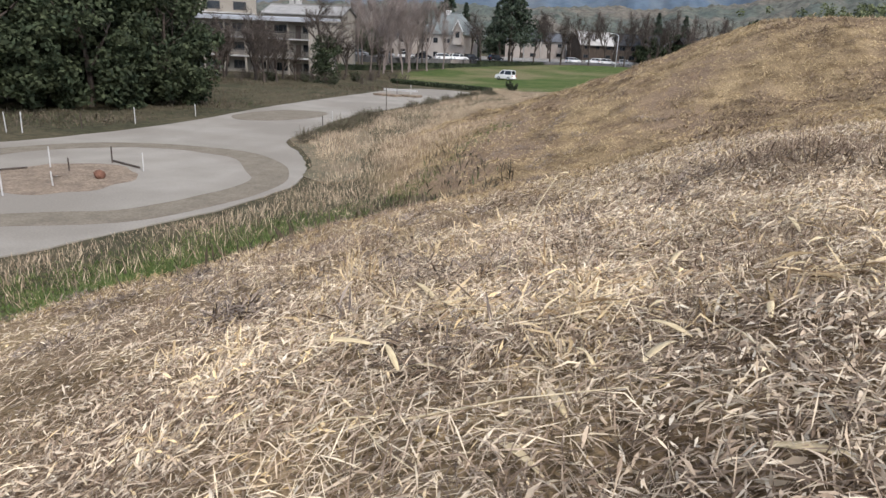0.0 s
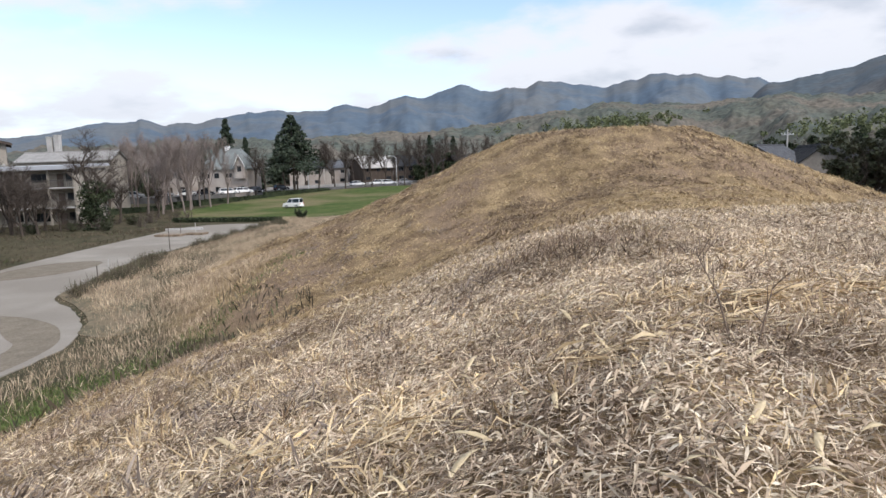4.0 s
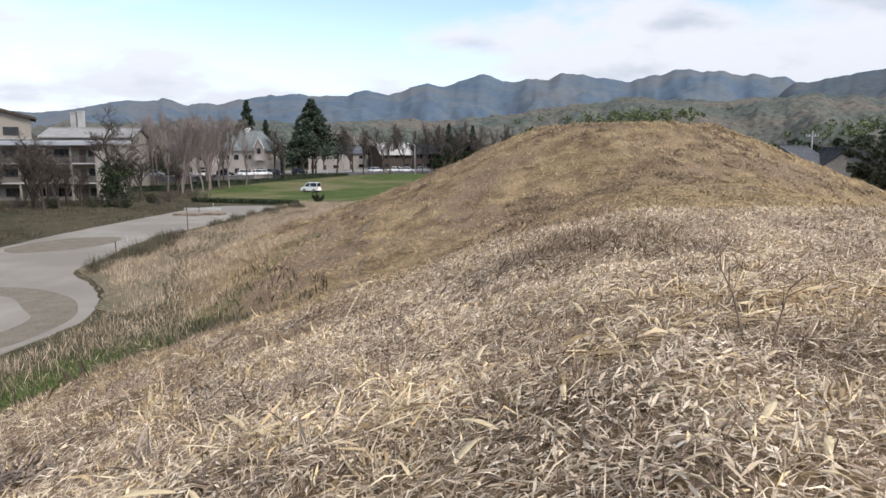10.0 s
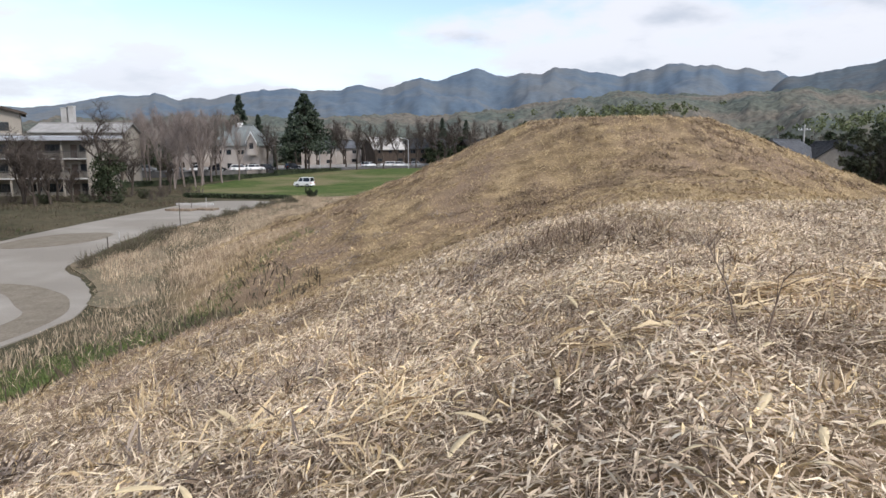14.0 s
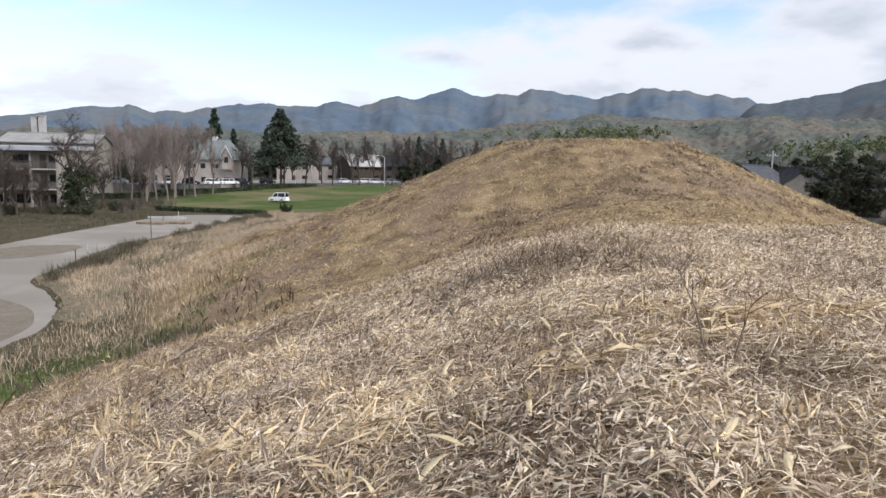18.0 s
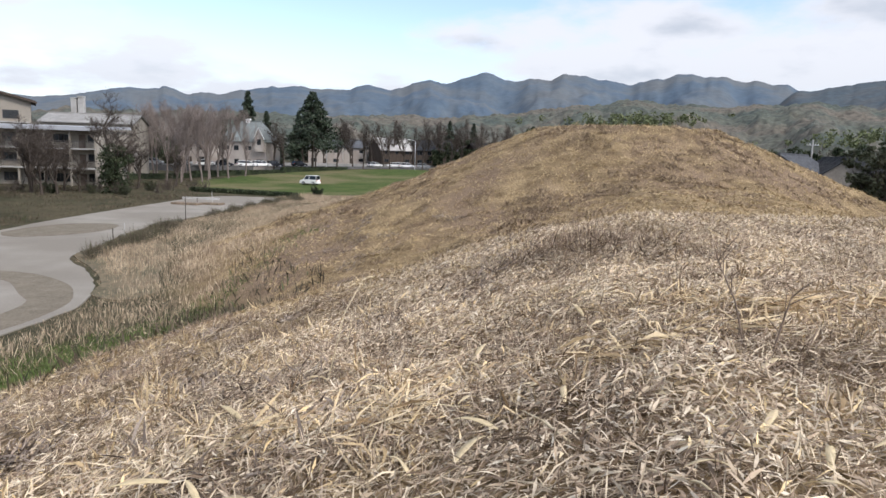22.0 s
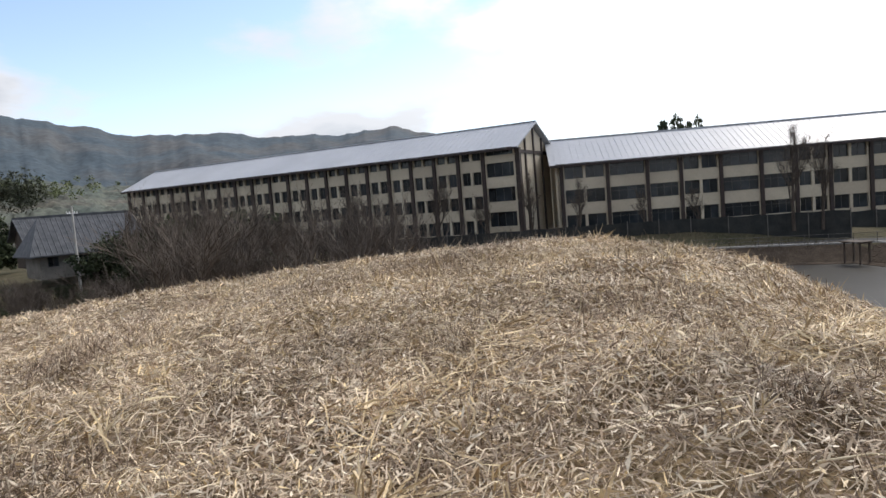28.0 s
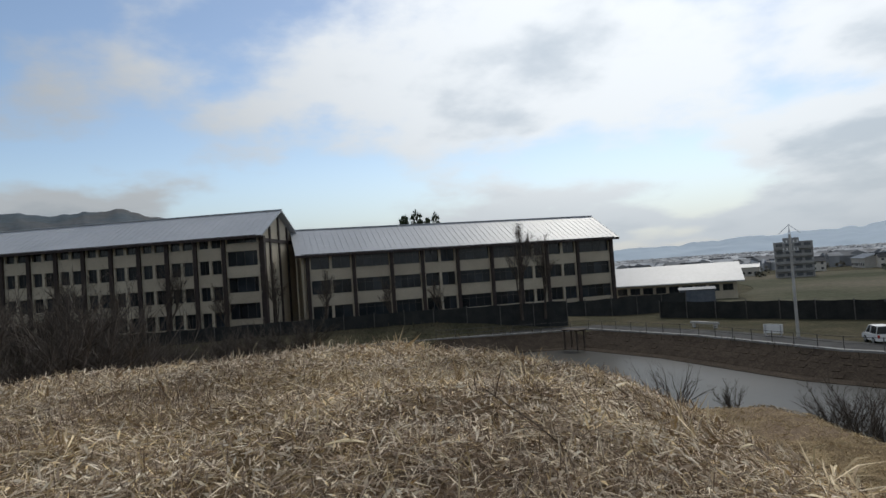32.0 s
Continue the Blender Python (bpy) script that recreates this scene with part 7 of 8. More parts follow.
def blades(name, x, y, z, length, width, tilt, rs, material, label, lift=0.0, bend=0.25, lean=None, cat="grass", lay=False, simple=False):
    """Loose leaves and stalks, each a bent pointed strip of its own, in one object."""
    n = len(x)
    a = rs.uniform(0, 2 * np.pi, n) if lean is None else lean + rs.normal(size=n) * 0.9
    t = tilt
    d = np.stack([np.cos(a) * np.cos(t), np.sin(a) * np.cos(t), np.sin(t)], -1)
    side = np.stack([-np.sin(a), np.cos(a), np.zeros(n)], -1)
    if lay:
        # pieces that lie flat follow the slope they lie on
        sx, sy = (height(x + 0.4, y) - height(x - 0.4, y)) / 0.8, (height(x, y + 0.4) - height(x, y - 0.4)) / 0.8
        d[:, 2] += d[:, 0] * sx + d[:, 1] * sy
        side[:, 2] += side[:, 0] * sx + side[:, 1] * sy
    upv = np.cross(d, side)
    roll = rs.normal(size=n) * 0.6
    w = side * np.cos(roll)[:, None] + upv * np.sin(roll)[:, None]
    nrm = np.cross(w, d)
    L, W = length[:, None], width[:, None]
    c = np.stack([x, y, z + lift], -1)
    b = (rs.normal(size=n) * bend)[:, None] * L
    p0, p1, p2 = c, c + d * L * 0.5 + nrm * b * 0.5, c + d * L + nrm * b * 0.15
    p2[:, 2] -= np.abs(b[:, 0]) * 0.6
    if simple:
        m1 = (p0 + p2) * 0.5 + nrm * b * 0.3
        v = np.stack([p0, m1 - w * W * 0.5, p2, m1 + w * W * 0.5], 1).reshape(-1, 3)
        me = quads_mesh(name, v, np.arange(4 * n).reshape(-1, 4), material)
        return tagged(new(name, me), label, cat, kind="stuff")
    tw = (rs.normal(size=(n, 1)) * 0.5) * nrm
    v = np.stack([p0 - w * W * 0.18, p0 + w * W * 0.18, p1 - (w + tw) * W * 0.5, p1 + (w + tw) * W * 0.5, p2 - w * W * 0.06, p2 + w * W * 0.06], 1).reshape(-1, 3)
    i = np.arange(n)[:, None] * 6
    q = np.concatenate([i + [0, 1, 3, 2], i + [2, 3, 5, 4]], 0)
    me = quads_mesh(name, v, q, material, True)
    return tagged(new(name, me), label, cat, kind="stuff")


def litter(r0, r1, dens_leaf, dens_straw, yaw0, yaw1, seed, grow=1.0):
    rs = np.random.RandomState(seed)
    area = math.pi * (r1 * r1 - r0 * r0) * (yaw1 - yaw0) / 360
    n = int(area * dens_leaf)
    x, y = pick(rs, n, r0, r1, yaw0, yaw1)
    z, ok = on_mound(x, y)
    # leaves lie in drifts, thick in some places and thin in others
    drift = 0.5 + 0.5 * lumps(x, y, 2.2, 21) + 0.25 * lumps(x, y, 6.0, 22)
    thin = smooth01((-1.6 - (x * math.cos(AX) - y * math.sin(AX))) / 4.5)
    ok &= rs.uniform(0, 1, n) < (0.35 + 0.75 * drift) * (1 - 0.9 * thin)
    x, y, z, drift = x[ok], y[ok], z[ok], drift[ok]
    n = len(x)
    blades("leaf_litter", x, y, z, rs.uniform(0.03, 0.105, n) * grow, rs.uniform(0.005, 0.016, n) * grow, rs.normal(size=n) * 0.42 + 0.1, rs, M_LEAF,
           "pale dry bamboo-grass leaves strewn over the mound", rs.uniform(0.0, 0.045, n) + 0.06 * np.clip(drift, 0, 1), 0.16, lay=True, simple=r0 > 5)
    n = int(area * dens_straw)
    x, y = pick(rs, n, r0, r1, yaw0, yaw1)
    z, ok = on_mound(x, y)
    ok &= rs.uniform(0, 1, n) > 0.6 * smooth01((-1.6 - (x * math.cos(AX) - y * math.sin(AX))) / 4.5)
    x, y, z = x[ok], y[ok], z[ok]
    n = len(x)
    up = rs.uniform(0, 1, n) < 0.16
    blades("straw_litter", x, y, z, np.where(up, rs.uniform(0.05, 0.16, n), 0.05 + 0.24 * rs.uniform(0, 1, n) ** 2.2) * grow ** 0.5, rs.uniform(0.003, 0.0078, n) * grow, np.where(up, rs.uniform(0.6, 1.4, n), rs.normal(size=n) * 0.24 + 0.1), rs, M_STRAW,
           "broken grey-tan straw stalks matted on the mound", rs.uniform(0.0, 0.09, n), 0.1 if r0 > 5 else 0.22, lay=True, simple=r0 > 5)

M_REED = ramp_mat("tall_dry_reed", [(0.0, (0.22, 0.16, 0.115)), (0.4, (0.40, 0.305, 0.21)), (0.8, (0.58, 0.46, 0.32)), (1.0, (0.74, 0.61, 0.43))], 0.8)
M_GREENGRASS = ramp_mat("green_grass_blade", [(0.0, (0.06, 0.092, 0.024)), (0.6, (0.095, 0.14, 0.036)), (0.9, (0.15, 0.175, 0.06)), (1.0, (0.30, 0.26, 0.14))], 0.7)
M_SCRUB = ramp_mat("brown_scrub", [(0.0, (0.060, 0.052, 0.036)), (0.5, (0.105, 0.084, 0.058)), (0.85, (0.155, 0.122, 0.082)), (1.0, (0.075, 0.09, 0.04))], 0.85)
M_WEED = ramp_mat("dead_weed_stem", [(0.0, (0.15, 0.106, 0.078)), (0.6, (0.27, 0.198, 0.142)), (1.0, (0.45, 0.35, 0.25))], 0.85)
M_EDGE = ramp_mat("edge_shrub_twig", [(0.0, (0.060, 0.054, 0.036)), (0.5, (0.105, 0.090, 0.062)), (0.8, (0.165, 0.135, 0.095)), (1.0, (0.10, 0.11, 0.055))], 0.85)
brush()


def weeds(spots, seed, stems=None):
    """Low tangles of dead brown stems, each a dense cushion of fine twigs."""
    rs = np.random.RandomState(seed)
    xs, ys, r_, h_ = [], [], [], []
    for x, y, r, h, n in spots:
        a, q = rs.uniform(0, 2 * np.pi, n), r * np.sqrt(rs.uniform(0, 1, n))
        xs.append(x + np.cos(a) * q)
        ys.append(y + np.sin(a) * q * 0.8)
        r_.append(q / r)
        h_.append(np.full(n, h))
    x, y, q, h = (np.concatenate(v) for v in (xs, ys, r_, h_))
    n = len(x)
    z = height(x, y)
    blades("dead_weeds", x, y, z, h * rs.uniform(0.5, 1.2, n) * (1.1 - 0.5 * q), rs.uniform(0.003, 0.008, n), np.clip(rs.normal(size=n) * 0.4 + 0.9, 0.1, 1.5), rs, stems or M_WEED, "low tangles of dead brown weed stems", h * 0.15 * rs.uniform(0, 1, n), 0.3)


weeds([(1.7, 8.8, 0.7, 0.36, 1100), (2.5, 8.9, 0.7, 0.30, 900), (3.2, 9.0, 0.5, 0.24, 400), (-2.6, 9.6, 0.7, 0.30, 600), (-4.2, 9.0, 0.6, 0.3, 450), (-6.0, 16.5, 0.9, 0.4, 600), (-4.4, 14.2, 0.6, 0.32, 400), (-8.5, 15.5, 0.8, 0.35, 450), (-3.0, 22.0, 0.9, 0.4, 500), (-1.2, 6.4, 0.45, 0.26, 400), (0.9, 4.9, 0.5, 0.2, 400),
       (5.2, 2.6, 0.9, 0.20, 500), (6.6, 1.0, 0.8, 0.2, 300), (4.2, 5.4, 0.6, 0.22, 500), (7.4, 6.2, 0.8, 0.26, 700), (3.4, 8.0, 0.6, 0.22, 400), (9.5, 3.2, 0.8, 0.26, 500), (5.5, -0.6, 0.6, 0.24, 400)], 77)
rw = random.Random(6)
weeds([(rw.uniform(-3.5, 3.5), rw.uniform(2.6, 8.0), rw.uniform(0.25, 0.6), rw.uniform(0.10, 0.18), rw.randint(200, 420)) for _ in range(22)] + [(rw.uniform(4.0, 10.0), rw.uniform(-2.0, 5.5), rw.uniform(0.3, 0.7), rw.uniform(0.12, 0.2), rw.randint(200, 420)) for _ in range(22)], 76)
weeds([(x, y, rw.uniform(0.3, 0.9), rw.uniform(0.2, 0.4), rw.randint(90, 260)) for x, y in [(CX + r * math.cos(a), CY + r * math.sin(a)) for r, a in [(rw.uniform(7, 25), rw.uniform(math.pi * 0.75, math.pi * 1.75)) for _ in range(70)]]], 78)
weeds([(rw.uniform(-11, -1.5), rw.uniform(6, 34), rw.uniform(0.25, 0.7), rw.uniform(0.2, 0.35), rw.randint(100, 260)) for _ in range(46)], 79)
# brown hollows and tussocks on the flank of the round part, facing the lot
weeds([(CX - r * math.cos(a), CY + r * math.sin(a), rw.uniform(0.4, 1.2), rw.uniform(0.14, 0.26), rw.randint(220, 560)) for r, a in [(rw.uniform(8, 19), rw.uniform(-1.3, 0.9)) for _ in range(90)]], 80, ramp_mat("dark_dead_stem", [(0.0, (0.14, 0.10, 0.070)), (0.6, (0.25, 0.185, 0.128)), (1.0, (0.40, 0.30, 0.20))], 0.85))


def tussocks(name, spots, seed, material, label, broad_w=0.034):
    """Flattened dark clumps of dead stems with hollows between them."""
    rs = np.random.RandomState(seed)
    xs, ys, qs, hs = [], [], [], []
    for x, y, r, h in spots:
        n = int(130 * r * (0.5 + r))
        a, q = rs.uniform(0, 2 * np.pi, n), np.sqrt(rs.uniform(0, 1, n))
        t = rs.uniform(0, math.pi)
        u, v = r * q * np.cos(a), 0.5 * r * q * np.sin(a)
        xs.append(x + u * math.cos(t) - v * math.sin(t))
        ys.append(y + u * math.sin(t) + v * math.cos(t))
        qs.append(q)
        hs.append(np.full(n, h))
    x, y, q, h = (np.concatenate(v) for v in (xs, ys, qs, hs))
    n = len(x)
    blades(name, x, y, height(x, y) + h * 0.35 * (1 - q) * rs.uniform(0, 1, n), h * rs.uniform(0.6, 1.4, n), rs.uniform(0.5, 1.3, n) * broad_w, np.clip(rs.normal(size=n) * 0.35 + 0.35, -0.2, 1.3), rs, material, label, 0.01, 0.3, lay=True, simple=True)


M_TUSSOCK = ramp_mat("brown_tussock_stem", [(0.0, (0.12, 0.084, 0.060)), (0.5, (0.23, 0.168, 0.112)), (0.85, (0.34, 0.255, 0.165)), (1.0, (0.46, 0.35, 0.21))], 0.9)
rk = random.Random(23)
flank = []
while len(flank) < 420:
    r, a = rk.uniform(5.5, 25), rk.uniform(math.pi * 0.62, math.pi * 1.8)
    x, y = CX + r * math.cos(a), CY + r * math.sin(a)
    if noise.noise(Vector((x * 0.16, y * 0.16, 4.0))) > rk.uniform(-0.25, 0.45):
        flank.append((x, y, rk.uniform(0.2, 0.7), rk.uniform(0.14, 0.34)))
tussocks("brown_tussocks", flank, 24, M_TUSSOCK, "flattened brown tussocks and hollows on the round mound")
# a brown crease where the ramp meets the round part
tussocks("brown_tussocks", [(CX - 3.5 + 9.0 * (u - 0.55) + rk.uniform(-0.8, 0.8), CY - 11.5 - 6.0 * abs(u - 0.62) + rk.uniform(-0.9, 0.9), rk.uniform(0.5, 1.2), 0.22) for u in [k / 26 for k in range(26)]], 25, M_TUSSOCK, "brown grass along the foot of the round mound")
M_DARKCLUMP = ramp_mat("twiggy_clump_and_shade", [(0.0, (0.065, 0.046, 0.034)), (0.5, (0.14, 0.102, 0.074)), (0.85, (0.26, 0.195, 0.14)), (1.0, (0.44, 0.34, 0.23))], 0.9)
M_GREYWEED = ramp_mat("grey_dead_stem", [(0.0, (0.12, 0.095, 0.078)), (0.5, (0.24, 0.195, 0.16)), (1.0, (0.42, 0.35, 0.285))], 0.9)
side = []
while len(side) < 130:
    p_, a_ = rk.uniform(-15.5, -1.5), rk.uniform(3.0, 33.0)
    x, y = p_ * math.cos(AX) + a_ * math.sin(AX), -p_ * math.sin(AX) + a_ * math.cos(AX)
    if noise.noise(Vector((x * 0.22, y * 0.22, 9.0))) > rk.uniform(-0.2, 0.5):
        side.append((x, y, rk.uniform(0.25, 0.9), rk.uniform(0.12, 0.26)))
tussocks("grey_tussocks", side, 26, M_GREYWEED, "grey-brown dead weeds lying on the flank of the mound", 0.022)
# the last three are dark blades laid in as shade below the leaf ridge
tussocks("brown_tussocks", [(-4.1, 12.0, 0.5, 0.34), (-3.8, 12.2, 0.4, 0.3), (-2.3, 11.2, 0.8, 0.2), (-2.7, 28.9, 1.2, 0.26), (-4.0, 27.0, 0.8, 0.26), (0.9, 8.5, 0.6, 0.36), (1.4, 8.3, 0.7, 0.42), (2.0, 8.1, 0.7, 0.40), (2.5, 7.8, 0.6, 0.34), (3.0, 7.5, 0.6, 0.28), (1.7, 7.7, 0.5, 0.26), (-3.2, 8.2, 0.6, 0.2), (-5.0, 9.6, 0.7, 0.2), (0.35, 3.55, 0.3, 0.16), (0.9, 3.6, 0.35, 0.16), (-0.2, 3.2, 0.3, 0.16)], 27, M_DARKCLUMP, "dark twiggy clumps in the dry grass of the slope, three as painted shade", 0.012)

litter(0.0, 6.0, 1300, 1500, -180, 80, 31)
litter(0.0, 6.0, 520, 700, 80, 180, 35, 1.15)
litter(6.0, 10.0, 1000, 800, -165, 100, 34, 1.15)
litter(10.0, 17.0, 330, 330, -165, 85, 32, 1.6)


def tufts(spots, seed):
    """Sprays of pale leaves bent out and down from one root."""
    rs = np.random.RandomState(seed)
    k = 34
    x, y, s = (np.repeat(np.array(v), k) for v in zip(*spots))
    n = len(x)
    x, y = x + rs.normal(size=n) * 0.05 * s, y + rs.normal(size=n) * 0.05 * s
    blades("grass_tufts", x, y, height(x, y), s * rs.uniform(0.10, 0.34, n), rs.uniform(0.007, 0.017, n), np.clip(rs.normal(size=n) * 0.4 + 0.55, 0.0, 1.5), rs, M_TUFT, "ragged tufts of golden dry leaves", 0.01, 0.45)


M_TUFT = ramp_mat("golden_tuft_leaf", [(0.0, (0.26, 0.17, 0.09)), (0.5, (0.48, 0.36, 0.205)), (1.0, (0.76, 0.61, 0.38))], 0.6)
rt = random.Random(14)
tufts([(-1.6, 6.0, 1.3), (-1.9, 6.2, 1.2), (-0.6, 5.0, 1.2), (-2.4, 5.2, 1.2), (-3.3, 7.4, 1.2), (-0.2, 6.6, 1.0)] + [(rt.uniform(-4.0, 3.0), rt.uniform(2.2, 9.0), rt.uniform(0.5, 1.1)) for _ in range(70)]
      + [(rt.uniform(3.0, 11.0), rt.uniform(-2.0, 6.0), rt.uniform(0.5, 1.2)) for _ in range(70)] + [(rt.uniform(-8.0, 4.0), rt.uniform(9.0, 18.0), rt.uniform(0.8, 1.4)) for _ in range(60)], 15)


def turf(r0, r1, dens, yaw0, yaw1, seed, h0, h1, w):
    """Standing and leaning dry grass on the farther slopes, in tussocks."""
    rs = np.random.RandomState(seed)
    area = math.pi * (r1 * r1 - r0 * r0) * (yaw1 - yaw0) / 360
    n = int(area * dens / 6)
    x, y = pick(rs, n, r0, r1, yaw0, yaw1)
    x, y = np.repeat(x, 6) + rs.normal(size=6 * n) * 0.16, np.repeat(y, 6) + rs.normal(size=6 * n) * 0.16
    z, ok = on_mound(x, y, -5.9)
    x, y, z = x[ok], y[ok], z[ok]
    n = len(x)
    blades("dry_grass", x, y, z, rs.uniform(h0, h1, n), rs.uniform(0.6, 1.4, n) * w, np.clip(rs.normal(size=n) * 0.3 + 0.35, -0.1, 1.4), rs, M_GOLD,
           "short golden dry grass on the slopes of the mound", 0.0, 0.3, lay=True, simple=True)


turf(4.0, 13.5, 42, -60, 55, 41, 0.08, 0.28, 0.010)
turf(4.5, 13.5, 330, -165, -60, 44, 0.08, 0.26, 0.010)
turf(13.5, 28.0, 110, -165, 58, 42, 0.10, 0.30, 0.020)
turf(28.0, 48.0, 75, -150, -95, 45, 0.12, 0.34, 0.030)
turf(28.0, 66.0, 55, -42, 46, 43, 0.10, 0.28, 0.032)


# long leaves swept together in low golden ridges
def windrow(x0, y0, x1, y1, w, n, seed):
    rs = np.random.RandomState(seed)
    u = rs.uniform(0, 1, n)
    v = rs.normal(size=n) * w
    dx, dy = x1 - x0, y1 - y0
    ln = math.hypot(dx, dy)
    x = x0 + dx * u - dy / ln * v + 0.12 * np.sin(9 * u)
    y = y0 + dy * u + dx / ln * v + 0.10 * np.cos(7 * u)
    return x, y, np.full(n, math.atan2(dy, dx)), 0.12 * np.exp(-(v / w) ** 2)


parts_ = [windrow(-0.55, 3.0, 0.2, 4.0, 0.07, 260, 8), windrow(0.15, 3.98, 2.0, 4.05, 0.07, 620, 9), windrow(0.7, 4.75, 2.3, 5.25, 0.12, 300, 1), windrow(1.6, 4.9, 3.4, 4.6, 0.14, 600, 2), windrow(-1.5, 3.5, -0.2, 3.9, 0.15, 350, 3), windrow(4.6, 3.0, 6.4, 1.9, 0.2, 700, 4), windrow(2.6, 3.4, 4.0, 2.4, 0.16, 500, 5), windrow(5.0, 0.4, 6.8, -0.8, 0.2, 600, 6)]
x, y, a, up = (np.concatenate(v) for v in zip(*parts_))
rs = np.random.RandomState(16)
n = len(x)
blades("leaf_windrow", x, y, height(x, y) + up * rs.uniform(0.2, 1.0, n), rs.uniform(0.10, 0.42, n), rs.uniform(0.006, 0.017, n), rs.normal(size=n) * 0.22, rs, M_TUFT, "low ridges of long golden dry leaves", 0.01, 0.15, a)


# ---- single stalks, twigs and broad leaves that stand out ----
M_CANE = mat("pale_cane", (0.52, 0.43, 0.28), (0.66, 0.56, 0.38), 6.0, 0.6, 40.0, 0.15, stretch=(1, 1, 0.2))
M_DARKTWIG = mat("dark_twig", (0.11, 0.08, 0.06), (0.18, 0.135, 0.10), 6.0, 0.9, 40.0, 0.2)


def leaf_blade(length, width, seed, curl=0.3):
    """One broad dry leaf: a thin folded blade with a midrib crease."""
    rs_l = random.Random(seed)
    n = 7
    vs, fs = [], []
    for i in range(n):
        t = i / (n - 1)
        w = width * math.sin(math.pi * min(1, 0.10 + 0.9 * t)) ** 0.7 * 0.5 * (1 - t ** 6) + 0.0006
        z = curl * length * math.sin(math.pi * t * 0.9) * 0.4
        x = length * t
        tw = rs_l.uniform(-0.25, 0.25) * w
        for y, dz in ((-w, 0.25 * w + tw), (0, 0), (w, 0.25 * w - tw)):
            vs += [(x, y, z + dz + 0.0008), (x, y, z + dz - 0.0008)]
    for i in range(n - 1):
        for k in range(2):
            a, b = i * 6 + k * 2, (i + 1) * 6 + k * 2
            fs += [(a, a + 2, b + 2, b), (a + 1, b + 1, b + 3, a + 3)]
        a, b = i * 6, (i + 1) * 6
        fs += [(a, b, b + 1, a + 1), (a + 4, a + 5, b + 5, b + 4)]
    return mesh_of("leaf", vs, fs, M_BROAD, True)


M_BROAD = mat("broad_dry_leaf", (0.56, 0.45, 0.27), (0.72, 0.60, 0.38), 5.0, 0.55, 60.0, 0.15, 0.2, stretch=(0.3, 1, 1), vary=0.15)
broad = [leaf_blade(0.24, 0.032, 1), leaf_blade(0.18, 0.028, 2, 0.5), leaf_blade(0.29, 0.036, 3, 0.2)]
rl = random.Random(9)
spots = [(0.26, 2.95), (-0.13, 2.62), (0.05, 2.55), (-1.02, 2.75), (-1.45, 2.6), (-1.2, 3.9)] + [(1.25, 2.5), (1.75, 2.4), (1.85, 2.5), (1.35, 2.2), (1.0, 2.15), (0.45, 3.4)]
spots += [(rl.uniform(-1.5, 3.0), rl.uniform(1.6, 5.5)) for _ in range(26)] + [(rl.uniform(3.5, 8.5), rl.uniform(-1.0, 5.0)) for _ in range(26)]
for i, (x, y) in enumerate(spots):
    o = tagged(new("broad_leaf", broad[i % 3]), "broad pale dry bamboo-grass leaf on the litter", "leaf", "broad dry leaves")
    o.matrix_basis = pose(x, y, hz(x, y) + rl.uniform(0.05, 0.09), rl.uniform(-18, 18), rl.uniform(-8, 6), rl.uniform(0, 360))


def stalk(name, label, pts, r0, material, twigs=0, leaf=False, seed=0):
    """A dead stem standing or leaning in the litter, with side twigs or a last leaf."""
    rs_s = random.Random(seed)
    root = tagged(new(name), label, "stalk")
    pts = [Vector(p) for p in pts]
    root.location = pts[0]
    q = [p - pts[0] for p in pts]
    s = Soup()
    s.tube(q, [r0 * (1 - 0.65 * i / (len(q) - 1)) for i in range(len(q))], 5)
    new("stem", s.mesh("stem", material)).parent = root
    for k in range(twigs):
        i = rs_s.randrange(1, len(q))
        b = q[i - 1].lerp(q[i], rs_s.random())
        e = (q[-1] - q[0]).normalized() * 0.5 + Vector((rs_s.uniform(-1, 1), rs_s.uniform(-1, 1), rs_s.uniform(0, 0.6)))
        e = e.normalized() * rs_s.uniform(0.08, 0.22)
        s = Soup()
        s.tube([b, b + e * 0.5 + Vector((0, 0, 0.01)), b + e], [r0 * 0.5, r0 * 0.38, r0 * 0.2], 4)
        new("twig", s.mesh("twig", material)).parent = root
    if leaf:
        for a, dz in ((20, 0.0), (200, -0.05)):
            o = new("leaf", broad[1])
            o.parent = root
            o.matrix_basis = pose(q[-1].x, q[-1].y, q[-1].z + dz, 0, 15, a) @ Matrix.Diagonal((0.7, 0.9, 0.9, 1))
    return root


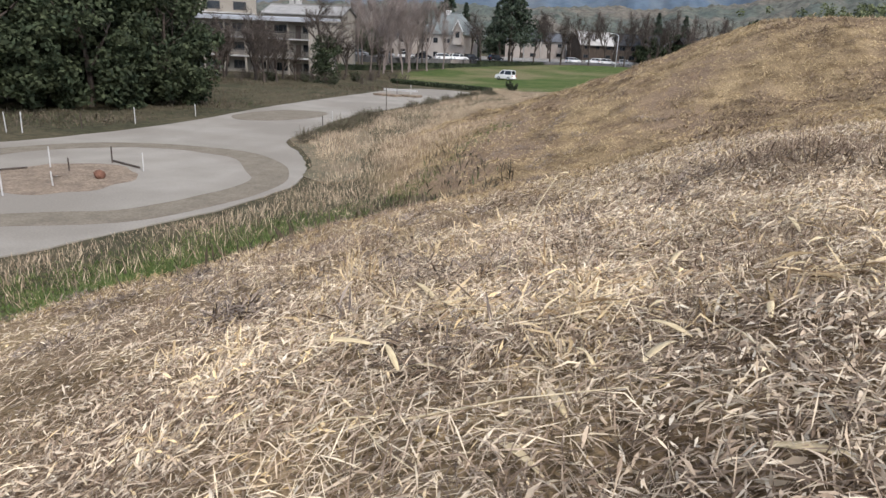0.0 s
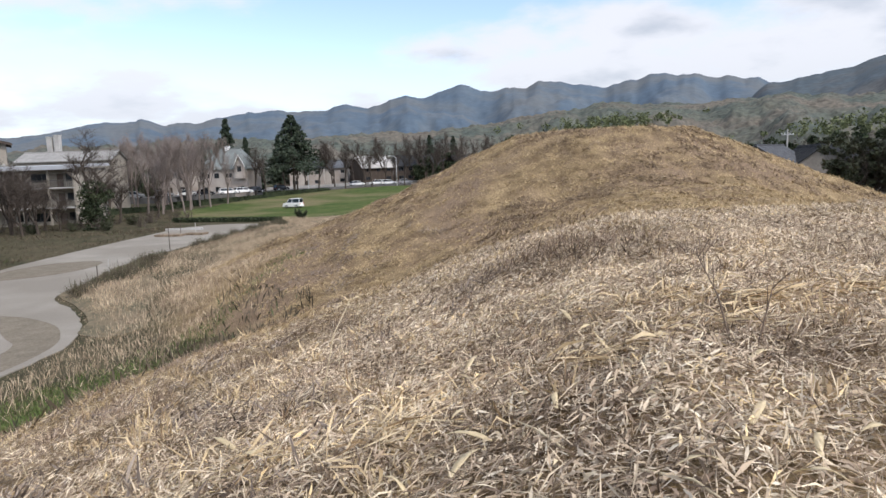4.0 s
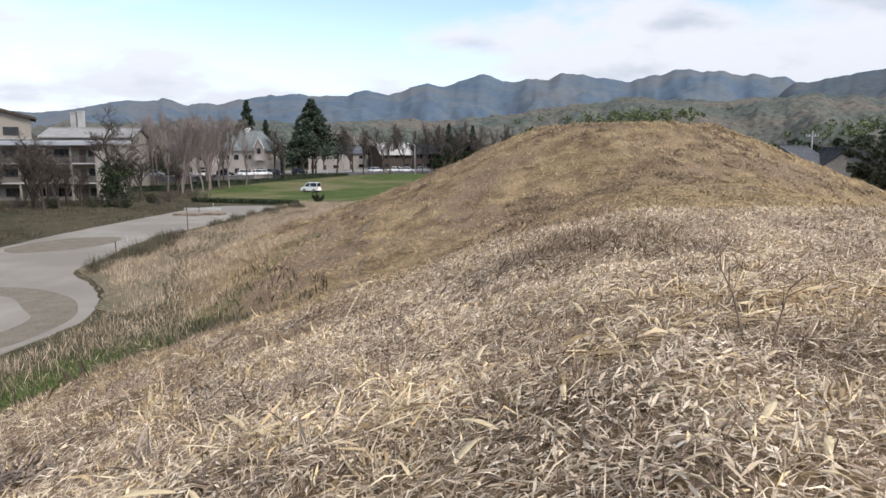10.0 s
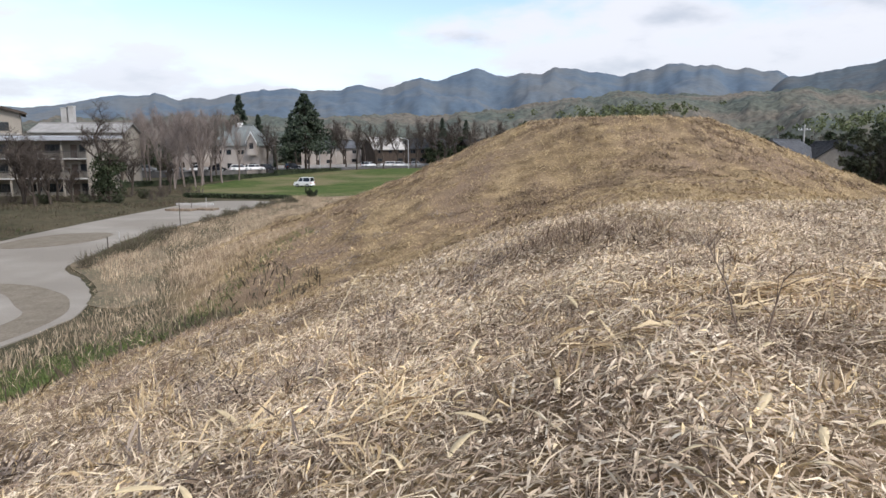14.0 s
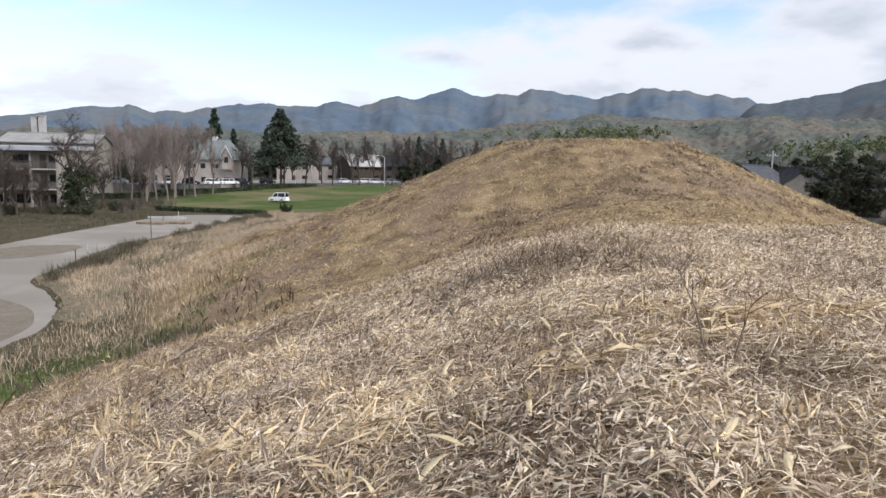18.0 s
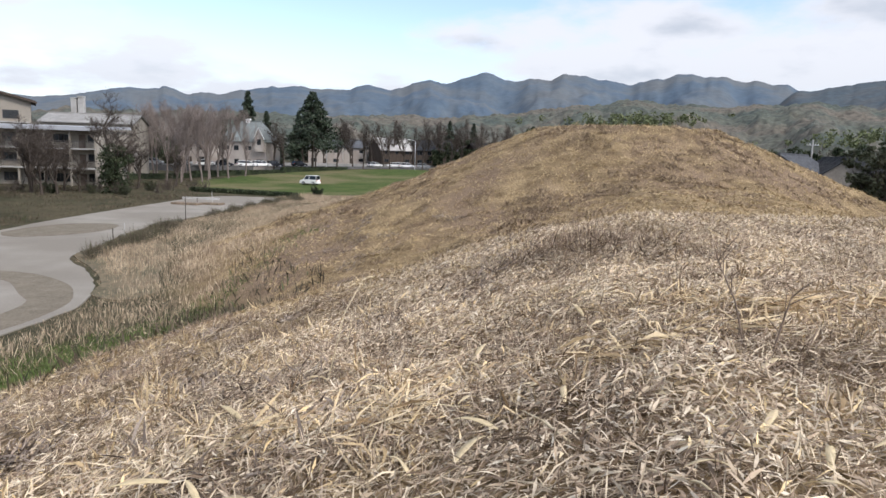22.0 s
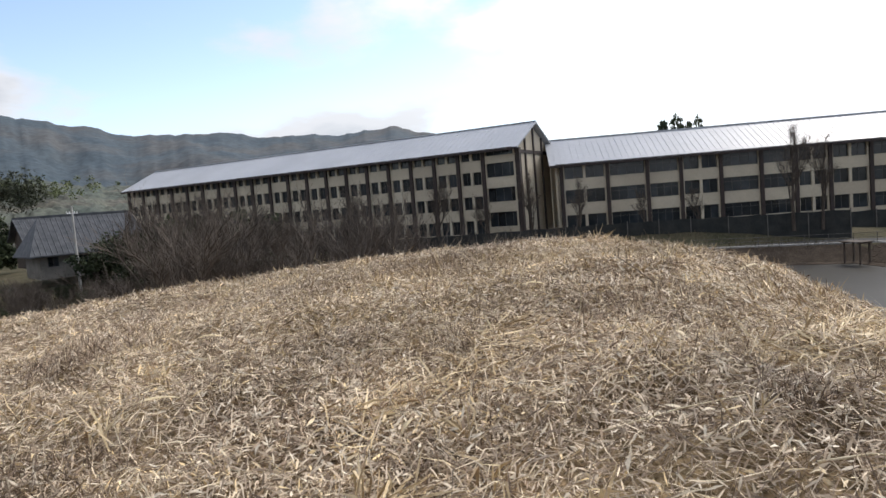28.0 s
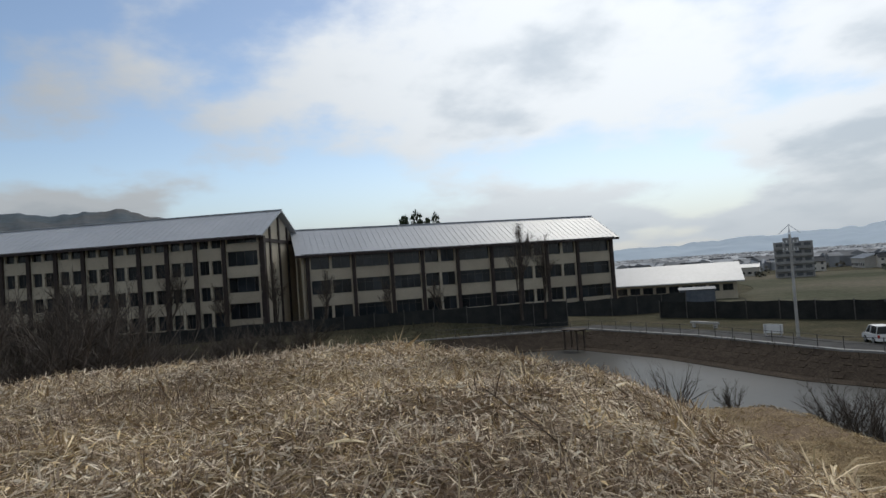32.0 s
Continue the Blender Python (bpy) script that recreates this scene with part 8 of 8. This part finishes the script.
stalk("dry_stalk", "leaning pale dry stalk with a leaf at its tip", [(-0.9, 5.12, hz(-0.9, 5.12)), (-0.78, 5.2, -1.28), (-0.66, 5.42, -1.05)], 0.007, M_CANE, 2, True, 1)
stalk("bare_twig", "thin dark bare twig standing in the litter", [(1.78, 3.8, hz(1.78, 3.8)), (1.74, 3.92, -0.82), (1.66, 4.05, -0.58)], 0.008, M_DARKTWIG, 7, False, 2)
stalk("bare_twig", "thin dark branching twig standing in the litter", [(1.9, 3.75, hz(1.9, 3.75)), (1.98, 3.78, -0.86), (2.02, 3.8, -0.74)], 0.007, M_DARKTWIG, 6, False, 3)
stalk("bare_twig", "thin dark leaning twig on the crest of the mound", [(7.0, 0.75, hz(7.0, 0.75)), (7.05, 0.95, -0.42), (7.1, 1.2, -0.22)], 0.008, M_DARKTWIG, 4, False, 4)
for i in range(34):
    near = i < 20
    x, y = (rl.uniform(-2.0, 3.5), rl.uniform(2.0, 7.0)) if near else (rl.uniform(4.0, 10.0), rl.uniform(-1.0, 5.5))
    a, ln = rl.uniform(0, 6.28), rl.uniform(0.35, 0.95)
    e = (x + math.cos(a) * ln, y + math.sin(a) * ln)
    mid = ((x + e[0]) / 2 + rl.uniform(-0.03, 0.03), (y + e[1]) / 2)
    stalk("dry_cane", "long pale dry cane lying on the litter", [(x, y, hz(x, y) + 0.05), (*mid, hz(*mid) + 0.10), (*e, hz(*e) + rl.uniform(0.05, 0.13))], rl.uniform(0.004, 0.008), M_CANE, 0, False, i)["group"] = "dry canes"
for i in range(26):
    x, y = (rl.uniform(-6, 1), rl.uniform(6, 16)) if i < 14 else (rl.uniform(6, 13), rl.uniform(-1, 9))
    z = hz(x, y)
    stalk("dry_stalk", "thin pale dry stalk standing upright", [(x, y, z), (x + rl.uniform(-0.06, 0.06), y + rl.uniform(-0.06, 0.06), z + 0.25), (x + rl.uniform(-0.12, 0.12), y + rl.uniform(-0.12, 0.12), z + (rl.uniform(0.35, 0.6) if i < 14 else rl.uniform(0.26, 0.36)))], 0.005, M_CANE, rl.choice((0, 1, 2)), i < 14 and rl.random() < 0.3, 50 + i)["group"] = "standing stalks"
